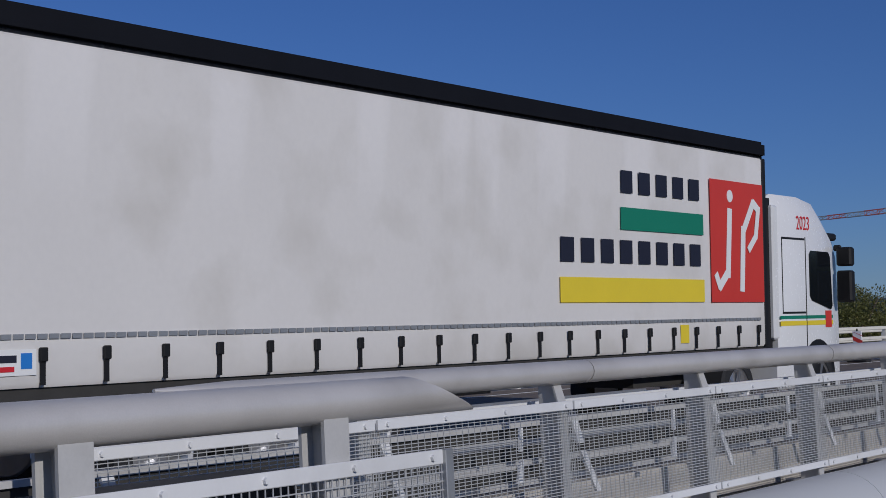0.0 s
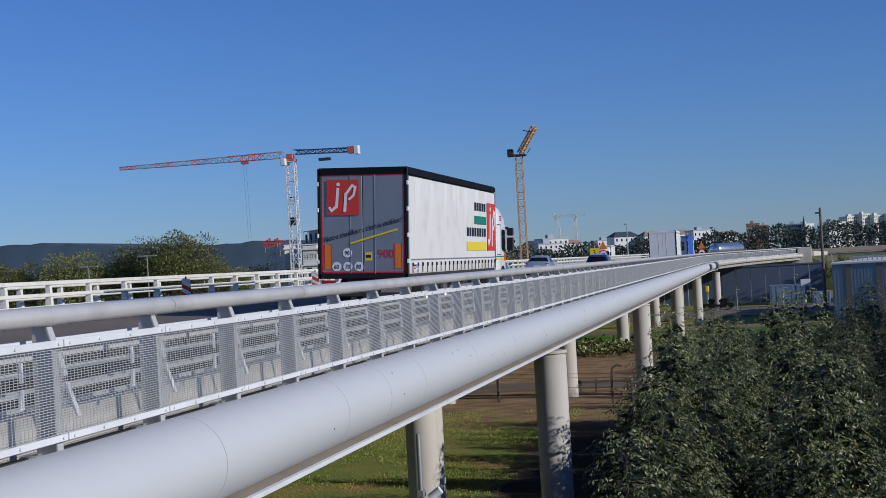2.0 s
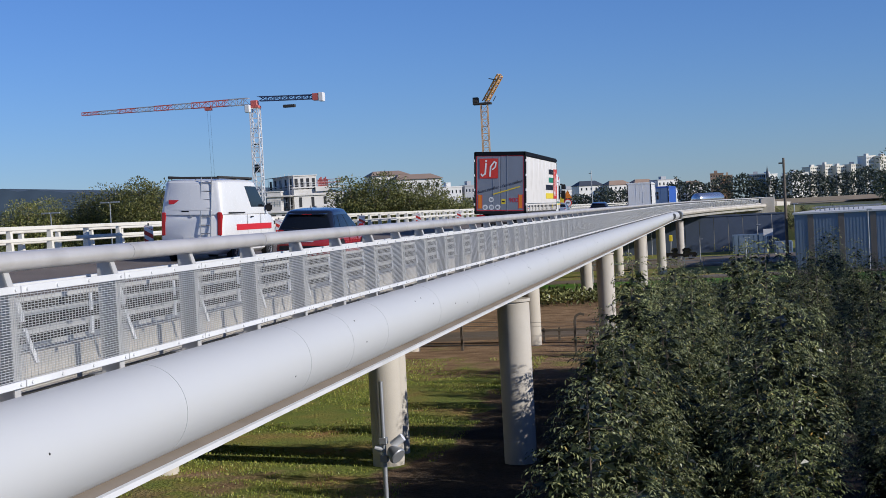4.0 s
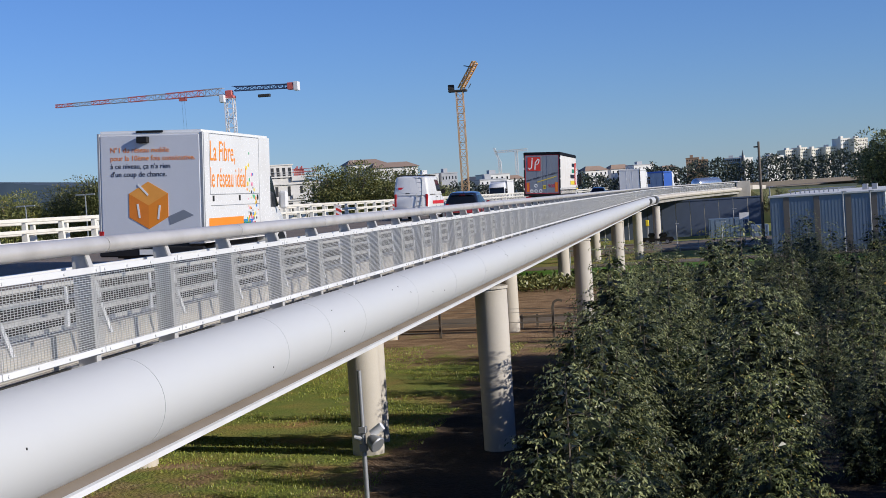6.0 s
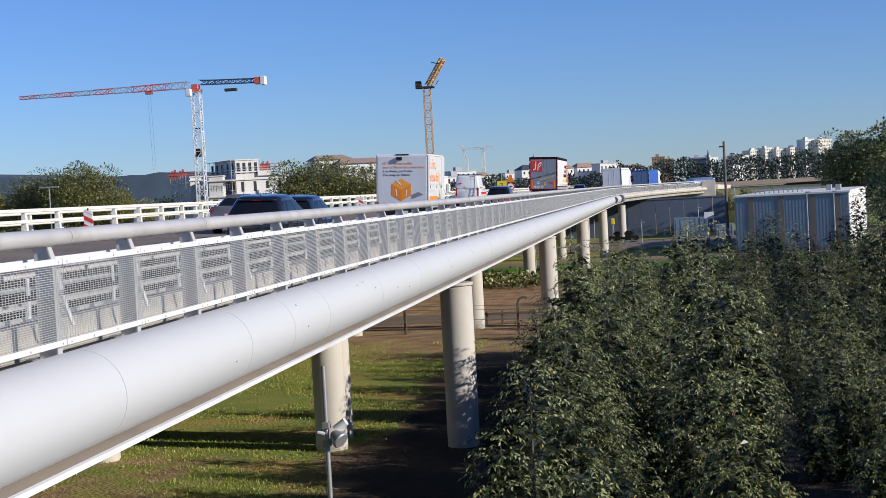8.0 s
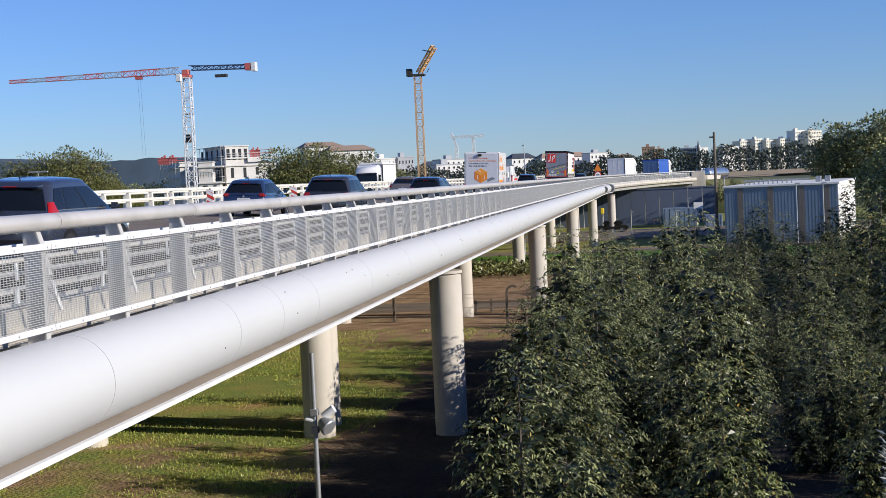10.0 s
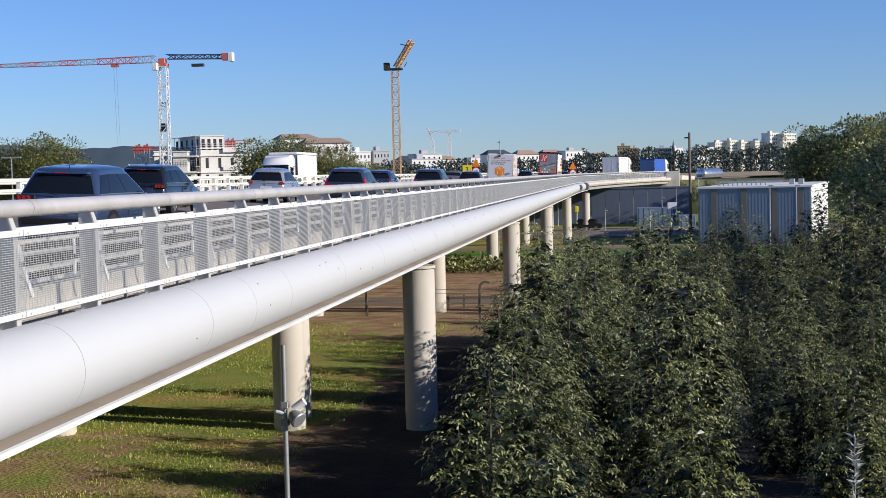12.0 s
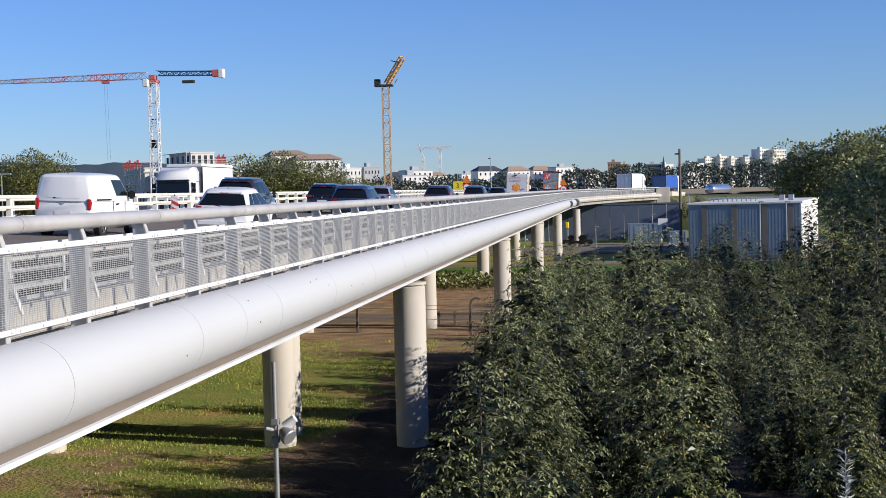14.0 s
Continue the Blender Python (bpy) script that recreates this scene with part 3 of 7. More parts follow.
def leaf_mesh(name, centres, outs, length, width, rng, mat):
    """Many pointed leaves, each a folded diamond that droops outwards."""
    n = len(centres)
    d = outs + rng.normal(0, 0.28, (n, 3))
    d[:, 2] -= 0.15
    d /= np.linalg.norm(d, axis=1)[:, None]
    s = np.cross(d, rng.normal(0, 0.5, (n, 3)) + np.array([0, 0, 1.0]))
    s /= np.linalg.norm(s, axis=1)[:, None] + 1e-9
    nn = np.cross(s, d)
    L = (length * rng.uniform(0.6, 1.25, n))[:, None]
    W = (width * rng.uniform(0.7, 1.2, n))[:, None]
    p0 = centres
    p1 = centres + d * L * 0.45 + s * W * 0.5 + nn * W * 0.15
    p2 = centres + d * L
    p3 = centres + d * L * 0.45 - s * W * 0.5 + nn * W * 0.15
    vs = np.stack([p0, p1, p2, p3], 1).reshape(-1, 3)
    fs = np.arange(4 * n).reshape(-1, 4)
    me = bpy.data.meshes.new(name)
    me.from_pydata(vs.tolist(), [], fs.tolist())
    me.materials.append(mat)
    me.update()
    return me


def sapling(seed, height, spread, shoots, sprays, leaflets, leaf, mat, inner):
    """Crown and stems of a young ash-like tree: upright shoots set with arching feather leaves, and plain near-black
    leaves within that paint the crown's shade.
    """
    rng = np.random.default_rng(seed)
    cs, os_, ins, ino = [], [], [], []
    bm = empty_bm()
    k = height / 4.5
    for i in range(shoots):
        a = i * 2.4 + rng.uniform(-0.4, 0.4)
        r = 0.0 if i == 0 else spread * math.sqrt((i + rng.uniform(-0.3, 0.3)) / shoots) * 0.9
        base = np.array([r * math.cos(a), r * math.sin(a), 0.0])
        top = height * (1.0 - 0.70 * (r / spread) ** 1.2) * rng.uniform(0.84, 1.0)
        lean = np.array([math.cos(a), math.sin(a), 0]) * 0.22 * r
        rad = rng.uniform(0.75, 1.15) * spread * 0.55
        u = rng.uniform(0.12, 1.0, sprays) ** 0.75
        ang = np.arange(sprays) * 2.4 + rng.normal(0, 0.5, sprays)
        reach = rad * np.sqrt(np.clip(1.0 - u ** 2.2, 0, 1)) * rng.uniform(0.6, 1.1, sprays)
        tdir = np.stack([np.cos(ang), np.sin(ang), 0 * ang], 1)
        root = base + lean * u[:, None] + np.stack([0 * u, 0 * u, top * u], 1)
        # each feather leaf leaves its twig outwards and up, then droops
        start = root + tdir * reach[:, None] + np.stack([0 * u, 0 * u, -0.18 * reach], 1)
        lift = rng.uniform(-0.25, 0.75, sprays) + 0.5 * u
        length = leaf * 3.6 * rng.uniform(0.7, 1.3, sprays)
        v = np.linspace(0.12, 1.0, leaflets)
        c = start[:, None] + (tdir[:, None] * v[None, :, None]) * length[:, None, None] * 0.9
        c[:, :, 2] += length[:, None] * (lift[:, None] * v - 0.75 * v ** 2)
        side = np.where(np.arange(leaflets) % 2 == 0, 1.0, -1.0)
        side[-1] = 0.0
        perp = np.stack([-np.sin(ang), np.cos(ang), 0 * ang], 1)
        o = tdir[:, None] * 0.6 + perp[:, None] * side[None, :, None]
        o[:, :, 2] += (lift[:, None] * 0.6 - 0.9 * v) * 0.6 - 0.45
        cs.append(c.reshape(-1, 3))
        os_.append(o.reshape(-1, 3))
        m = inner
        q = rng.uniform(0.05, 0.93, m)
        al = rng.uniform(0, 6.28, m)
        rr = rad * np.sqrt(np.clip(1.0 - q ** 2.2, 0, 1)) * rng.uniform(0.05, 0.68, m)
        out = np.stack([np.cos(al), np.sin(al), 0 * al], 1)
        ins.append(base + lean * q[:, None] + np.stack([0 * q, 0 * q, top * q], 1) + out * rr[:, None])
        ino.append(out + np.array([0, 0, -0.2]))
        rod(bm, base * 0.25 - np.array([0, 0, 0.3]), base * 0.75 + lean * 0.5 + np.array([0, 0, top * 0.5]), 0.04 * k, 0.022 * k, 5)
        rod(bm, base * 0.75 + lean * 0.5 + np.array([0, 0, top * 0.5]), base + lean + np.array([0, 0, top * 0.97]), 0.022 * k, 0.006, 5)
        for j in range(0, sprays, 6):
            rod(bm, root[j] - np.array([0, 0, 0.1]), start[j], 0.009, 0.003, 3)
    crown = leaf_mesh("crown", np.concatenate(cs), np.concatenate(os_), leaf, leaf * 0.38, rng, mat)
    core = leaf_mesh("inner_leaves", np.concatenate(ins), np.concatenate(ino), 0.26, 0.15, rng, LEAF_INNER_SHADE)
    return crown, mould(bm, BARK), core


def broad_tree(seed, height, radius, clumps, per, leaf, mat):
    """Crown and trunk of a broad old tree made of leaf clumps with gaps."""
    rng = np.random.default_rng(seed)
    cs, os_ = [], []
    bm = empty_bm()
    for k in range(clumps):
        v = rng.normal(0, 1, 3)
        v /= np.linalg.norm(v)
        c = np.array([0, 0, height * 0.58]) + v * np.array([radius * 0.72, radius * 0.72, height * 0.30]) * rng.uniform(0.45, 1.0)
        rad = radius * rng.uniform(0.22, 0.40)
        w = rng.normal(0, 1, (per, 3))
        w /= np.linalg.norm(w, axis=1)[:, None]
        cs.append(c + w * (rad * rng.uniform(0.4, 1.0, per) ** 0.5)[:, None] * np.array([1, 1, 0.75]))
        os_.append(w)
        if k % 3 == 0:
            rod(bm, (0, 0, height * 0.25), c, 0.02 * height, 0.006 * height, 5)
    rod(bm, (0, 0, -0.3), (0, 0, height * 0.3), 0.035 * height, 0.022 * height, 8)
    return leaf_mesh("crown", np.concatenate(cs), np.concatenate(os_), leaf, leaf * 0.6, rng, mat), mould(bm, BARK)


def plant(kinds, rows, name, label, category, group, z=GROUND_Z):
    for x, y, k, size, turn in rows:
        crown, stem, *core = kinds[k]
        t = thing(name, label, category, group, m=Matrix.LocRotScale((x, y, z), Euler((0, 0, turn)), (size, size, size)))
        share("trunk", stem, t, Matrix.Identity(4))
        share("crown", crown, t, Matrix.Identity(4))
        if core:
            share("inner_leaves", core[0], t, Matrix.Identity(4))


def plants():
    rng = random.Random(4)
    kinds = [sapling(10 + i, 4.9, (1.0, 1.15, 0.9, 1.25, 0.95, 1.1)[i], 7, 118, 9, 0.105, LEAF_TURNING if i == 2 else LEAF, 250) for i in range(6)] + [sapling(20 + i, 4.9, (1.0, 1.2, 0.9, 1.3, 1.0, 1.1)[i], 7, 92, 7, 0.118, LEAF_TURNING if i == 4 else LEAF, 130) for i in range(6)]
    rows = []
    y = 22.0
    while y < 104:
        left = -1.9 if y < 30 else (-2.2 if y < 62 else (-2.2 + (y - 62) * 0.25))
        x = left
        # rows run on out of view, added to shade the trees in sight
        while x < 0.205 * y + (1.5 if y > 60 else 6.0):
            b = x / y
            size = rng.choice((0.55, 0.7, 0.85, 1.0, 1.12, 1.25))
            if y < 25:
                size = min(size, 0.9) * 0.62
            elif y < 30:
                size = min(size, 1.05) * 0.8
            if b > 0.13 and y > 55:
                size *= 1.0 + min(0.6, (b - 0.13) * 9)
            elif y > 48 and b > 0.03:
                size = min(max(size, 0.84), 1.02)
            if x < left + 1.5:
                size = max(size, 0.9) * 1.06
            rows.append((x + rng.uniform(-0.7, 0.7), y + rng.uniform(-1.2, 1.2), rng.randrange(6), size, rng.uniform(0, 6.28)))
            x += rng.uniform(1.9, 3.2) * (1 + y / 110)
        y += 3.0 * (1 + y / 60)
    for i in range(22):
        rows.append((-1.6 + rng.uniform(-0.6, 0.9), 27.5 + 1.6 * i + rng.uniform(-0.5, 0.5), rng.randrange(6), rng.uniform(0.85, 1.08), rng.uniform(0, 6.28)))
    for i in range(30):
        y = 33 + 2.0 * i + rng.uniform(-0.8, 0.8)
        low = -1.5 if y < 62 else -1.5 + (y - 62) * 0.25
        x = low + (0.185 * y - low) * ((i * 0.618 + 0.2) % 1.0)
        rows.append((x, y, 6 + rng.randrange(6), rng.uniform(0.66, 0.9), rng.uniform(0, 6.28)))
    # unseen taller trees added on the sunny side to shade the front rows
    for x, y, size in ((6.3, 15.5, 1.45), (7.6, 17.5, 1.6), (9.2, 19.0, 1.6)):
        rows.append((x, y, rng.randrange(6), size, rng.uniform(0, 6.28)))
    rows = [(x, y, k % 6 + (6 if k > 5 or y > 46 or x > 0.205 * y + 0.8 else 0), s, a) for x, y, k, s, a in rows]
    plant(kinds, rows, "young_tree", "bushy young green tree with upright leafy shoots", "tree", "thicket beside the bridge")
    big = [broad_tree(40 + i, 10.0, 4.2, 64, 210, 0.28, LEAF) for i in range(2)]
    rows = [(24.5, 190, 1, 1.38, 5.0), (29.5, 188, 0, 1.5, 1.0), (35.5, 192, 1, 1.6, 3.0), (41, 190, 0, 1.6, 3.0), (16.6, 84, 0, 1.08, 0.3), (18.6, 93, 1, 1.15, 2.0), (19.5, 82, 1, 1.1, 2.0), (19.5, 90, 0, 1.12, 4.0), (22.5, 82, 1, 1.1, 1.0), (17.6, 104, 1, 1.0, 5.0), (21.5, 106, 0, 1.1, 3.3), (25, 102, 0, 1.1, 2.7)]
    plant(big, rows, "broad_tree", "tall dark green broadleaf tree behind the thicket", "tree", "tall trees")
    far = [broad_tree(60 + i, 12.0, 7.0, 80, 250, 0.31, LEAF_FAR) for i in range(3)]
    rows = [(-97, 232, 0, 1.42, 0), (-95, 238, 1, 1.0, 1), (-90, 239, 2, 0.86, 2), (-106, 236, 2, 1.25, 3), (-116, 232, 1, 1.2, 4), (-128, 230, 0, 1.1, 5), (-138, 236, 1, 1.15, 1),
            (-51.5, 212, 0, 1.24, 2), (-45.5, 214, 1, 1.12, 0.5), (-40.5, 216, 2, 0.9, 2)]
    plant(far, rows, "far_tree", "olive green broadleaf tree beyond the bridge", "tree", "far trees")
    rows = [(9.2 + 1.6 * i, 226 + 7 * (i % 2), 6 + i % 6, 0.7 + 0.1 * (i % 3), i * 0.9) for i in range(6)]
    plant(kinds, rows, "bush", "green bush on the embankment", "bush", "bushes on the bank", -3.6)
    # woods in the distance
    g = np.random.default_rng(9)
    n = 40000
    WOODS = leaf_material("dark woods leaves", (0.025, 0.036, 0.028), (0.075, 0.09, 0.055), (0.13, 0.11, 0.06), 0.05)
    x = g.uniform(-150, 75, n)
    yy = 420 + g.uniform(-14, 14, n) + 0.0 * x
    top = np.where(x < -12, 5.1, 7.2) + 0.9 * np.sin(x * 0.35) + 0.6 * np.sin(x * 0.93 + 1)
    z = GROUND_Z + (top - GROUND_Z) * g.uniform(0, 1, n) ** 0.6
    c = np.stack([x, yy, z], 1)
    o = g.normal(0, 1, (n, 3))
    me = leaf_mesh("far_woods", c, o / np.linalg.norm(o, axis=1)[:, None], 0.9, 0.6, g, WOODS)
    tagged(new("far_woods", me), "dark green belt of far woods", "woods", kind="stuff")
    # grass tufts under the bridge
    n = 110000
    x, yy = g.uniform(-34, -8.5, n), g.uniform(28, 70, n)
    keep = np.array([noise.noise((i * 0.30, j * 0.30, 5.0)) + 0.6 * noise.noise((i * 1.3, j * 1.3, 2.0)) for i, j in zip(x, yy)]) > -0.05
    c = np.stack([x, yy, GROUND_Z + np.array([0.12 * noise.noise((i * 0.09, j * 0.09, 0)) for i, j in zip(x, yy)])], 1)[keep]
    o = np.tile([0, 0, 1.4], (len(c), 1))
    GRASS = leaf_material("grass blades", (0.15, 0.21, 0.03), (0.34, 0.36, 0.07), (0.45, 0.34, 0.14), 0.2)
    me = leaf_mesh("grass", c, o, 0.075, 0.03, g, GRASS)
    tagged(new("grass", me), "patchy dry grass tufts", "grass", kind="stuff")
    # rough hedge along the far side of the bare field
    n = 16000
    x, yy = g.uniform(-60, 6, n), g.normal(110.5, 2.6, n)
    top = 0.75 + 0.35 * np.sin(x * 0.8) * np.sin(x * 0.23 + yy)
    c = np.stack([x, yy, GROUND_Z + top * g.uniform(0, 1, n) ** 0.7], 1)
    o = g.normal(0, 1, (n, 3)) + np.array([0, 0, 0.5])
    me = leaf_mesh("hedge", c, o / np.linalg.norm(o, axis=1)[:, None], 0.45, 0.22, g, LEAF)
    tagged(new("hedge", me), "low rough green hedge along the bare field", "hedge", kind="stuff")
    # a pale mullein at the thicket's edge
    spike = thing("mullein", "pale silvery flower spike of a tall weed", "plant", m=pose(3.35, 22.0, -2.95))
    SILVER = material("silvery leaf", (0.5, 0.52, 0.47), 0.8, 0, 0.15, 8, 60)
    bm = empty_bm()
    rod(bm, (0, 0, -2.6), (0, 0, 0.4), 0.012, 0.006, 6)
    part("stem", bm, SILVER, spike)
    rs = np.random.default_rng(3)
    n = 130
    a, h = rs.uniform(0, 6.28, n), rs.uniform(-0.75, 0.38, n)
    me = leaf_mesh("leaves", np.stack([0 * a, 0 * a, h], 1), np.stack([np.cos(a), np.sin(a), 0.6 + 0 * a], 1), 0.16, 0.035, rs, SILVER)
    share("leaves", me, spike, Matrix.Identity(4))


plants()

# ---- vehicles ----
def paint(name, c, rough=0.22, metal=0.0):
    m = material(name, c, rough, metal, 0.05, 3, 30, stain=tuple(0.7 * v + 0.03 for v in c), stain_scale=1.2, stain_amount=0.2)
    m.node_tree.nodes["Principled BSDF"].inputs["Coat Weight"].default_value = 1.0
    return m


RED_LAMP = material("red lamp lens", (0.38, 0.010, 0.012), 0.2, 0, 0.1, 8, 40)
AMBER = material("amber marker", (0.75, 0.22, 0.02), 0.4, 0, 0.08, 8, 40)
PLATE = material("white plate", (0.7, 0.7, 0.68), 0.4, 0, 0.05, 8, 40)
SIGN_RED = material("red sign film", (0.62, 0.045, 0.03), 0.45, 0, 0.06, 2, 40)
SIGN_YELLOW = material("yellow sign film", (0.80, 0.62, 0.03), 0.5, 0, 0.05, 2, 40)
SIGN_GREEN = material("green print", (0.01, 0.20, 0.12), 0.6, 0, 0.05, 2, 40)
SIGN_ORANGE = material("orange print", (0.85, 0.27, 0.02), 0.5, 0, 0.05, 2, 40)
INK = material("black print", (0.012, 0.014, 0.03), 0.6, 0, 0.1, 5, 40)
BLUE_PRINT = material("blue print", (0.03, 0.2, 0.6), 0.5, 0, 0.05, 3, 40)
WHITE_FILM = material("white film", (0.82, 0.82, 0.80), 0.5, 0, 0.04, 3, 40)
RED_INK = material("red print", (0.6, 0.02, 0.03), 0.5, 0, 0.05, 3, 40)
CURTAIN = material("grubby white tarpaulin", (0.73, 0.705, 0.67), 0.55, 0, 0.05, 0.5, 14, bump=0.12, bump_scale=6, stain=(0.50, 0.47, 0.41), stain_scale=1.1, stain_amount=0.4)
DOOR_GREY = material("grey trailer doors", (0.30, 0.32, 0.355), 0.38, 0.45, 0.08, 1.5, 30, stain=(0.28, 0.28, 0.28), stain_scale=1.0, stain_amount=0.3)
ROOF_BLACK = material("dark blue roof edge", (0.010, 0.011, 0.015), 0.7, 0, 0.15, 2, 30, spec=0.08)


def disc(bm, c, axis, r, depth, n=20):
    a = Vector(axis)
    return rod(bm, Vector(c) - a * depth / 2, Vector(c) + a * depth / 2, r, n=n)


def wheel_moulds(r, w):
    """Tyre and rim, centred, axle along x."""
    n = 24
    bm = empty_bm()
    prof = [(-w / 2, r * 0.66), (-w / 2, r * 0.93), (-w * 0.40, r), (w * 0.40, r), (w / 2, r * 0.93), (w / 2, r * 0.66)]
    rings(bm, [[(x, rr * math.cos(q), rr * math.sin(q)) for q in [2 * math.pi * i / n for i in range(n)]] for x, rr in prof], cap=False)
    tyre = mould(bm, RUBBER, True)
    bm = empty_bm()
    prof = [(-w * 0.42, r * 0.1), (-w * 0.42, r * 0.62), (-w * 0.48, r * 0.67), (w * 0.48, r * 0.67), (w * 0.40, r * 0.60), (w * 0.25, r * 0.52), (w * 0.36, r * 0.16), (w * 0.36, r * 0.02)]
    rings(bm, [[(x, rr * math.cos(q), rr * math.sin(q)) for q in [2 * math.pi * i / n for i in range(n)]] for x, rr in prof])
    for i in range(5):
        q = 2 * math.pi * i / 5
        bar(bm, (w * 0.38, 0, 0), (w * 0.40, r * 0.6 * math.cos(q), r * 0.6 * math.sin(q)), r * 0.14, 0.02)
    return tyre, mould(bm, ALLOY)


CAR_WHEEL = wheel_moulds(0.32, 0.21)
LORRY_WHEEL = wheel_moulds(0.5, 0.34)


def wheel(parent, x, y, kind, r):
    w = thing("wheel", "", "")
    w.parent, w.matrix_basis = parent, Matrix.Translation((x, y, r)) @ (Matrix.Identity(4) if x > 0 else Matrix.Rotation(math.pi, 4, "Z"))
    share("tyre", kind[0], w, Matrix.Identity(4))
    share("rim", kind[1], w, Matrix.Identity(4))


def section(w, z0, z1, y, crown=0.03):
    """A car body's cross-section at y."""
    h = z1 - z0
    half = [(0.80 * w, z0), (0.97 * w, z0 + 0.10 * h), (w, z0 + 0.35 * h), (0.995 * w, z0 + 0.62 * h), (0.965 * w, z0 + 0.88 * h), (0.90 * w, z1), (0.45 * w, z1 + crown)]
    return [(x, y, z) for x, z in half] + [(-x, y, z) for x, z in half[::-1]]


def pane(name, quad, mat, parent, inset=(0.06, 0.06, 0.06, 0.06), lift=0.008, thick=0.012):
    """A pane set into a quad a, b, c, d (low left, low right, high right, high left); the inset is a share of each side."""
    a, b, c, d = [Vector(p) for p in quad]
    n = (b - a).cross(d - a).normalized()

    def at(u, v):
        return (a * (1 - u) + b * u) * (1 - v) + (d * (1 - u) + c * u) * v
    l, r, lo, hi = inset
    pts = [at(l, lo), at(1 - r, lo), at(1 - r, 1 - hi), at(l, 1 - hi)]
    cut = []
    for i in range(4):
        p, q = pts[i], pts[(i + 1) % 4]
        cut += [p.lerp(q, 0.08), p.lerp(q, 0.92)]
    bm = empty_bm()
    rings(bm, [[p + n * (lift - thick) for p in cut], [p + n * lift for p in cut]])
    return part(name, bm, mat, parent)


def house_loop(w, rear, front, rr, rf, sag=0.0):
    """Half a rounded plan from the tail's middle round to the nose's middle, with points at even shares."""
    pts = [(w - rr) * k / 4 for k in range(4)]
    pts = [(x, rear - sag * (1 - (x / max(w, 0.1)) ** 2)) for x in pts]
    pts += [(w - rr + rr * math.sin(a), rear + rr - rr * math.cos(a)) for a in [math.pi / 2 * k / 5 for k in range(6)]]
    pts += [(w + 0.012 * math.sin(math.pi * k / 14), rear + rr + (front - rf - rear - rr) * k / 14) for k in range(1, 14)]
    pts += [(w - rf + rf * math.cos(a), front - rf + rf * math.sin(a)) for a in [math.pi / 2 * k / 5 for k in range(6)]]
    pts += [((w - rf) * (3 - k) / 4, front + 0.05 * (k + 1) / 4) for k in range(4)]
    return pts


def skin_patch(bm, grid, lift):
    """A thin pane laid on a patch of a skin, with its edge turned down to it."""
    g = np.array(grid, float)
    n = np.cross(np.gradient(g, axis=0), np.gradient(g, axis=1))
    n /= np.linalg.norm(n, axis=2)[:, :, None] + 1e-9
    mid = g.reshape(-1, 3).mean(0)
    if (n * (g - np.array([0, mid[1] * 0.5 + 1.0, 0.6]))).sum() < 0:
        n = -n
    top = [[bm.verts.new(p) for p in row] for row in g + n * lift]
    low = [[bm.verts.new(p) for p in row] for row in g - n * 0.004]
    R, C = g.shape[:2]
    for i in range(R - 1):
        for j in range(C - 1):
            bm.faces.new((top[i][j], top[i][j + 1], top[i + 1][j + 1], top[i + 1][j]))
    rim = [(0, j) for j in range(C)] + [(i, C - 1) for i in range(1, R)] + [(R - 1, j) for j in range(C - 2, -1, -1)] + [(i, 0) for i in range(R - 2, 0, -1)]
    for a, b in zip(rim, rim[1:] + rim[:1]):
        bm.faces.new((top[a[0]][a[1]], low[a[0]][a[1]], low[b[0]][b[1]], top[b[0]][b[1]]))
    bmesh.ops.recalc_face_normals(bm, faces=bm.faces)
    return bm


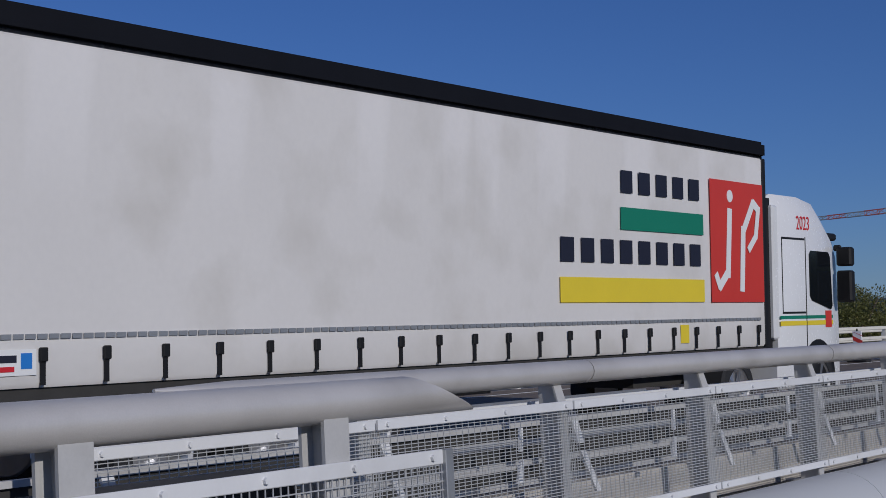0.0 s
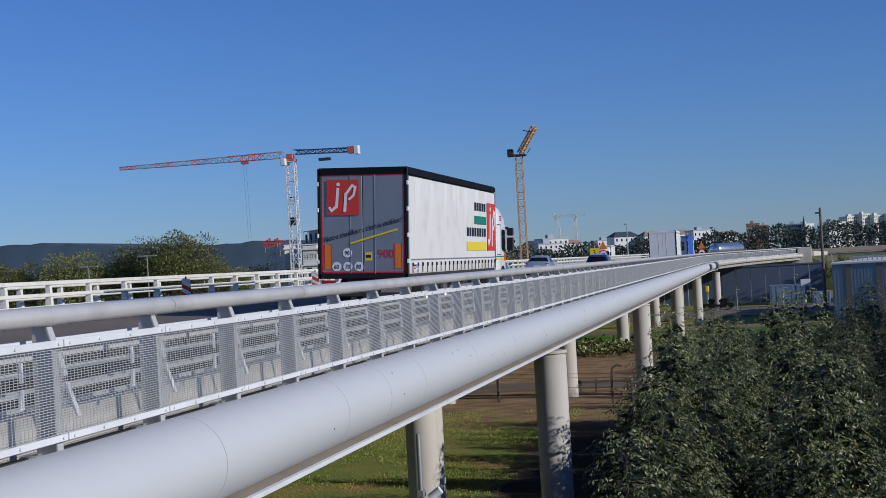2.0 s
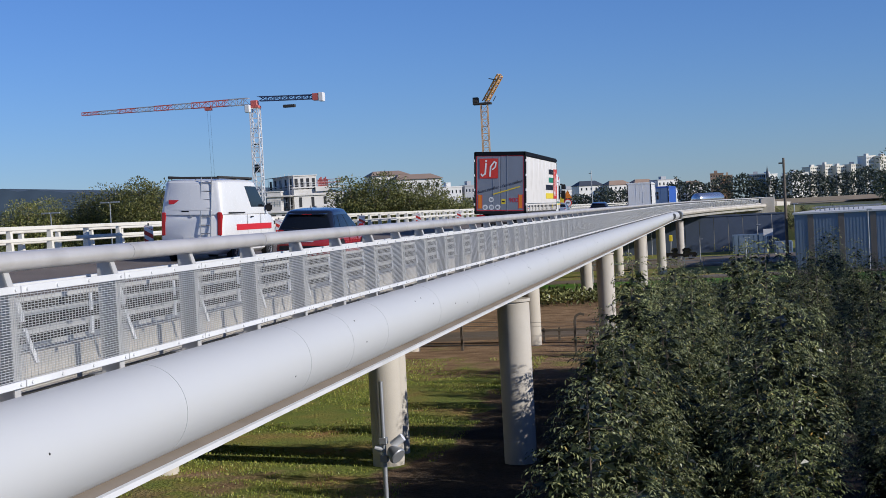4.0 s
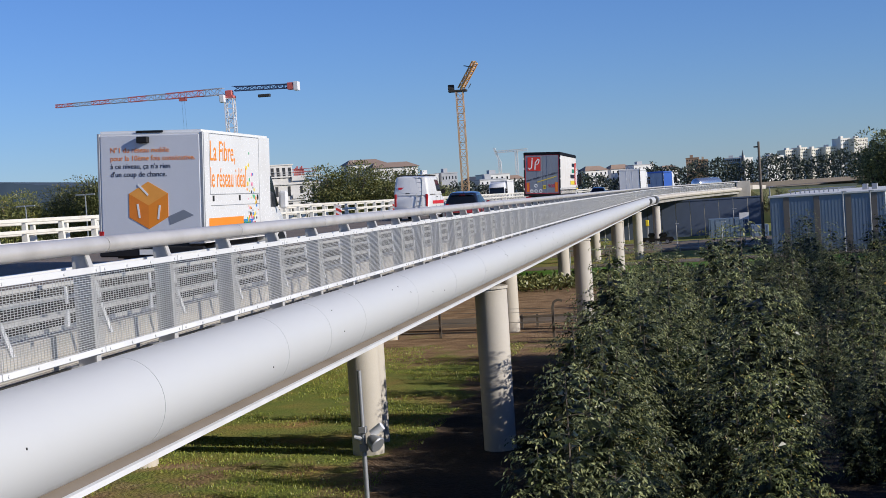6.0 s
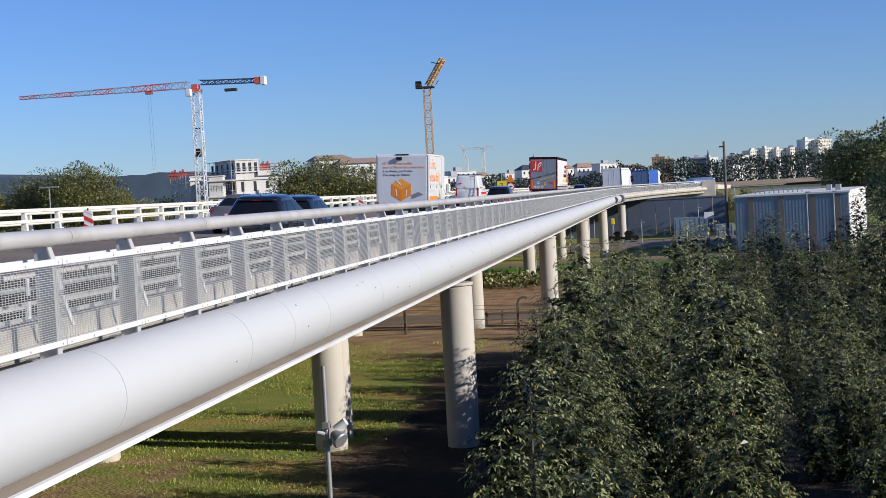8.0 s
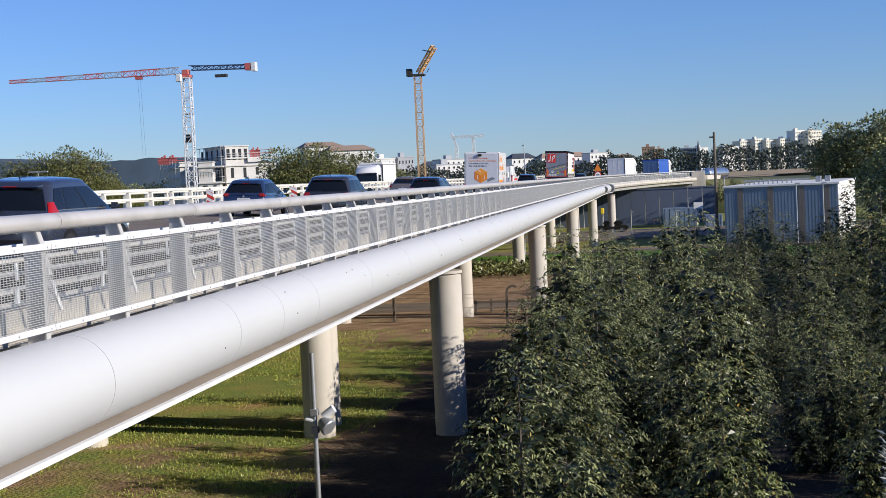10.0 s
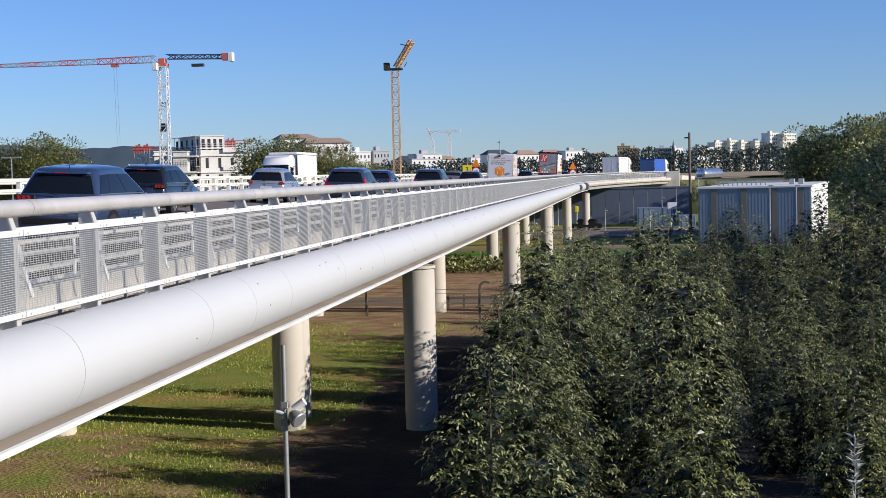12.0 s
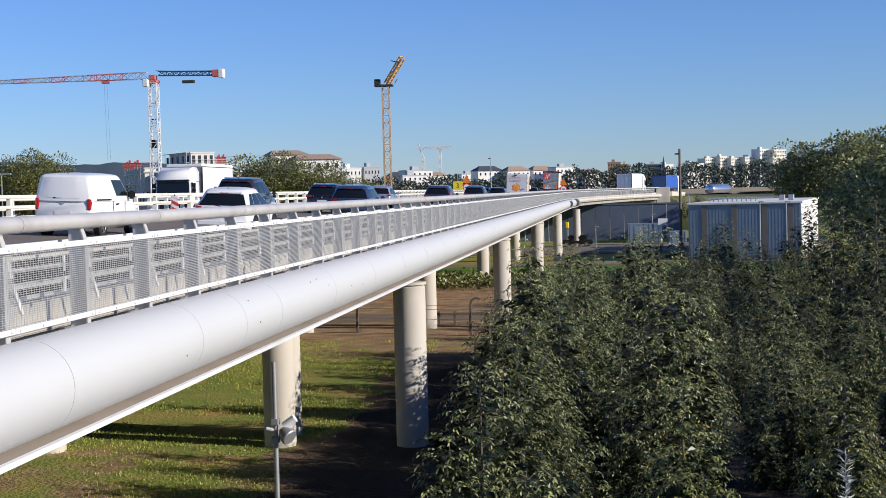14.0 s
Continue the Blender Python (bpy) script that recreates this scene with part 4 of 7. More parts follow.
def car(label, body, L=4.3, W=1.8, H=1.5, style="hatch", roof=None, glass=GLASS, group="traffic", upper=None, tall_lamps=False, lamps="block", rails=False):
    """A road vehicle standing with its tail at y = 0, its front towards +y."""
    car_ob = thing({"van": "van", "suv": "car", "hatch": "car", "saloon": "car"}[style], label, "van" if style == "van" else "car", group)
    w, belt = W / 2, {"van": 1.10, "suv": 0.98, "hatch": 0.92, "saloon": 0.92}[style] * (H / {"van": 1.85, "suv": 1.62, "hatch": 1.5, "saloon": 1.45}[style])
    bm = empty_bm()
    hood = belt - (0.02 if style == "van" else 0.06)
    tail = {"van": belt, "suv": belt, "hatch": belt, "saloon": belt + 0.10}[style]
    st = [section(w * 0.86, 0.36, tail - 0.22, 0.0), section(w * 0.93, 0.30, tail - 0.07, 0.035), section(w * 0.965, 0.24, tail - 0.01, 0.10), section(w * 0.985, 0.22, tail, 0.22), section(w, 0.20, tail, 0.20 * L), section(w, 0.19, belt, 0.42 * L), section(w, 0.19, belt, 0.66 * L),
          section(w * 0.99, 0.20, hood, 0.76 * L), section(w * 0.97, 0.21, hood - 0.04, 0.84 * L), section(w * 0.95, 0.22, hood - 0.10, 0.91 * L), section(w * 0.89, 0.26, hood - 0.22, 0.97 * L), section(w * 0.74, 0.34, hood - 0.36, L)]
    rings(bm, st)
    part("body", bm, body, car_ob, smooth=True)
    # the upper body in levels from the belt to the roof
    r0, r1, f1, f0 = {"hatch": (0.06, 0.46, 0.50 * L, 0.80 * L), "suv": (0.06, 0.40, 0.54 * L, 0.79 * L), "saloon": (0.62, 1.35, 0.50 * L, 0.78 * L), "van": (0.02, 0.10, 0.64 * L, 0.84 * L)}[style]
    wt, wb, zb = w * (0.86 if style == "van" else 0.76), w * 0.955, belt - 0.05
    edge = H - (0.10 if style == "van" else 0.115)
    rise = [0, 0.06, 0.13, 0.22, 0.34, 0.46, 0.58, 0.70, 0.80, 0.88, 0.94, 1.0]
    levels = []
    for v in rise:
        z = zb + (edge - zb) * v
        wide = wb + (wt - wb) * v ** 1.25
        slope = v ** 1.15
        levels.append([(x, y, z - (0.05 * max(0.0, (1.4 - y) / 1.4) ** 2 if style in ("hatch", "suv") else 0.0) * v + (0.03 * math.sin(math.pi * max(0.0, min(1.0, (y - r0) / (f0 - r0)))) * v)) for x, y in house_loop(wide, r0 + (r1 - r0) * slope, f0 + (f1 - f0) * v ** 0.95, 0.10 + 0.08 * v, 0.22 + 0.10 * v, 0.05)])
    top = levels[-1]
    cy = (top[0][1] + top[-1][1]) / 2
    for k, dz in ((0.955, 0.045), (0.86, 0.078), (0.62, 0.105), (0.3, 0.118)):
        levels.append([(x * k, cy + (y - cy) * (k + (1 - k) * 0.25), z + dz) for x, y, z in top])
    full = [row + [(-x, y, z) for x, y, z in row[-2:0:-1]] for row in levels]
    nr = len(rise)
    bm = empty_bm()
    rings(bm, full[:nr])
    part("cabin", bm, upper or body, car_ob, smooth=True)
    bm = empty_bm()
    rings(bm, full[nr - 1:])
    part("roof", bm, roof or upper or body, car_ob, smooth=True)
    # half-plan stations: 0-3 tail, 4-9 corner, 10-22 side, 23-28 corner, 29-32 nose
    def patch(name, i0, i1, k0, k1, mat, side, lift=0.010, cut=None):
        rows_ = []
        for k in range(k0, k1 + 1):
            row = []
            for i in range(i0, i1 + 1):
                x, y, z = levels[k][abs(i)]
                row.append((x * (1 if i >= 0 else -1) * side, y, z))
            if cut:
                row = cut(row, (k - k0) / (k1 - k0))
            rows_.append(row)
        return part(name, skin_patch(empty_bm(), rows_, lift), mat, car_ob, smooth=True)
    lo, hi = 3, nr - 3
    if style == "van":
        for s in (-1, 1):
            patch("rear_door", 0, 4, 2, nr - 2, body, s, 0.012, lambda row, v: [(x * (0.90 if 0.1 < v < 0.9 else 0.84) + (0.018 if x > 0 else -0.018), y, z) for x, y, z in row])
            patch("side_window", 18, 23, lo, nr - 3, glass, s)
        part("rear_handle", boxes((-0.30, -0.06, r0 - 0.05, r0 + 0.03, belt + 0.02, belt + 0.07), bevel=0.012), BLACK_PLASTIC, car_ob)
        part("brake_light", boxes((-0.12, 0.12, r1 - 0.03, r1 + 0.03, H - 0.13, H - 0.09), bevel=0.005), RED_LAMP, car_ob)
        for s in (-1, 1):
            part("slide_rail", boxes((s * (w - 0.03), s * (w + 0.004), 0.10 * L, 0.36 * L, belt - 0.02, belt + 0.015), bevel=0.004), BLACK_PLASTIC, car_ob)
    else:
        patch("rear_window", -5, 5, lo, hi, glass, 1)
        if style == "saloon":
            wins = ((11, 14), (14, 18), (18, 23))
        else:
            wins = ((9, 12), (12, 17), (17, 23))
        for s in (-1, 1):
            for a_, b_ in wins:
                patch("side_window", a_, b_, lo, hi, glass, s, 0.009, lambda row, v: [row[0][:1] + (row[0][1] + 0.025,) + row[0][2:]] + row[1:-1] + [row[-1][:1] + (row[-1][1] - 0.025,) + row[-1][2:]])
            bm = empty_bm()
            for k in (lo,):
                for i in range(9, 22):
                    p, q = levels[k][i], levels[k][i + 1]
                    bar(bm, (s * (p[0] + 0.012), p[1], p[2] - 0.014), (s * (q[0] + 0.012), q[1], q[2] - 0.014), 0.012, 0.014)
            part("window_trim", bm, ALLOY if style != "hatch" else BLACK_PLASTIC, car_ob)
        ty, tz = levels[nr - 1][0][1], levels[nr - 1][0][2]
        bm = empty_bm()
        hull(bm, [(-wt * 0.86, ty + 0.10, tz - 0.02), (wt * 0.86, ty + 0.10, tz - 0.02), (wt * 0.80, ty - 0.10, tz - 0.03), (-wt * 0.80, ty - 0.10, tz - 0.03)], [(-wt * 0.86, ty + 0.14, tz + 0.035), (wt * 0.86, ty + 0.14, tz + 0.035), (wt * 0.80, ty - 0.09, tz - 0.008), (-wt * 0.80, ty - 0.09, tz - 0.008)])
        part("spoiler", bm, roof or upper or body, car_ob)
        part("brake_light", boxes((-0.14, 0.14, ty - 0.108, ty - 0.085, tz - 0.03, tz - 0.012), bevel=0.003), RED_LAMP, car_ob)
        mid = levels[3][0]
        bm = empty_bm()
        bar(bm, (0.02, mid[1] - 0.07, mid[2] - 0.03), (-0.34, mid[1] - 0.07, mid[2] + 0.03), 0.012, 0.016)
        part("wiper", bm, BLACK_PLASTIC, car_ob)
    ws = [[levels[k][i] for i in range(27, 33)] + [(-x, y, z) for x, y, z in levels[k][31:26:-1]] for k in range(lo, hi + 1)]
    part("windscreen", skin_patch(empty_bm(), ws, 0.009), glass, car_ob, smooth=True)
    bm = empty_bm()
    rod(bm, (0, r1 + 0.32, H - 0.02), (0, r1 + 0.22, H + 0.10), 0.012, 0.006, 6)
    part("aerial", bm, BLACK_PLASTIC, car_ob)
    if rails:
        for s in (-1, 1):
            part("roof_rail", boxes((s * (wt * 0.84), s * (wt * 0.84 + 0.03), r1 + 0.3, f1 - 0.3, H - 0.03, H + 0.015), bevel=0.01), ALLOY, car_ob)
    lampz = belt + (-0.1 if style == "van" else 0.0 if lamps == "wing" else 0.03)
    for s in (-1, 1):
        if style == "van" or tall_lamps:
            part("tail_light", boxes((s * (w * 0.80), s * (w * 0.935), -0.012, 0.16, 0.78, belt + 0.02 if style == "van" else belt + 0.34), bevel=0.025), RED_LAMP, car_ob)
        elif lamps == "claw":
            part("lamp_band", boxes((s * (w * 0.50), s * (w * 0.97), -0.012, 0.22, lampz - 0.14, lampz + 0.0), bevel=0.02), BLACK_PLASTIC, car_ob)
            for k in range(3):
                x = w * (0.60 + 0.115 * k)
                bm = empty_bm()
                rings(bm, [[(s * (x + dx), -0.026, z), (s * (x + dx + 0.075), -0.026, z), (s * (x + dx + 0.075), 0.05, z), (s * (x + dx), 0.05, z)] for dx, z in ((0.0, lampz - 0.125), (0.018, lampz - 0.02))])
                part("tail_light", bm, RED_LAMP, car_ob)
        elif lamps == "wing":
            bm = empty_bm()
            rings(bm, [[(s * w * 0.44, -0.02, lampz - 0.10), (s * w * 0.94, -0.02, lampz - 0.13), (s * w * 0.94, -0.02, lampz - 0.01), (s * w * 0.46, -0.02, lampz - 0.05)], [(s * w * 0.44, 0.1, lampz - 0.10), (s * w * 0.985, 0.30, lampz - 0.10), (s * w * 0.985, 0.34, lampz - 0.01), (s * w * 0.46, 0.1, lampz - 0.05)]])
            part("tail_light", bm, RED_LAMP, car_ob)
            patch("lamp_blade", 6, 11, 0, 5, RED_LAMP, s, 0.014, lambda row, v: [(x, row[0][1] + (y - row[0][1]) * (1 - 0.75 * v), z) for x, y, z in row])
        else:
            part("tail_light", boxes((s * (w * 0.66), s * (w * 0.955), 0.0, 0.24, lampz - 0.17, lampz + 0.0), bevel=0.05, seg=2), RED_LAMP, car_ob)
        part("mirror", boxes((s * (w * 0.97), s * (w + 0.20), f0 - 0.62, f0 - 0.48, belt + 0.01, belt + (0.27 if style == "van" else 0.17)), bevel=0.05, seg=2), BLACK_PLASTIC if style == "van" else body, car_ob)
        part("headlight", boxes((s * w * 0.55, s * w * 0.90, 0.93 * L, 0.965 * L, hood - 0.3, hood - 0.18), bevel=0.03), WHITE_FILM, car_ob)
        part("door_handle", boxes((s * (w - 0.01), s * (w + 0.03), 0.46 * L, 0.46 * L + 0.2, belt - 0.16, belt - 0.12), bevel=0.01), BLACK_PLASTIC if style == "van" else body, car_ob)
        part("door_seam", boxes((s * (w - 0.01), s * (w + 0.003), 0.405 * L, 0.405 * L + 0.012, 0.35, belt - 0.05), (s * (w - 0.01), s * (w + 0.003), 0.64 * L, 0.64 * L + 0.012, 0.35, belt - 0.05)), BLACK_PLASTIC, car_ob)
        for y in (0.2 * L, 0.8 * L):
            bm = empty_bm()
            disc(bm, (s * (w - 0.08), y, 0.34), (1, 0, 0), 0.385, 0.172, 28)
            part("wheel_arch", bm, BLACK_PLASTIC, car_ob)
            wheel(car_ob, s * (w - 0.085), y, CAR_WHEEL, 0.32)
    part("bumper", boxes((-w * 0.9, w * 0.9, -0.06, 0.2, 0.34, 0.60), bevel=0.08, seg=3), body if style in ("hatch", "saloon") else BLACK_PLASTIC, car_ob)
    part("number_plate", boxes((-0.26, 0.26, -0.012 if style != "van" else -0.012, 0.05, 0.64, 0.75), bevel=0.005), PLATE, car_ob)
    bm = empty_bm()
    disc(bm, (0, -0.004, belt - 0.10), (0, 1, 0), 0.045, 0.02, 14)
    part("badge", bm, ALLOY, car_ob)
    return car_ob


def emblem(parent, m, size):
    """A red panel with plain white shapes on it."""
    h = size / 2
    p = part("red_panel", boxes((-h, h, -h * 1.07, h * 1.07, -0.003, 0.004)), SIGN_RED, parent, "red panel with plain white shapes")
    p.matrix_basis = m
    bm = empty_bm()
    n_stroke = 0
    disc(bm, (-0.14 * size, 0.40 * size, 0.006), (0, 0, 1), 0.055 * size, 0.004)
    for a, b, w in (((-0.15, 0.27), (-0.20, -0.30), 0.085), ((-0.20, -0.27), (-0.36, -0.40), 0.08), ((-0.36, -0.40), (-0.42, -0.30), 0.07), ((0.10, 0.12), (0.06, -0.42), 0.085), ((0.10, 0.10), (0.30, 0.36), 0.075), ((0.30, 0.36), (0.40, 0.30), 0.075), ((0.40, 0.32), (0.34, 0.06), 0.07), ((0.34, 0.06), (0.20, -0.06), 0.065)):
        a, b = Vector((*a, 0)) * size, Vector((*b, 0)) * size
        s = (b - a).normalized().cross(Vector((0, 0, 1))) * w * size / 2
        ext = (b - a).normalized() * w * size * 0.25
        z = Vector((0, 0, 0.006))
        z = z * (1 + 0.12 * n_stroke)
        n_stroke += 1
        rings(bm, [[p0 + s + z, p0 - s + z, p0 - s + z * 1.6, p0 + s + z * 1.6] for p0 in (a - ext, b + ext)])
    q = part("white_symbol", bm, WHITE_FILM, parent)
    q.matrix_basis = m


RIGHT = Matrix(((0, 0, 1, 0), (1, 0, 0, 0), (0, 1, 0, 0), (0, 0, 0, 1)))   # a plane that faces +x, written along +y
REAR = Matrix(((1, 0, 0, 0), (0, 0, -1, 0), (0, 1, 0, 0), (0, 0, 0, 1)))   # a plane that faces -y, written along +x


def cab(parent, y0, paint_mat, decor=True, high=3.72):
    """A lorry's cab whose back is at y0."""
    w = 1.24
    bm = empty_bm()

    def ring(y, z0, z1, k=1.0):
        return [(-w * k, y, z0), (-w * k, y, z1 - 0.35), (-w * k * 0.86, y, z1), (w * k * 0.86, y, z1), (w * k, y, z1 - 0.35), (w * k, y, z0)]
    rings(bm, [ring(y0, 0.95, high - 0.05, 0.97), ring(y0 + 0.08, 0.95, high, 1.0), ring(y0 + 1.0, 0.80, high, 1.0), ring(y0 + 1.55, 0.55, high - 0.08, 1.0), ring(y0 + 1.92, 0.42, high - 0.32, 0.99), ring(y0 + 2.14, 0.40, 2.80, 0.97), ring(y0 + 2.26, 0.40, 1.8, 0.95)])
    part("cab_shell", bm, paint_mat, parent, smooth=True)
    bm = empty_bm()
    rings(bm, [[(-w * 0.93, y0 + 2.0, 1.82), (w * 0.93, y0 + 2.0, 1.82), (w * 0.93, y0 + 2.29, 1.82), (-w * 0.93, y0 + 2.29, 1.82)], [(-w * 0.90, y0 + 1.9, 2.72), (w * 0.90, y0 + 1.9, 2.72), (w * 0.90, y0 + 2.2, 2.72), (-w * 0.90, y0 + 2.2, 2.72)]])
    part("windscreen", bm, GLASS, parent)
    part("grille", boxes((-w * 0.8, w * 0.8, y0 + 2.2, y0 + 2.31, 0.55, 1.5), bevel=0.03), BLACK_PLASTIC, parent)
    part("sun_visor", boxes((-w * 0.92, w * 0.92, y0 + 2.0, y0 + 2.36, 2.74, 2.86), bevel=0.03), BLACK_PLASTIC, parent)
    for s in (-1, 1):
        q = [(s * (w + 0.001), y0 + 1.0, 1.75), (s * (w + 0.001), y0 + 1.95, 1.55), (s * (w + 0.001), y0 + 1.86, 2.6), (s * (w + 0.001), y0 + 1.0, 2.6)]
        pane("side_window", q if s > 0 else [q[1], q[0], q[3], q[2]], GLASS, parent, (0.06,) * 4, 0.01)
        part("door_seam", boxes((s * w, s * (w + 0.006), y0 + 0.92, y0 + 0.94, 1.0, 2.75), (s * w, s * (w + 0.006), y0 + 0.1, y0 + 0.9, 2.7, 2.73), (s * w, s * (w + 0.006), y0 + 0.1, y0 + 0.12, 1.6, 2.7), (s * w, s * (w + 0.006), y0 + 0.1, y0 + 0.9, 1.58, 1.61)), BLACK_PLASTIC, parent)
        part("mirror", boxes((s * (w + 0.05), s * (w + 0.30), y0 + 1.95, y0 + 2.12, 1.75, 2.25), (s * (w + 0.05), s * (w + 0.30), y0 + 1.95, y0 + 2.12, 2.32, 2.62), (s * (w - 0.02), s * (w + 0.12), y0 + 2.0, y0 + 2.05, 2.56, 2.66), bevel=0.03), BLACK_PLASTIC, parent)
        bm = empty_bm()
        disc(bm, (s * (w - 0.12), y0 + 1.32, 0.58), (1, 0, 0), 0.60, 0.26, 28)
        part("wheel_arch", bm, BLACK_PLASTIC, parent)
        wheel(parent, s * (w - 0.13), y0 + 1.32, LORRY_WHEEL, 0.5)
        if decor:
            part("stripe", boxes((s * w, s * (w + 0.004), y0 + 0.02, y0 + 1.9, 1.50, 1.55)), SIGN_GREEN, parent)
            part("stripe", boxes((s * w, s * (w + 0.004), y0 + 0.02, y0 + 1.9, 1.40, 1.47)), SIGN_YELLOW, parent)
    part("step_panel", boxes((-w * 0.98, w * 0.98, y0 + 0.0, y0 + 0.7, 0.45, 0.98), bevel=0.04), paint_mat, parent)


def lorry(label, curtain, doors, cab_paint, decor=False, length=13.6, straps=22, group="traffic", tall=4.0):
    """An articulated lorry: trailer tail at y = 0."""
    t = thing("lorry", label, "lorry", group)
    w, z0, z1 = 1.29, 1.12, 4.09 if decor else tall
    part("trailer_box", boxes((-w + 0.03, w - 0.03, 0.05, length - 0.03, z0 + 0.02, z1 - 0.1)), doors, t)
    for s in (-1, 1):
        # tarpaulin with shallow folds
        bm = empty_bm()
        n = 70
        loops = []
        for i in range(n + 1):
            y = 0.12 + (length - 0.24) * i / n
            dx = 0.008 * math.sin(i * 1.9) + 0.006 * math.sin(i * 0.7)
            loops.append([(s * (w - 0.02), y, z0), (s * (w + 0.004 + dx), y, z0 + 0.04), (s * (w + 0.004 + dx * 0.3), y, z0 + 0.36), (s * (w + 0.002), y, z0 + 1.4), (s * (w + dx * 0.6), y, z1 - 0.27), (s * (w - 0.02), y, z1 - 0.25)])
        rings(bm, loops, cap=False)
        part("curtain", bm, curtain, t, smooth=True)
        part("corner_post", boxes((s * (w - 0.04), s * (w + 0.012), 0.0, 0.11, z0, z1 - 0.25), bevel=0.01), DOOR_GREY, t)
        part("corner_post", boxes((s * (w - 0.04), s * (w + 0.012), length - 0.11, length, z0, z1 - 0.25), bevel=0.01), BLACK_PLASTIC, t)
        if decor:
            tape = mould(boxes((s * (w + 0.014), s * (w + 0.020), 0, 0.092, z0 + 0.375, z0 + 0.415)), GALV)
            for i in range(120):
                share("reflective_tape", tape, t, Matrix.Translation((0, 0.25 + (length - 0.5) * i / 120, 0)))
            for i in range(straps):
                y = 0.45 + (length - 0.8) * i / (straps - 1)
                bm = empty_bm()
                bar(bm, (s * (w + 0.022), y, z0 + 0.30), (s * (w + 0.022), y, z0 + 0.02), 0.045, 0.012)
                box(bm, s * (w + 0.015), s * (w + 0.05), y - 0.035, y + 0.035, z0 + 0.2, z0 + 0.31, 0.008)
                part("strap", bm, BLACK_PLASTIC, t)
    part("roof", boxes((-w - 0.02, w + 0.02, -0.03, length + 0.03, z1 - 0.25, z1), bevel=0.05, seg=2), ROOF_BLACK if decor else curtain, t)
    # rear
    part("rear_frame", boxes((-w - 0.01, -w + 0.09, -0.03, 0.04, z0 - 0.12, z1 - 0.02), (w - 0.09, w + 0.01, -0.03, 0.04, z0 - 0.12, z1 - 0.02), (-w, w, -0.03, 0.04, z0 - 0.12, z0 + 0.02), bevel=0.01), BLACK_PLASTIC, t)
    for s in (-1, 1):
        d = part("door", boxes((s * 0.012, s * (w - 0.1), -0.01, 0.04, z0 + 0.03, z1 - 0.14), bevel=0.008), doors, t)
        for x in (0.35,):
            bm = empty_bm()
            rod(bm, (s * x, -0.018, z0 - 0.05), (s * x, -0.018, z1 - 0.15), 0.008, n=8)
            part("lock_bar", bm, doors, t)
        for k in range(4):
            part("hinge", boxes((s * (w - 0.03), s * (w + 0.03), -0.045, 0.03, z0 + 0.3 + 0.72 * k, z0 + 0.42 + 0.72 * k), bevel=0.01), WHITE_FILM, t)
        part("tail_light", boxes((s * (w - 0.5), s * (w - 0.1), -0.06, 0.0, z0 - 0.3, z0 - 0.16), bevel=0.01), RED_LAMP, t)
    part("underrun_bar", boxes((-w + 0.05, w - 0.05, -0.05, 0.05, 0.5, 0.62), bevel=0.02), DARK_STEEL, t)
    part("chassis", boxes((-0.5, -0.38, 0.1, length - 0.3, 0.85, 1.12), (0.38, 0.5, 0.1, length - 0.3, 0.85, 1.12), (-w + 0.05, w - 0.05, 0.1, length, 1.02, 1.13)), DARK_STEEL, t)
    for x, z in ((w - 0.06, 0.55), (w - 0.06, 0.85), (-w + 0.06, 0.55), (-w + 0.06, 0.85)):
        part("side_guard", boxes((x - 0.02, x + 0.02, 5.8, min(10.2, length - 2.0), z, z + 0.12), bevel=0.008), GALV, t)
    for y in (2.3, 3.6, 4.9, length - 0.9):
        for s in (-1, 1):
            wheel(t, s * (w - 0.2), y, LORRY_WHEEL, 0.5)
    part("tractor_frame", boxes((-0.45, 0.45, length - 2.4, length + 2.2, 0.6, 0.95)), DARK_STEEL, t)
    part("cab_gap_panel", boxes((-1.15, 1.15, length + 0.1, length + 0.42, 1.0, 3.3)), BLACK_PLASTIC, t)
    cab(t, length + 0.5, cab_paint, decor, 3.38 if decor else min(3.72, tall - 0.1))
    if decor:
        # red line round the doors
        part("red_edge", boxes((-w + 0.1, w - 0.1, -0.018, -0.008, z1 - 0.23, z1 - 0.20), (-w + 0.1, w - 0.1, -0.018, -0.008, z0 + 0.04, z0 + 0.075), (-w + 0.1, -w + 0.13, -0.018, -0.008, z0 + 0.04, z1 - 0.2), (w - 0.13, w - 0.1, -0.018, -0.008, z0 + 0.04, z1 - 0.2)), RED_INK, t)
        emblem(t, Matrix.Translation((-0.56, -0.034, 3.26)) @ REAR, 0.92)
        words = Matrix.Translation((-1.12, -0.034, 2.02)) @ REAR @ Matrix.Rotation(radians(14), 4, "Z")
        lettering("slogan", "Notre chauffeur : c'est le meilleur !", 0.205, INK, t, words, shear=0.35, stretch=0.82, label="black handwritten slogan")
        bm = empty_bm()
        bar(bm, (-0.35, -0.034, 1.98), (1.0, -0.034, 2.36), 0.01, 0.05)
        part("underline", bm, SIGN_YELLOW, t)
        lettering("number_sticker", "900", 0.33, RED_INK, t, Matrix.Translation((0.42, -0.02, 1.58)) @ REAR, label="red number sticker")
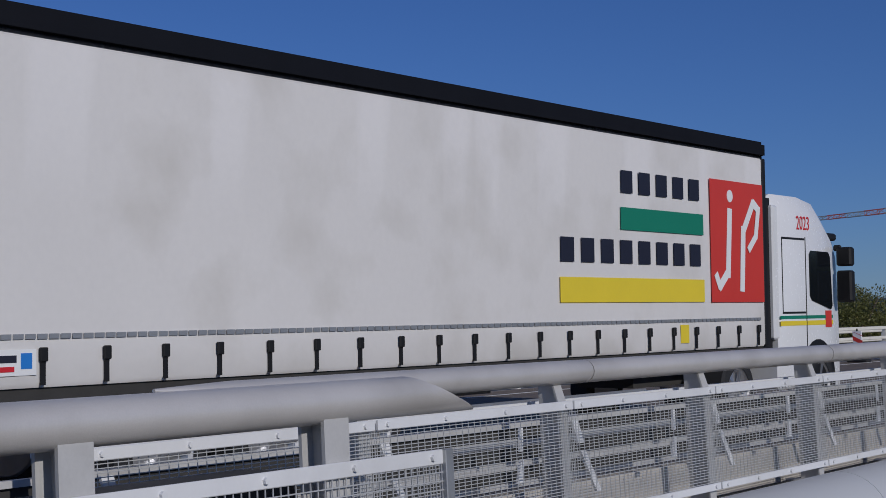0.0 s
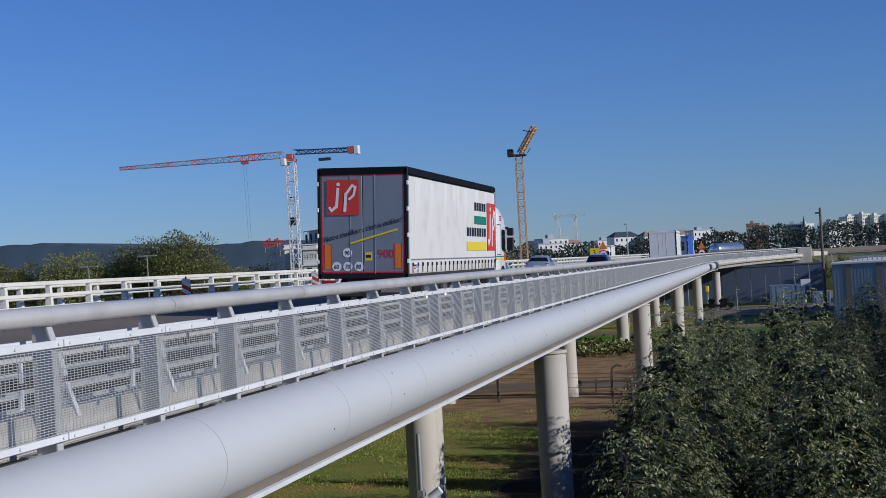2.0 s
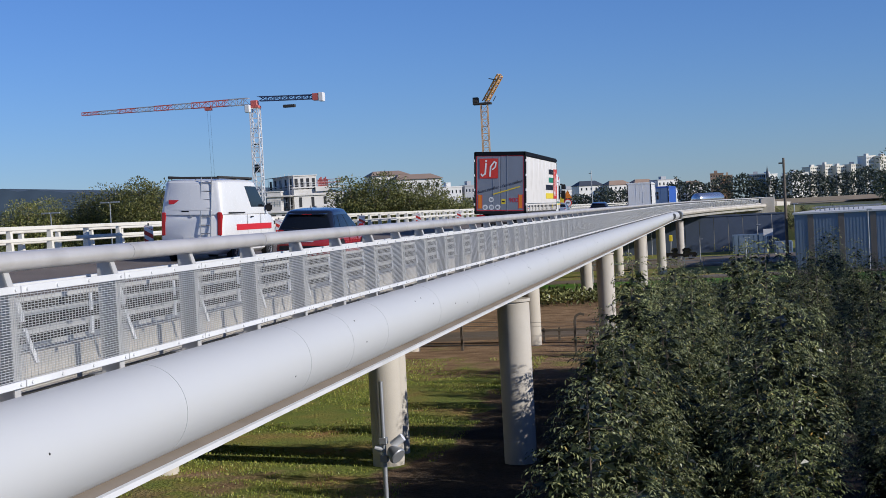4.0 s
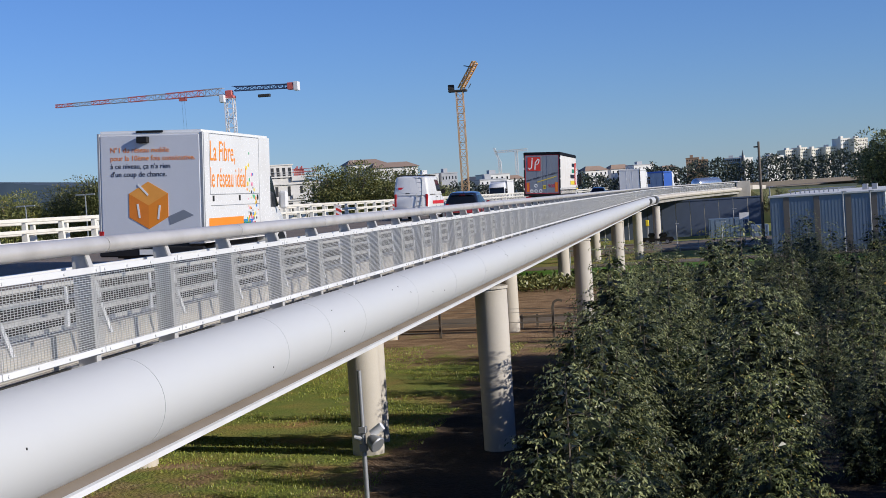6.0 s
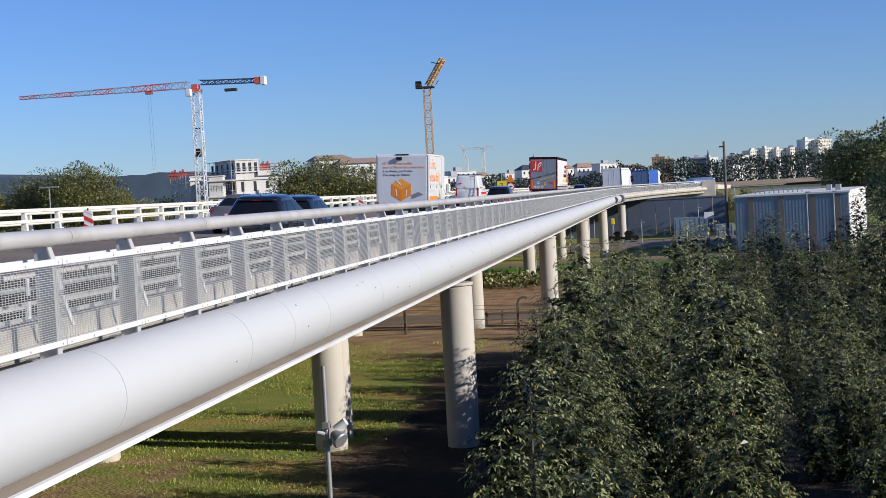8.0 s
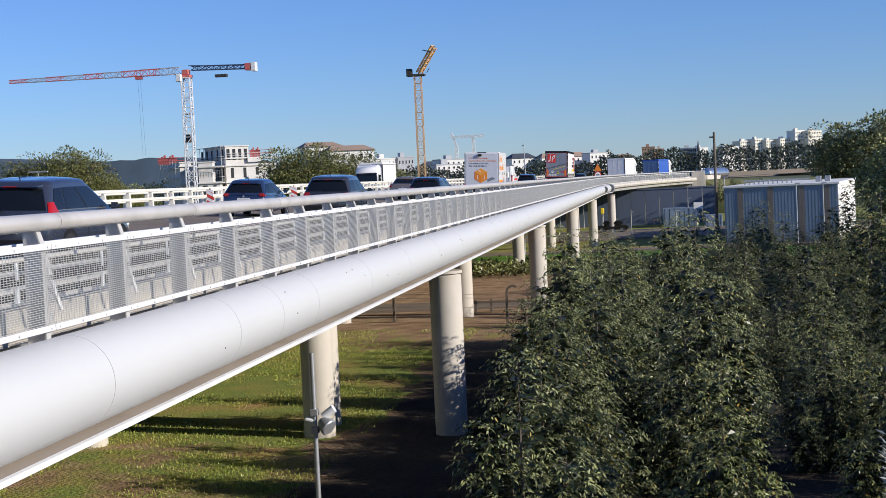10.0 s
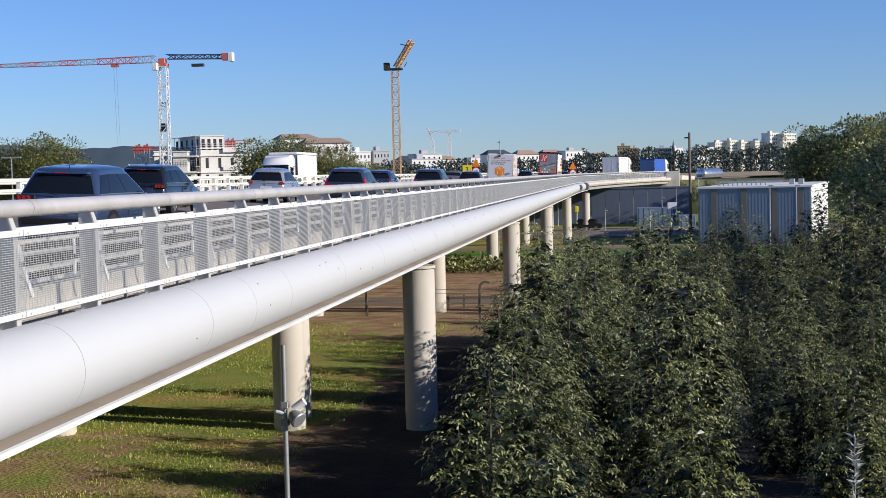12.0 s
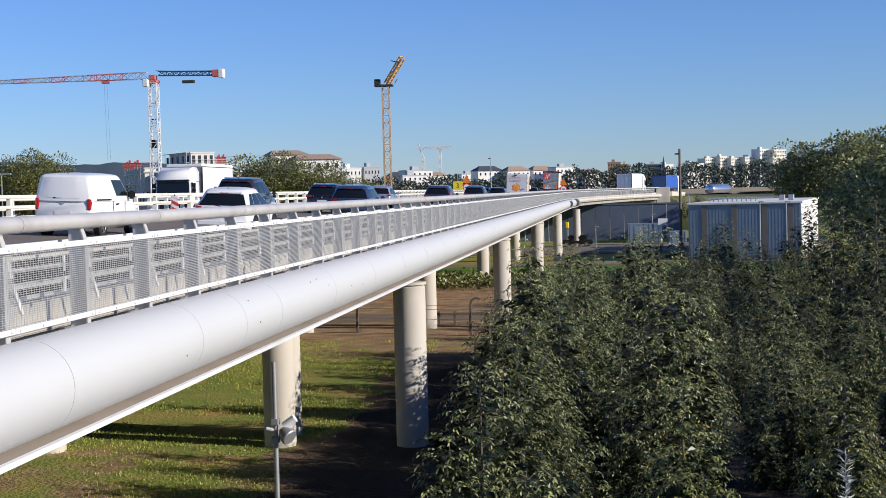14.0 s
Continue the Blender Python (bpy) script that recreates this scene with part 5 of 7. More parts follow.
        for x, z, txt in ((-0.45, 1.72, "90"), (-0.76, 1.34, "60"), (-0.44, 1.34, "70"), (-0.12, 1.34, "80")):
            bm = empty_bm()
            disc(bm, (x, -0.016, z), (0, 1, 0), 0.13, 0.008)
            part("speed_disc", bm, WHITE_FILM, t)
            lettering("speed_number", txt, 0.17, INK, t, Matrix.Translation((x, -0.024, z - 0.06)) @ REAR, stretch=0.85, align="CENTER")
        for s in (-1, 1):
            part("marker_panel", boxes((s * 0.92, s * 1.10, -0.018, -0.008, 1.28, 1.95)), AMBER, t, "orange panel with a red edge")
            part("marker_edge", boxes((s * 0.90, s * 0.925, -0.019, -0.008, 1.26, 1.97), (s * 1.095, s * 1.12, -0.019, -0.008, 1.26, 1.97)), RED_INK, t)
        part("sticker", boxes((0.06, 0.26, -0.018, -0.008, 1.50, 1.74)), SIGN_YELLOW, t)
        part("sticker_bar", boxes((0.09, 0.23, -0.022, -0.008, 1.58, 1.66)), INK, t)
        # prints on both curtains; names stand as plain bars
        e = 0.022
        for s in (-1, 1):
            m = Matrix.Translation((s * (w + e), 12.66, 2.60)) @ (RIGHT if s > 0 else Matrix.Rotation(math.pi, 4, "Z") @ RIGHT)
            emblem(t, m, 1.58)
            part("green_bar", boxes((s * (w + e - 0.004), s * (w + e), 9.56, 11.67, 2.66, 2.94)), SIGN_GREEN, t)
            part("yellow_bar", boxes((s * (w + e - 0.004), s * (w + e), 8.2, 11.67, 1.76, 2.06)), SIGN_YELLOW, t)
            for k in range(5):
                part("name_bar", boxes((s * (w + e - 0.004), s * (w + e), 9.58 + 0.43 * k, 9.58 + 0.43 * k + 0.27, 3.12, 3.40)), INK, t)
            for k in range(8):
                part("name_bar", boxes((s * (w + e - 0.004), s * (w + e), 8.22 + 0.44 * k, 8.22 + 0.44 * k + 0.28, 2.24, 2.53)), INK, t)
            part("maker_label", boxes((s * (w + e - 0.004), s * (w + e), 0.51, 1.0, z0 + 0.1, z0 + 0.30)), WHITE_FILM, t)
            part("maker_bar", boxes((s * (w + e), s * (w + e + 0.004), 0.54, 0.82, z0 + 0.20, z0 + 0.255)), INK, t)
            part("maker_bar", boxes((s * (w + e), s * (w + e + 0.004), 0.54, 0.80, z0 + 0.13, z0 + 0.17)), RED_INK, t)
            part("maker_shape", boxes((s * (w + e), s * (w + e + 0.004), 0.86, 0.96, z0 + 0.15, z0 + 0.27)), BLUE_PRINT, t)
            part("hazard_label", boxes((s * (w + e - 0.004), s * (w + e), 11.0, 11.22, z0 + 0.1, z0 + 0.34)), SIGN_YELLOW, t)
        y0 = length + 0.5
        lettering("cab_number", "2023", 0.30, RED_INK, t, Matrix.Translation((1.245, y0 + 0.62, 2.86)) @ RIGHT, stretch=0.8, label="red year on the cab")
        part("cab_badge", boxes((1.24, 1.247, y0 + 1.62, y0 + 1.84, 1.36, 1.62)), SIGN_RED, t)
        part("air_deflector", boxes((1.1, 1.22, y0 - 0.12, y0 + 0.05, 1.2, 3.2), (-1.22, -1.1, y0 - 0.12, y0 + 0.05, 1.2, 3.2), bevel=0.03), WHITE_PAINT, t)
    return t


def box_van():
    """The white delivery van with an orange dice picture."""
    t = thing("box_van", "white box van with orange slogans and a dice picture", "van", "traffic")
    w, z0, z1, L = 1.165, 0.72, 3.12, 4.85
    part("box_body", boxes((-w, w, 0.0, L, z0, z1), bevel=0.05, seg=2), WHITE_PAINT, t)
    # rear white dimmed and blued, its shade put into the paint colour
    part("rear_panel", boxes((-w + 0.07, w - 0.07, -0.02, 0.02, z0 + 0.05, z1 - 0.1), bevel=0.008), material("white rear door with painted shade", (0.62, 0.64, 0.68), 0.4, 0, 0.04, 2, 30), t)
    for s in (-1, 1):
        part("corner_trim", boxes((s * (w - 0.05), s * (w + 0.01), -0.015, 0.06, z0, z1 - 0.05), bevel=0.012), GALV, t)
    part("top_lamp", boxes((-0.3, 0.3, -0.03, 0.03, z1 - 0.05, z1 + 0.0), (-0.25, 0.0, -0.14, 0.0, z1 - 0.27, z1 - 0.13), bevel=0.015), BLACK_PLASTIC, t)
    for k, (txt, mat) in enumerate((("N°1 du réseau mobile", SIGN_ORANGE), ("pour la 10ème fois consécutive.", SIGN_ORANGE), ("à ce niveau, ça n'a rien", INK), ("d'un coup de chance.", INK))):
        lettering("slogan", txt, 0.155, mat, t, Matrix.Translation((-0.88, -0.024, 2.66 - 0.17 * k)) @ REAR, stretch=0.95)
    # the dice
    c, r = Vector((-0.05, 0, 1.54)), 0.50
    q = [Vector((r * math.sin(a), 0, r * math.cos(a))) for a in [math.pi / 3 * i for i in range(6)]]
    shades = [material("orange top", (0.85, 0.36, 0.06), 0.5), SIGN_ORANGE, material("deep orange", (0.75, 0.22, 0.02), 0.5)]
    for (i, j, k), mat in zip(((5, 0, 1), (1, 2, 3), (3, 4, 5)), shades):
        pts = [c + q[i], c + q[j], c + q[k], c]
        bm = empty_bm()
        rings(bm, [[(p.x, y, p.z) for p in pts] for y in (-0.030, -0.018)])
        part("dice_face", bm, mat, t)
    for x, z, rot, sh in ((-0.27, 1.40, 8, 0.0), (0.14, 1.40, -8, 0.0), (-0.02, 1.80, 60, 0.3)):
        lettering("dice_one", "1", 0.44, WHITE_FILM, t, Matrix.Translation((x - 0.09, -0.034, z - 0.14)) @ REAR @ Matrix.Rotation(radians(rot), 4, "Z"), shear=sh)
    bm = empty_bm()
    rings(bm, [[(0.38, y, 1.30), (0.72, y, 1.44), (0.95, y, 1.32), (0.42, y, 1.12)] for y in (-0.026, -0.018)])
    part("dice_print", bm, DOOR_GREY, t, "grey printed patch beside the dice")
    e = 0.004
    lettering("side_words", "La Fibre,", 0.62, SIGN_ORANGE, t, Matrix.Translation((w + e, 0.42, 2.47)) @ RIGHT, stretch=0.80)
    lettering("side_words", "le réseau idéal", 0.62, SIGN_ORANGE, t, Matrix.Translation((w + e, 0.42, 1.90)) @ RIGHT, stretch=0.70)
    part("orange_band", boxes((w, w + 0.006, 0.3, 2.65, 0.95, 1.24)), SIGN_ORANGE, t)
    part("seam", boxes((w, w + 0.006, 0.42, 3.9, 1.74, 1.755), (w, w + 0.006, 0.42, 3.9, 1.50, 1.512), (w, w + 0.006, 0.40, 0.415, 1.74, 3.05), (w, w + 0.006, 3.9, 3.915, 1.0, 3.05), (w, w + 0.006, 0.42, 3.9, 3.04, 3.055)), GALV, t)
    for y in (0.55, 2.35, 3.7):
        part("latch", boxes((w, w + 0.012, y, y + 0.10, 1.60, 1.72), bevel=0.003), BLACK_PLASTIC, t)
    rng = random.Random(2)
    cols = [SIGN_ORANGE, SIGN_YELLOW, BLUE_PRINT, material("pink print", (0.75, 0.2, 0.35)), INK, material("green dots", (0.1, 0.45, 0.2))]
    for k, mat in enumerate(cols):
        bm = empty_bm()
        for _ in range(13):
            y = 3.3 + rng.gauss(0, 0.22)
            z = 0.95 + abs(rng.gauss(0, 0.62))
            if y < 3.85:
                disc(bm, (w + 0.004, y, min(z, 2.9)), (1, 0, 0), rng.uniform(0.014, 0.055), 0.006, 8)
        part("colour_dots", bm, mat, t)
    # cab
    bm = empty_bm()

    def ring(y, zt, k, zl=0.45):
        return [(-1.0 * k, y, zl), (-1.0 * k, y, zt * 0.55), (-0.88 * k, y, zt), (0.88 * k, y, zt), (1.0 * k, y, zt * 0.55), (1.0 * k, y, zl)]
    rings(bm, [ring(L, 2.5, 1.0), ring(L + 0.5, 2.5, 1.0), ring(L + 0.75, 2.35, 1.0), ring(L + 1.45, 1.45, 0.98), ring(L + 2.0, 1.2, 0.95), ring(L + 2.12, 0.9, 0.88)])
    part("cab_shell", bm, WHITE_PAINT, t, smooth=True)
    bm = empty_bm()
    hull(bm, [(-0.98, L - 0.02, 2.40), (0.98, L - 0.02, 2.40), (0.90, L + 0.72, 2.36), (-0.90, L + 0.72, 2.36)], [(-1.10, L - 0.02, 3.06), (1.10, L - 0.02, 3.06), (0.98, L + 0.22, 3.04), (-0.98, L + 0.22, 3.04)])
    bmesh.ops.bevel(bm, geom=list(bm.edges), offset=0.06, segments=2, affect="EDGES", clamp_overlap=True)
    part("air_fairing", bm, WHITE_PAINT, t, smooth=True)
    for k, mat in enumerate((SIGN_RED, SIGN_YELLOW, SIGN_GREEN, BLUE_PRINT)):
        part("rainbow_stripe", boxes((w, w + 0.006, 2.66, 3.35, 0.95 + 0.055 * k, 1.0 + 0.055 * k)), mat, t)
    for s in (-1, 1):
        q = [(s * 0.985, L + 0.25, 1.36), (s * 0.985, L + 1.22, 1.36), (s * 0.92, L + 0.78, 2.2), (s * 0.92, L + 0.25, 2.2)]
        pane("side_window", q if s > 0 else [q[1], q[0], q[3], q[2]], GLASS, t, (0.05,) * 4, 0.03, 0.05)
        part("mirror", boxes((s * 1.06, s * 1.28, L + 1.0, L + 1.14, 1.35, 1.8), bevel=0.05), WHITE_PAINT, t)
        part("tail_light", boxes((s * (w - 0.1), s * (w + 0.01), -0.035, 0.02, 0.78, 1.0), bevel=0.01), RED_LAMP, t)
        for y in (1.3, L + 1.35):
            bm = empty_bm()
            disc(bm, (s * 0.92, y, 0.36), (1, 0, 0), 0.42, 0.2)
            part("wheel_arch", bm, BLACK_PLASTIC, t)
            wheel(t, s * 0.93, y, CAR_WHEEL, 0.32)
    q = [(0.86, L + 1.42, 1.46), (-0.86, L + 1.42, 1.46), (-0.8, L + 0.78, 2.3), (0.8, L + 0.78, 2.3)]
    pane("windscreen", q, GLASS, t, (0.04,) * 4, 0.03, 0.06)
    part("chassis", boxes((-0.8, 0.8, 0.05, L + 1.6, 0.42, 0.74)), DARK_STEEL, t)
    part("rear_bumper", boxes((-w, w, -0.06, 0.1, 0.45, 0.66), bevel=0.03), BLACK_PLASTIC, t)
    part("number_plate", boxes((-0.26, 0.26, -0.075, -0.05, 0.5, 0.61)), PLATE, t)
    return t


JP = lorry("white curtain-sided lorry with a red panel and grey rear doors", CURTAIN, DOOR_GREY, WHITE_PAINT, True)
DICE_VAN = box_van()
NAVY, BLACKC = paint("dark navy paint", (0.02, 0.035, 0.085)), paint("black paint", (0.012, 0.013, 0.016))
JUKE = car("red small crossover with a black roof", paint("red paint", (0.42, 0.015, 0.015)), 4.1, 1.77, 1.57, "suv", BLACKC, upper=BLACKC)
LADDER_VAN = car("white high-roof service van with red stripes and a ladder", WHITE_PAINT, 5.5, 2.0, 2.45, "van")
for s in (-1, 1):
    part("stripe", boxes((s * 0.985, s * 1.008, 1.2, 4.6, 0.92, 1.10)), RED_INK, LADDER_VAN, "red stripe")
part("sign_bar", boxes((-0.7, -0.05, -0.0, 0.03, 1.72, 1.84)), RED_INK, LADDER_VAN)
bm = empty_bm()
for x in (0.30, 0.62):
    rod(bm, (x, -0.06, 0.75), (x, 0.06, 2.5), 0.018)
for k in range(7):
    rod(bm, (0.30, -0.05 + 0.016 * k, 0.85 + 0.25 * k), (0.62, -0.05 + 0.016 * k, 0.85 + 0.25 * k), 0.014)
part("ladder", bm, GALV, LADDER_VAN, "grey rear ladder")
part("roof_rack", boxes((-0.8, 0.8, 0.2, 0.26, 2.46, 2.53), (-0.8, 0.8, 1.8, 1.86, 2.46, 2.53), (-0.8, 0.8, 3.2, 3.26, 2.46, 2.53), (-0.8, -0.74, 0.2, 3.3, 2.5, 2.55), (0.74, 0.8, 0.2, 3.3, 2.5, 2.55), bevel=0.01), DARK_STEEL, LADDER_VAN)
BROWN_SALOON = car("grey brown saloon car with red lamps", paint("grey brown paint", (0.20, 0.17, 0.16), 0.24, 0.3), 4.65, 1.82, 1.44, "saloon")
MINI = car("dark small hatchback with a black roof", NAVY, 3.85, 1.73, 1.43, "hatch", BLACKC)
SILVER = car("silver grey small hatchback", paint("silver paint", (0.45, 0.47, 0.50), 0.2, 0.5), 3.9, 1.72, 1.55, "hatch")
MPV = car("dark grey people carrier", paint("dark blue grey paint", (0.055, 0.065, 0.095), 0.22, 0.4), 4.4, 1.83, 1.66, "suv", lamps="wing")
DARK_SUV = car("blue sport utility car with red lamps", paint("metallic blue paint", (0.05, 0.078, 0.15), 0.25, 0.4), 4.45, 1.84, 1.64, "suv", lamps="claw")
BLUE_SUV = car("black sport utility car with tinted glass", BLACKC, 4.5, 1.84, 1.64, "suv", lamps="claw", rails=True)
WAGON = car("dark high-roof passenger van with tall red lamps", paint("black brown paint", (0.04, 0.032, 0.03), 0.2, 0.3), 4.45, 1.85, 1.85, "suv", tall_lamps=True, rails=True)
WHITE_HATCH = car("white hatchback with a dark rear window", WHITE_PAINT, 3.98, 1.74, 1.52, "hatch")
PANEL_VAN = car("white panel van with plain rear doors", WHITE_PAINT, 4.4, 1.81, 1.84, "van")
DARK_CAR = car("dark blue hatchback with red lamps", NAVY, 4.2, 1.79, 1.48, "hatch")
GREY_SUV = car("dark grey sport utility car", paint("slate paint", (0.05, 0.055, 0.065), 0.14, 0.3), 4.5, 1.85, 1.65, "suv")
FAR_CAR = car("dark compact car with tinted glass", BLACKC, 4.2, 1.78, 1.5, "hatch")
PALE_CAR = car("pale blue grey estate car", paint("pale blue paint", (0.16, 0.22, 0.30), 0.14, 0.4), 4.4, 1.8, 1.52, "hatch")
LIGHT_CAR = car("pale silver saloon car with dark glass", paint("pale silver paint", (0.42, 0.45, 0.50), 0.3, 0.4), 4.6, 1.82, 1.45, "saloon")
AHEAD_CAR = car("dark blue estate car with tinted glass", NAVY, 4.5, 1.8, 1.5, "suv")
ONCOMING = lorry("white lorry with a plain box body coming the other way", material("plain white body", (0.78, 0.77, 0.73), 0.45, 0, 0.04, 0.6, 20), DOOR_GREY, WHITE_PAINT, False, 8.2)
RAMP_LORRY = lorry("white lorry with pale rear doors on the ramp", material("white body", (0.72, 0.72, 0.70), 0.5, 0, 0.05, 0.6, 20), WHITE_PAINT, WHITE_PAINT, False, 7.0, tall=3.65)
BLUE_LORRY = lorry("blue curtain-sided lorry on the ramp", material("blue tarpaulin", (0.03, 0.10, 0.42), 0.5, 0, 0.06, 0.6, 20), material("steel blue doors", (0.16, 0.24, 0.38), 0.5), WHITE_PAINT, False, 7.0, tall=3.4)

# ---- the distance ----
RENDER_WHITE = material("white render", (0.74, 0.73, 0.70), 0.8, 0, 0.07, 0.15, 3, stain=(0.5, 0.48, 0.44), stain_scale=0.1, stain_amount=0.3)
RENDER_GREY = material("grey render", (0.42, 0.43, 0.45), 0.8, 0, 0.1, 0.15, 3)
BRICK_FAR = material("brown brick facade", (0.33, 0.22, 0.15), 0.85, 0, 0.12, 0.2, 4)
TILE_ROOF = material("terracotta tile roof", (0.40, 0.28, 0.20), 0.85, 0, 0.15, 0.3, 5)
SLATE = material("dark slate roof", (0.07, 0.08, 0.10), 0.7, 0, 0.15, 0.3, 5)
CRANE_WHITE = material("white crane paint", (0.75, 0.75, 0.76), 0.5, 0, 0.06, 1, 10)
CRANE_RED = material("red crane paint", (0.55, 0.13, 0.11), 0.5, 0, 0.06, 1, 10)
# the jib's white, greyed so the colour carries its shaded side
CRANE_WHITE_SHADE = material("white crane paint with painted shade", (0.36, 0.37, 0.42), 0.5, 0, 0.08, 1, 10)
CRANE_TAN = material("weathered tan crane paint", (0.58, 0.37, 0.20), 0.55, 0, 0.1, 1, 10)
CRANE_BLUE = material("dark blue crane paint", (0.04, 0.06, 0.13), 0.5, 0, 0.08, 1, 10)
CRANE_YELLOW = material("yellow crane paint", (0.66, 0.34, 0.07), 0.5, 0, 0.08, 1, 10)
SHED_BLUE = material("blue grey cladding", (0.20, 0.26, 0.34), 0.5, 0.1, 0.08, 0.6, 12, stain=(0.14, 0.17, 0.22), stain_scale=0.3, stain_amount=0.4)
GREEN_BANK = material("green bank", (0.06, 0.075, 0.03), 0.95, 0, 0.35, 0.5, 8, bump=0.6, bump_scale=6, stain=(0.2, 0.17, 0.08), stain_scale=0.3, stain_amount=0.6)
SAND = material("sandy concrete", (0.45, 0.36, 0.26), 0.9, 0, 0.12, 0.2, 5)
# no haze in the air: its blue is mixed into the hill's colour
HILL = material("wooded hill tinted with blue haze", (0.06, 0.09, 0.122), 0.95, 0, 0.2, 0.006, 0.05)


def house(label, x, y, w, d, z0, z1, wall, cols, floors, roof=None, rise=0.0, turn=0.0, balconies=0, group="far houses", gap=(0.15, 0.30, 0.68)):
    """A building with its windows set in, and a flat, parapet or pitched roof."""
    t = thing("building", label, "building", group, m=pose(x, y, 0, 0, 0, turn))
    part("wall", boxes((-w / 2, w / 2, 0, d, GROUND_Z, z1)), wall, t)
    if rise:
        bm = empty_bm()
        hull(bm, [(-w / 2 - 0.4, -0.5, z1 + 0.01), (w / 2 + 0.4, -0.5, z1 + 0.01), (w / 2 + 0.4, d + 0.5, z1 + 0.01), (-w / 2 - 0.4, d + 0.5, z1 + 0.01)], [(-w / 2 + rise, d / 2 - 0.2, z1 + rise), (w / 2 - rise, d / 2 - 0.2, z1 + rise), (w / 2 - rise, d / 2 + 0.2, z1 + rise), (-w / 2 + rise, d / 2 + 0.2, z1 + rise)])
        part("roof", bm, roof, t)
    else:
        part("roof", boxes((-w / 2 - 0.15, w / 2 + 0.15, -0.15, d + 0.15, z1, z1 + 0.35)), roof or wall, t)
        part("roof_plant", boxes((-w * 0.2, w * 0.05, d * 0.3, d * 0.6, z1 + 0.35, z1 + 1.6)), roof or wall, t)
    fh = (z1 - z0) / floors
    bw = w / cols
    pane_me = mould(boxes((-bw * gap[0], bw * gap[0], -0.06, 0.1, fh * gap[1], fh * gap[2])), GLASS)
    sill_me = mould(boxes((-bw * 0.23, bw * 0.23, -0.12, 0.02, fh * 0.22, fh * 0.27)), RENDER_WHITE)
    for f in range(floors):
        for c in range(cols):
            at = Matrix.Translation((-w / 2 + bw * (c + 0.5), 0, z0 + fh * f))
            win = share("window", pane_me, t, at)
            share("sill", sill_me, win, Matrix.Identity(4))
    for f in range(floors if w > 0 else 0):
        if cols < 4:
            continue
        n = max(1, int(d / 4))
        for c in range(min(n, 3)):
            at = Matrix.Translation((w / 2, d * (c + 0.5) / min(n, 3), z0 + fh * f)) @ Matrix.Rotation(math.pi / 2, 4, "Z")
            share("window", pane_me, t, at)
    for f in range(balconies):
        part("balcony", boxes((-w / 2 + 0.5, w / 2 - 0.5, -1.1, 0.0, z0 + fh * (f + 1) - 0.15, z0 + fh * (f + 1)), (-w / 2 + 0.5, w / 2 - 0.5, -1.1, -1.0, z0 + fh * (f + 1), z0 + fh * (f + 1) + 0.5)), RENDER_WHITE, t)
    return t


def lattice(bm, p0, p1, size, step, r):
    """A square lattice boom from p0 to p1 with diagonals."""
    p0, p1 = Vector(p0), Vector(p1)
    d = (p1 - p0)
    L = d.length
    d.normalize()
    up = Vector((0, 0, 1)) if abs(d.z) < 0.9 else Vector((1, 0, 0))
    s = d.cross(up).normalized() * size / 2
    u = s.cross(d).normalized() * size / 2
    corners = [s + u, u - s, -s - u, s - u]
    for c in corners:
        bar(bm, p0 + c, p1 + c, r * 2, r * 2)
    n = max(2, int(L / step))
    for i in range(n):
        a, b = p0 + d * (L * i / n), p0 + d * (L * (i + 1) / n)
        for k in range(4):
            c0, c1 = corners[k], corners[(k + 1) % 4]
            if i % 2:
                c0, c1 = c1, c0
            bar(bm, a + c0, b + c1, r * 1.3, r * 1.3)
            bar(bm, b + corners[k], b + corners[(k + 1) % 4], r * 1.3, r * 1.3)


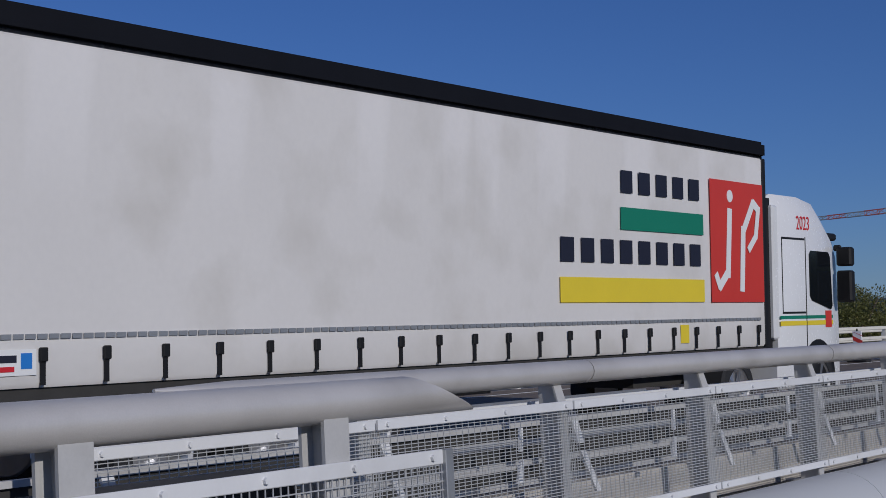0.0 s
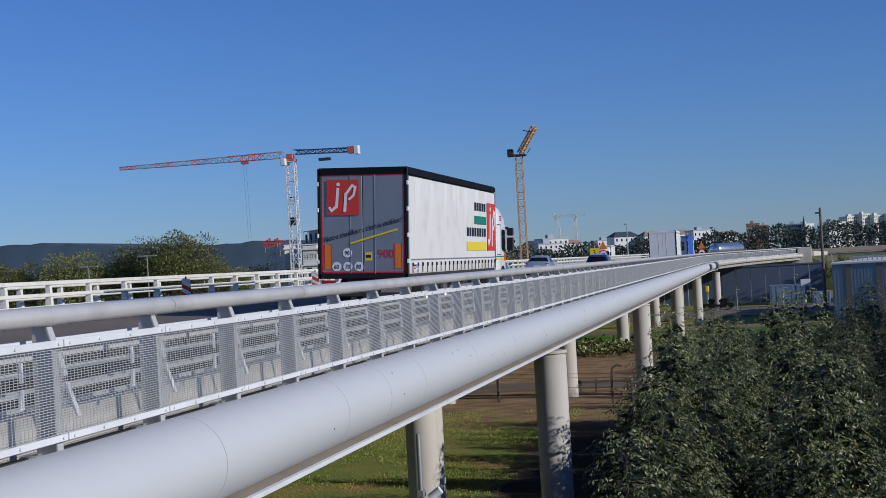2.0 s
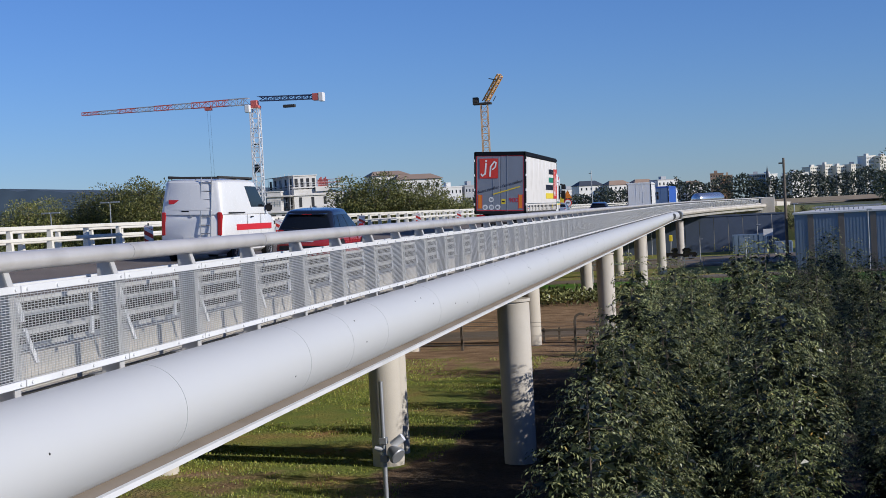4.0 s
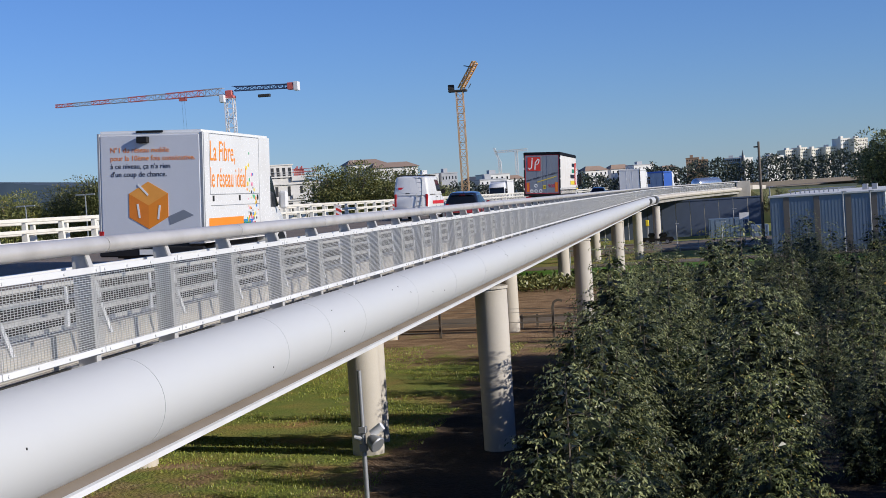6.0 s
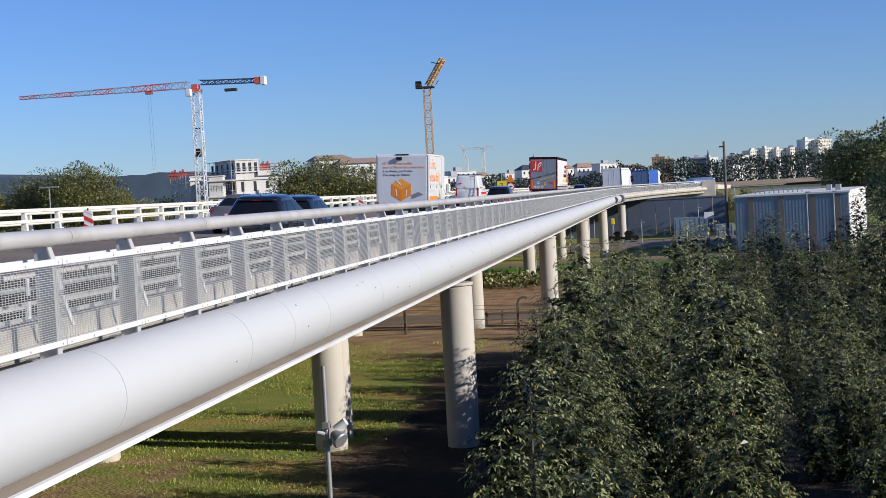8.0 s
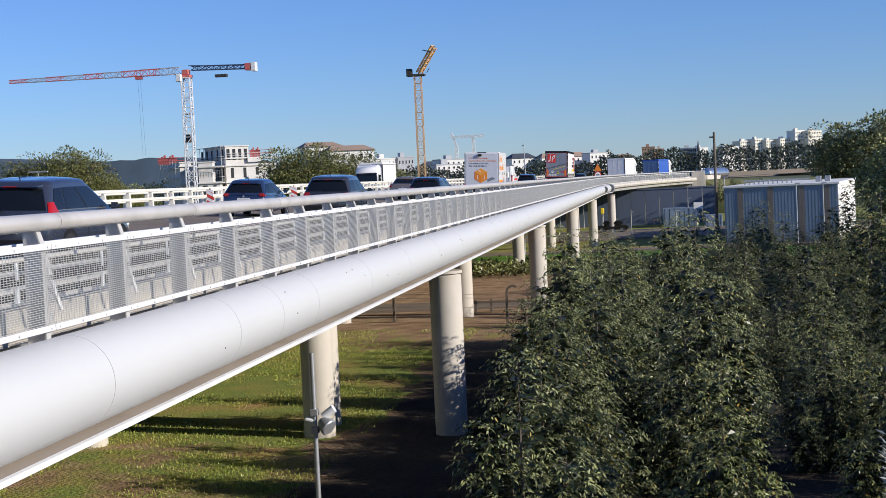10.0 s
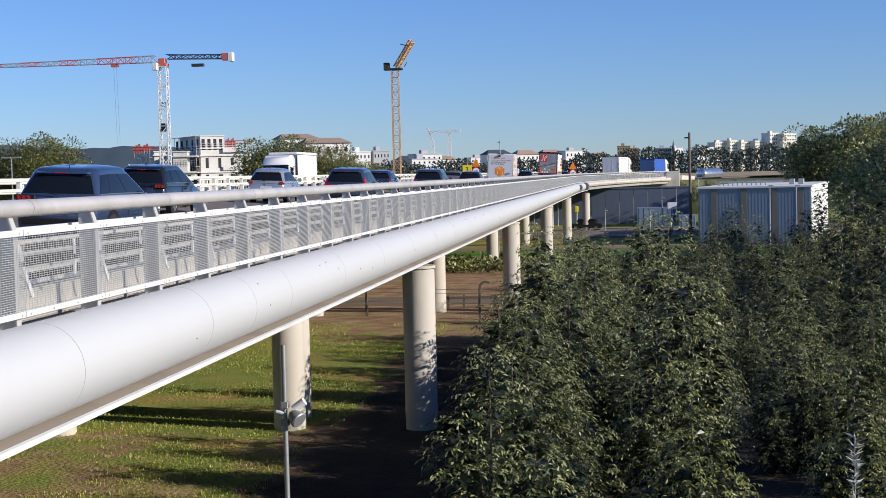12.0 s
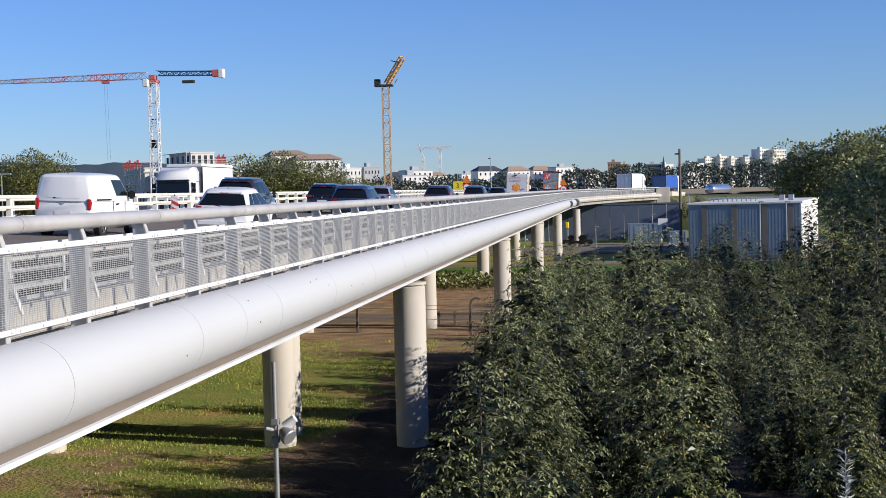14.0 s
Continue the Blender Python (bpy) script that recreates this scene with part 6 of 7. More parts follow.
def site_block(label, x, y, turn, w, d, storeys, top, wall):
    """A concrete shell: storeys with dark slabs for open window holes on the lit and the shaded side, slabs that jut
    out, a set-back top and scaffolding.
    """
    t = thing("building", label, "building", "building site", m=pose(x, y, 0, 0, 0, turn))
    part("wall", boxes((0, w, 0, d, GROUND_Z, storeys[-1][0])), wall, t)
    tw, z0, z1 = top
    part("upper_storey", boxes((0.02, tw, 0.02, d * 0.8, storeys[-1][0], z1)), wall, t)
    part("roof", boxes((-0.15, tw + 0.15, -0.15, d * 0.8 + 0.15, z1 + 0.002, z1 + 0.2)), wall, t)
    for lo, hi in storeys:
        part("slab", boxes((-0.25, w + 0.6, -0.35, d + 0.2, hi - 0.12, hi + 0.12)), wall, t)
    n = max(2, int(w / 2.0))
    # no rooms behind the openings: their shade is this dark colour
    deep = material("painted dark of open rooms", (0.03, 0.032, 0.036), 0.9, 0, 0.3, 1, 8)
    rng = random.Random(int(w * 10))
    for lo, hi in storeys[:-1] + ((z0, z1),) * (z1 - z0 > 1.5):
        high = lo >= z0 - 0.1
        for c in range(n):
            u = (tw if high else w) * (c + 0.5) / n
            part("window", boxes((u - 0.28, u + 0.28 + 0.3 * (rng.random() < 0.25), -0.05, 0.1, lo + 0.5, lo + (hi - lo) * 0.85)), deep, t)
        for c in range(5):
            v = d * (c + 0.5) / 5
            part("window", boxes((-0.05, 0.1, v - 0.5, v + 0.5, lo + 0.5, lo + (hi - lo) * 0.85)), deep, t)
        part("balcony_rail", boxes((w * 0.42, w * 0.7, -0.62, -0.58, lo + 0.1, lo + 0.9), (w * 0.42, w * 0.7, -0.62, 0.0, lo - 0.02, lo + 0.1)), wall, t)
    for c in range(7):
        v = d * c / 6
        part("scaffold_post", boxes((-0.85, -0.79, v - 0.03, v + 0.03, GROUND_Z, z1 + 0.6)), GALV, t)
    for z in [0.5 + 1.9 * k for k in range(int(z1 / 1.9) + 1)]:
        part("scaffold_board", boxes((-0.95, -0.30, 0, d, z, z + 0.07)), GALV, t)
    for c in range(9):
        u = w * c / 8
        part("guard_post", boxes((u - 0.02, u + 0.02, -0.33, -0.29, storeys[-1][0] + 1.1, storeys[-1][0] + 2.1)), GALV, t)
    part("guard_line", boxes((0, w, -0.33, -0.30, storeys[-1][0] + 2.0, storeys[-1][0] + 2.05), (0, w, -0.33, -0.30, storeys[-1][0] + 1.55, storeys[-1][0] + 1.6)), GALV, t)
    return t


def cranes():
    a = thing("tower_crane", "white and red flat-top tower crane over the building site", "crane", m=pose(-78.4, 240, 0))
    bm = empty_bm()
    lattice(bm, (0, 0, GROUND_Z), (0, 0, 21.3), 1.45, 1.6, 0.085)
    part("mast", bm, CRANE_WHITE, a)
    bm = empty_bm()
    for k in range(9):
        bm = empty_bm()
        lattice(bm, (-1 - 3.45 * k, 0, 22.62 - 0.03 * k), (-1 - 3.45 * (k + 1), 0, 22.59 - 0.03 * k), 1.12 - 0.075 * k, 1.15, 0.055)
        part("jib", bm, CRANE_RED if k in (1, 2, 4, 6, 8) else CRANE_WHITE_SHADE, a)
    bm = boxes((-0.95, 0.95, -0.8, 0.8, 21.3, 21.8), (-0.6, 0.6, -0.6, 0.6, 21.8, 22.7), bevel=0.1)
    part("slewing_unit", bm, CRANE_RED, a)
    part("cabin", boxes((-1.35, -0.45, -1.7, -0.8, 20.6, 21.9), bevel=0.1), CRANE_WHITE, a)
    part("ladder_cage", boxes((-0.5, 0.3, -0.5, 0.3, 10.2, 11.6), (-0.4, 0.4, -0.4, 0.4, 15.0, 15.2), bevel=0.05), DARK_STEEL, a)
    bm = empty_bm()
    lattice(bm, (1, 0, 22.9), (12.4, 0, 22.6), 0.7, 1.2, 0.08)
    part("counter_jib", bm, CRANE_BLUE, a)
    part("counterweight", boxes((10.6, 11.6, -0.7, 0.7, 22.0, 23.2), bevel=0.05), CRANE_RED, a)
    part("counterweight", boxes((11.7, 12.5, -0.75, 0.75, 21.8, 23.3), bevel=0.05), CRANE_WHITE, a)
    part("motor_box", boxes((5.2, 7.3, -0.4, 0.4, 21.1, 21.6), bevel=0.05), DARK_STEEL, a)
    bm = empty_bm()
    for x in (-8.2, -8.7):
        rod(bm, (x, 0, 21.8), (x + 0.2, 0, 8.4), 0.014, n=4)
    part("hoist_rope", bm, DARK_STEEL, a)
    part("trolley", boxes((-9.0, -7.9, -0.5, 0.5, 21.5, 21.95)), CRANE_RED, a)
    bm = empty_bm()
    bar(bm, (0.5, 0, 23.4), (10, 0, 22.9), 0.1, 0.1)
    part("tie_bar", bm, CRANE_BLUE, a)
    b = thing("luffing_crane", "tan luffing tower crane with a raised yellow boom", "crane", m=pose(-54.0, 340, 0))
    bm = empty_bm()
    lattice(bm, (0, 0, GROUND_Z), (0, 0, 26.8), 1.6, 1.7, 0.085)
    part("mast", bm, CRANE_TAN, b)
    bm = empty_bm()
    lattice(bm, (0.3, 0, 27.4), (4.6, -3, 33.2), 1.0, 1.1, 0.10)
    part("boom", bm, CRANE_YELLOW, b)
    part("machine_deck", boxes((-2.6, 1.8, -1.0, 1.0, 26.8, 27.3), (-2.6, -1.3, -0.9, 0.9, 27.3, 28.6), bevel=0.1), DARK_STEEL, b)
    bm = empty_bm()
    bar(bm, (3.6, -2.6, 32.2), (1.8, -2.6, 32.7), 0.25, 0.2)
    bar(bm, (2.2, 0, 27.5), (2.9, 0, 28.6), 0.15, 0.15)
    part("fly_boom", bm, DARK_STEEL, b)
    for x, y, top, left, lab in ((-109.5, 900, 29.0, 14.0, "small far tower crane"), (-120.2, 900, 23.0, 0.0, "small far luffing crane")):
        c = thing("tower_crane", "pale " + lab + " on the skyline", "crane", m=pose(x, y, 0))
        bm = empty_bm()
        lattice(bm, (0, 0, GROUND_Z), (0, 0, top), 1.6, 2.5, 0.18)
        part("mast", bm, CRANE_WHITE, c)
        bm = empty_bm()
        if left:
            lattice(bm, (-left, 0, top), (7, 0, top + 0.3), 1.2, 2.5, 0.16)
        else:
            lattice(bm, (0, 0, top), (-3.0, 0, top + 8.5), 1.0, 2.0, 0.16)
        part("jib", bm, CRANE_WHITE, c)


def far_side():
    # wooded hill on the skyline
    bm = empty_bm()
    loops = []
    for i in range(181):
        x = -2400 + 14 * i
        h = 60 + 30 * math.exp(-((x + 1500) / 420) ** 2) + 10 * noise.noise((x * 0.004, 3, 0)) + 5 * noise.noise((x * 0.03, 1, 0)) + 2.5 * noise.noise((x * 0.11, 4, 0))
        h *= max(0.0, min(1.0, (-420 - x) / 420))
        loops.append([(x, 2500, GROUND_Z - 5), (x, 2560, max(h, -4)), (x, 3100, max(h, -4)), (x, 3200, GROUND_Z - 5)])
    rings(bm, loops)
    tagged(part("hill", bm, HILL, smooth=True), "wooded hill on the skyline, tinted blue for haze", "hill", kind="structure")
    SHELL = material("raw pale concrete shell", (0.62, 0.60, 0.57), 0.85, 0, 0.10, 0.3, 4, stain=(0.42, 0.40, 0.38), stain_scale=0.4, stain_amount=0.5)
    site_block("unfinished pale apartment block with dark openings and scaffolding", -79.1, 263, 35, 9.9, 16, ((0.3, 3.2), (3.5, 6.3), (6.6, 7.7)), (4.6, 6.9, 9.9), SHELL)
    site_block("low grey concrete shell with open bays", -87.8, 262, 30, 2.2, 15, ((0.3, 3.2), (3.5, 6.6)), (2.2, 6.6, 7.2), SHELL)
    site_block("white unfinished low block beside the crane", -82.9, 258, 12, 3.9, 8, ((0.3, 3.2), (3.4, 6.2)), (2.6, 6.2, 7.0), SHELL)
    BEIGE = material("beige render", (0.58, 0.47, 0.34), 0.85, 0, 0.08, 0.2, 4)
    house("beige apartment block with rows of windows", -166.0, 252, 13.5, 12, 3.0, 10.6, BEIGE, 8, 3, SAND, gap=(0.28, 0.2, 0.75))
    house("pale apartment block with narrow balconies", -153.4, 250, 9.0, 12, 2.5, 9.9, RENDER_WHITE, 6, 4, SAND, balconies=3, gap=(0.28, 0.2, 0.75))
    house("dark grey low block with wide openings", -168.5, 238, 13.0, 8, 3.2, 7.0, RENDER_GREY, 4, 1, SLATE, gap=(0.34, 0.1, 0.6))
    for x, z, w, yy in ((-94.0, 7.6, 3.7, 268.0), (-75.6, 8.25, 2.1, 267.4)):
        t = thing("formwork", "orange red safety formwork on the unfinished roof", "formwork", "building site")
        for k in range(7):
            part("panel", boxes((x + w * k / 7, x + w * (k + 0.78) / 7, yy, yy + 0.2, z - 0.4, z + 0.9 + 0.5 * (k % 3) / 2)), CRANE_RED, t)
        part("beam", boxes((x - 0.3, x + w + 2.5, yy - 0.1, yy, z + 0.2, z + 0.35), (x - 0.3, x + w + 2.5, yy - 0.1, yy, z + 0.8, z + 0.9)), CRANE_RED, t)
    house("white apartment house with terracotta roof behind the tree", -62.4, 300, 9.6, 10, 1.0, 9.0, RENDER_WHITE, 5, 3, TILE_ROOF, 1.2, turn=24)
    house("white apartment house with a tiled roof", -70.0, 306, 8.0, 10, 1.0, 10.3, RENDER_WHITE, 5, 4, TILE_ROOF, 1.1, turn=24)
    for x, y, w, z, r, wall, rf in ((-77.5, 420, 6, 9.0, 0, RENDER_WHITE, RENDER_WHITE), (-72.0, 424, 5, 9.2, 0, RENDER_GREY, RENDER_GREY), (-64, 470, 9, 8.6, 0, RENDER_WHITE, RENDER_GREY), (-60, 430, 8, 6.5, 0, RENDER_WHITE, RENDER_GREY), (-88, 600, 12, 8.6, 2.2, RENDER_WHITE, SLATE), (-76, 610, 10, 8.4, 2.0, RENDER_WHITE, TILE_ROOF), (-62, 620, 9, 8.8, 0, RENDER_WHITE, RENDER_GREY),
                                    (-52, 600, 11, 9.8, 2.6, RENDER_WHITE, SLATE), (-40, 600, 10, 9.5, 2.4, RENDER_WHITE, TILE_ROOF), (-30, 610, 10, 9.6, 2.4, RENDER_WHITE, TILE_ROOF), (-20.5, 600, 9, 10.4, 0, RENDER_WHITE, RENDER_GREY), (-10, 640, 8, 8.5, 2, RENDER_WHITE, TILE_ROOF)):
        house("white far house below the skyline", x, y, w, 8, 1.5, z - 0.1, wall, 5, 3, rf, r * 0.8, turn=28)
    house("brown brick tower block on the skyline", -0.7, 700, 6.2, 10, 1, 13.4, BRICK_FAR, 5, 6, BRICK_FAR)
    house("low tan annex beside the brick tower", 4.5, 702, 4.2, 10, 1, 12.3, BRICK_FAR, 3, 5, SAND)
    SITE_GLASS = material("blue glazed front", (0.18, 0.26, 0.38), 0.4, 0, 0.1, 0.2, 3)
    house("long glazed blue grey block on the skyline", 20.6, 800, 9.2, 10, 2, 13.6, SITE_GLASS, 8, 5, RENDER_GREY, gap=(0.38, 0.1, 0.8))
    house("white wing beside the glazed block on the skyline", 28.6, 800, 6.6, 10, 2, 13.2, RENDER_WHITE, 4, 4, RENDER_WHITE, turn=30)
    house("white flat-roofed block on the skyline", 43.5, 800, 10.3, 10, 2, 13.2, RENDER_WHITE, 7, 4, RENDER_WHITE, turn=30)
    CREAM = material("cream render", (0.72, 0.68, 0.60), 0.8, 0, 0.06, 0.15, 3)
    for x, w, z in ((58.5, 9.0, 17.6), (65.8, 5.4, 18.6), (73.3, 7.2, 17.4), (81.8, 7.6, 17.9), (90.5, 7.0, 22.4), (99.6, 10.4, 21.8)):
        house("tall white apartment tower on the skyline", x, 900, w, 8, 3, z, CREAM if x != 90.5 else RENDER_WHITE, max(4, int(w / 1.3)), 8, CREAM, turn=34, group="apartment towers", gap=(0.22, 0.34, 0.70))
    # church spire and chimneys
    sp = thing("spire", "thin dark church spire on the skyline", "spire", m=pose(25.5, 780, 0))
    bm = empty_bm()
    rod(bm, (0, 0, GROUND_Z), (0, 0, 12.5), 0.9, n=6)
    rod(bm, (0, 0, 12.5), (0, 0, 17.5), 0.9, 0.05, n=6)
    part("shaft", bm, SLATE, sp)
    # the far abutment and bank
    p = beside(END, 0.3, 0)
    bm = boxes((p.x - 0.9, p.x + 1.3, p.y - 0.3, p.y + 2.2, GROUND_Z - 0.3, 1.35), bevel=0.05)
    tagged(part("abutment", bm, CONCRETE), "pale concrete pylon at the ramp's end", "abutment", kind="structure")
    # darker concrete used here so the colour carries the ramp's shade
    bm = boxes((p.x - 12.5, p.x - 1.0, p.y - 0.5, p.y + 1.2, GROUND_Z - 0.3, -0.75), bevel=0.05)
    tagged(part("abutment", bm, CONCRETE_GREY), "concrete abutment wall, greyed to carry the shade under the ramp", "abutment", kind="structure")
    bm = empty_bm()
    rings(bm, [[(x + dx, p.y + 2.2, z) for x, z in ((p.x + 1.4, -3.4), (p.x + 1.4, 0.6))] + [(x, p.y + 8 , z) for x, z in ((p.x + 4.2, 0.4), (p.x + 3.4, -3.2))] for dx in (0, 0.35)])
    tagged(part("wing_wall", bm, CONCRETE), "pale concrete wing wall beside the bank", "wall", kind="structure")
    bm = empty_bm()
    hull(bm, [(-60, p.y + 1.3, GROUND_Z - 0.2), (p.x + 8.5, p.y + 1.3, GROUND_Z - 0.2), (70, p.y + 30, GROUND_Z - 0.2), (70, 420, GROUND_Z - 0.2), (-60, 420, GROUND_Z - 0.2)],
         [(-60, p.y + 1.3, -0.12), (p.x + 1.2, p.y + 1.4, -0.12), (60, p.y + 46, -1.6), (60, 420, -1.0), (-60, 420, -0.12)])
    tagged(part("bank", bm, GREEN_BANK), "grassy embankment carrying the far road", "embankment", kind="structure")
    bm = empty_bm()
    rings(bm, [[beside(s, -0.6, -0.02), beside(s, -9.5, -0.02)] for s in [END + 6 * i for i in range(14)]], closed=False)
    tagged(part("road", bm, ASPHALT), "ramp road running on along the bank", "road", kind="structure")
    bm = boxes((9, 45, 310, 310.4, -2.0, 0.8), bevel=0.03)
    tagged(part("retaining_wall", bm, SAND), "low sandy retaining wall on the far bank", "wall", kind="structure")
    # tanker waiting on the far road
    global TANKER
    TANKER = tk = thing("tanker", "shiny steel tank trailer on the far road", "lorry")
    bm = empty_bm()
    rings(bm, [[(1.15 * k * math.cos(q), y, 2.1 + 1.05 * k * math.sin(q)) for q in [2 * math.pi * i / 20 for i in range(20)]] for y, k in ((0, 0.3), (0.25, 0.85), (0.6, 1.0), (8.4, 1.0), (8.8, 0.85), (9.0, 0.3))])
    part("tank", bm, material("polished steel", (0.7, 0.7, 0.7), 0.25, 0.9, 0.05, 2, 20), tk, smooth=True)
    part("frame", boxes((-1, 1, 0.5, 9, 0.8, 1.2)), DARK_STEEL, tk)
    for y in (1.5, 2.8, 7.6):
        for s in (-1, 1):
            wheel(tk, s * 1.05, y, LORRY_WHEEL, 0.5)
    # industrial shed behind the thicket
    sh = thing("shed", "blue grey clad industrial shed with a white roof", "shed")
    sh.matrix_basis = pose(17.4, 140, 0, 0, 0, -10.6)
    part("wall", boxes((-10.6, 0, 0, 30, GROUND_Z, -0.42)), SHED_BLUE, sh)
    rib = mould(boxes((-0.035, 0.035, -0.012, 0.02, GROUND_Z, -0.44)), SHED_BLUE)
    for i in range(34):
        share("cladding_rib", rib, sh, Matrix.Translation((-10.6 + 10.6 * (i + 0.5) / 34, 0, 0)))
    PANEL = material("brown grey panel", (0.17, 0.15, 0.13), 0.6, 0, 0.1, 0.8, 10)
    for x in (-9.1, -6.25, -3.35, -1.0):
        part("dark_panel", boxes((x - 0.27, x + 0.27, -0.05, 0.02, GROUND_Z, -0.46)), PANEL, sh)
    part("side_wall", boxes((0.002, 0.06, 0.06, 30, GROUND_Z, -0.43)), RENDER_WHITE, sh)
    part("roof", boxes((-10.75, 0.2, -0.15, 30.2, -0.42, -0.22), bevel=0.03), RENDER_WHITE, sh)
    for i in range(11):
        part("roof_vent", boxes((-9.4 + 0.46 * i, -9.3 + 0.46 * i, 6, 6.1, -0.22, 0.10), (-9.5 + 0.46 * i, -9.2 + 0.46 * i, 5.9, 6.2, 0.10, 0.17), bevel=0.01), GALV, sh)
    part("roof_pipe", boxes((-9.8, -3.2, 7.5, 7.6, 0.05, 0.13), (-9.8, -3.2, 9.5, 9.6, 0.12, 0.2), bevel=0.01), GALV, sh)
    for x in (-2.6, -1.7):
        part("roof_unit", boxes((x, x + 0.55, 8, 8.8, -0.22, 0.35), bevel=0.04), GALV, sh)
    # yard wall, cabins and containers under the far span
    wl = thing("yard_wall", "dark blue grey yard wall, raised to stand in for the far span's shade", "wall", kind="structure")
    # panels taller than the wall: the upper part stands in for deck shade
    panel = mould(boxes((0.03, 1.93, 0, 0.12, GROUND_Z - 0.1, -0.95), (0.0, 1.96, -0.10, 0.0, -0.95, -0.75)), material("dark blue wall", (0.085, 0.11, 0.165), 0.6, 0, 0.15, 0.8, 12))
    for i in range(28):
        share("panel", panel, wl, Matrix.Translation((-46 + 1.96 * i, 202, 0)))
    SITE_BLUE = material("grey blue container", (0.16, 0.22, 0.30), 0.55, 0.1, 0.12, 0.6, 10)
    for x, y, w, z in ((3.6, 190, 4.4, 2.5), (7.6, 184, 2.2, 1.6)):
        c = thing("container", "grey blue site container standing in the yard", "container", "site cabins", m=pose(x, y, GROUND_Z))
        part("box_body", boxes((-w / 2, w / 2, 0, 2.4, 0, z), bevel=0.04), SITE_BLUE, c)
        part("door", boxes((-w * 0.3, -w * 0.05, -0.04, 0.0, 0.1, z * 0.85)), SHED_BLUE, c)
        for k in range(7):
            part("rib", boxes((-w / 2 + w * (k + 0.4) / 7, -w / 2 + w * (k + 0.6) / 7, -0.03, 0.0, 0.1, z - 0.1)), SITE_BLUE, c)
    yr = thing("yard_railing", "thin grey steel railing along the yard road", "railing", kind="structure")
    post = mould(boxes((-0.03, 0.03, -0.03, 0.03, GROUND_Z, GROUND_Z + 1.15)), GALV)
    for i in range(24):
        share("post", post, yr, Matrix.Translation((-40 + 2.0 * i, 157.5, 0)))
    for z in (0.45, 0.8, 1.12):
        part("rail", boxes((-40, 6, 157.47, 157.53, GROUND_Z + z - 0.03, GROUND_Z + z + 0.03)), GALV, yr)
    bd = thing("site_board", "white blank board on a post in the yard", "sign", m=pose(5.4, 172, GROUND_Z))
    part("post", boxes((-0.05, 0.05, -0.05, 0.05, 0, 3.2)), GALV, bd)
    part("board", boxes((-0.55, 0.55, -0.09, -0.05, 2.7, 3.5), bevel=0.01), WHITE_FILM, bd)
    pc = thing("parked_car", "dark car parked in the yard", "car", m=pose(-2.8, 178, GROUND_Z + 0.14, 0, 0, 80))
    part("body", boxes((-0.85, 0.85, 0, 4.2, 0.3, 0.85), (-0.75, 0.75, 0.8, 3.2, 0.85, 1.4), bevel=0.14, seg=2), BLACKC, pc)
    for s in (-1, 1):
        for y in (0.8, 3.3):
            wheel(pc, s * 0.78, y, CAR_WHEEL, 0.32)
    # poles
    for x, y, top, r, lab in ((6.55, 150, 5.3, 0.17, "tall brown wooden pole"), (7.5, 152, 0.55, 0.08, "thin grey lamp pole"), (13.2, 136, -0.2, 0.07, "thin grey lamp pole"), (15.6, 136, -0.25, 0.07, "thin grey lamp pole"), (-25.9, 300, 8.7, 0.12, "slim dark mast"), (3.9, 160, -1.6, 0.07, "thin grey lamp pole"), (2.1, 130, -2.1, 0.07, "thin grey lamp pole"), (-2.4, 165, -3.0, 0.06, "thin grey lamp pole"), (-5.0, 188, -2.6, 0.06, "thin grey lamp pole"), (-9.2, 196, -2.4, 0.06, "thin grey lamp pole"), (-12.6, 199, -2.2, 0.06, "thin grey lamp pole")):
        t = thing("pole", lab + " beyond the thicket", "pole", "poles", m=pose(x, y, GROUND_Z))
        bm = empty_bm()
        rod(bm, (0, 0, 0), (0, 0, top - GROUND_Z), r, r * 0.7, 10)
        part("shaft", bm, BARK if "brown" in lab else GALV, t)
        if "lamp" in lab:
            part("lamp_head", boxes((-0.1, 0.35, -0.1, 0.1, top - GROUND_Z, top - GROUND_Z + 0.1), bevel=0.02), GALV, t)
        else:
            part("cross_arm", boxes((-0.5, 0.1, -0.05, 0.05, top - GROUND_Z - 0.6, top - GROUND_Z - 0.45)), DARK_STEEL, t)
    sgn = thing("utility_post", "yellow utility post in the yard", "post", m=pose(-6.3, 185, GROUND_Z))
    part("shaft", boxes((-0.12, 0.12, -0.12, 0.12, 0, 2.2), bevel=0.03), GALV, sgn)
    part("head", boxes((-0.22, 0.22, -0.2, 0.2, 2.2, 3.0), bevel=0.06), SIGN_YELLOW, sgn)
    for x, y, z in ((-98.0, 200, 4.5), (-88.5, 200, 5.6)):
        t = thing("street_lamp", "twin-headed grey street lamp before the trees", "street lamp", "street lamps", m=pose(x, y, GROUND_Z))
        bm = empty_bm()
        rod(bm, (0, 0, 0), (0, 0, z - GROUND_Z), 0.12, 0.08, 8)
        part("shaft", bm, GALV, t)
        for s in (-1, 1):
            part("lamp_head", boxes((s * 0.1, s * 1.5, -0.15, 0.15, z - GROUND_Z - 0.1, z - GROUND_Z + 0.12), bevel=0.04), GALV, t)


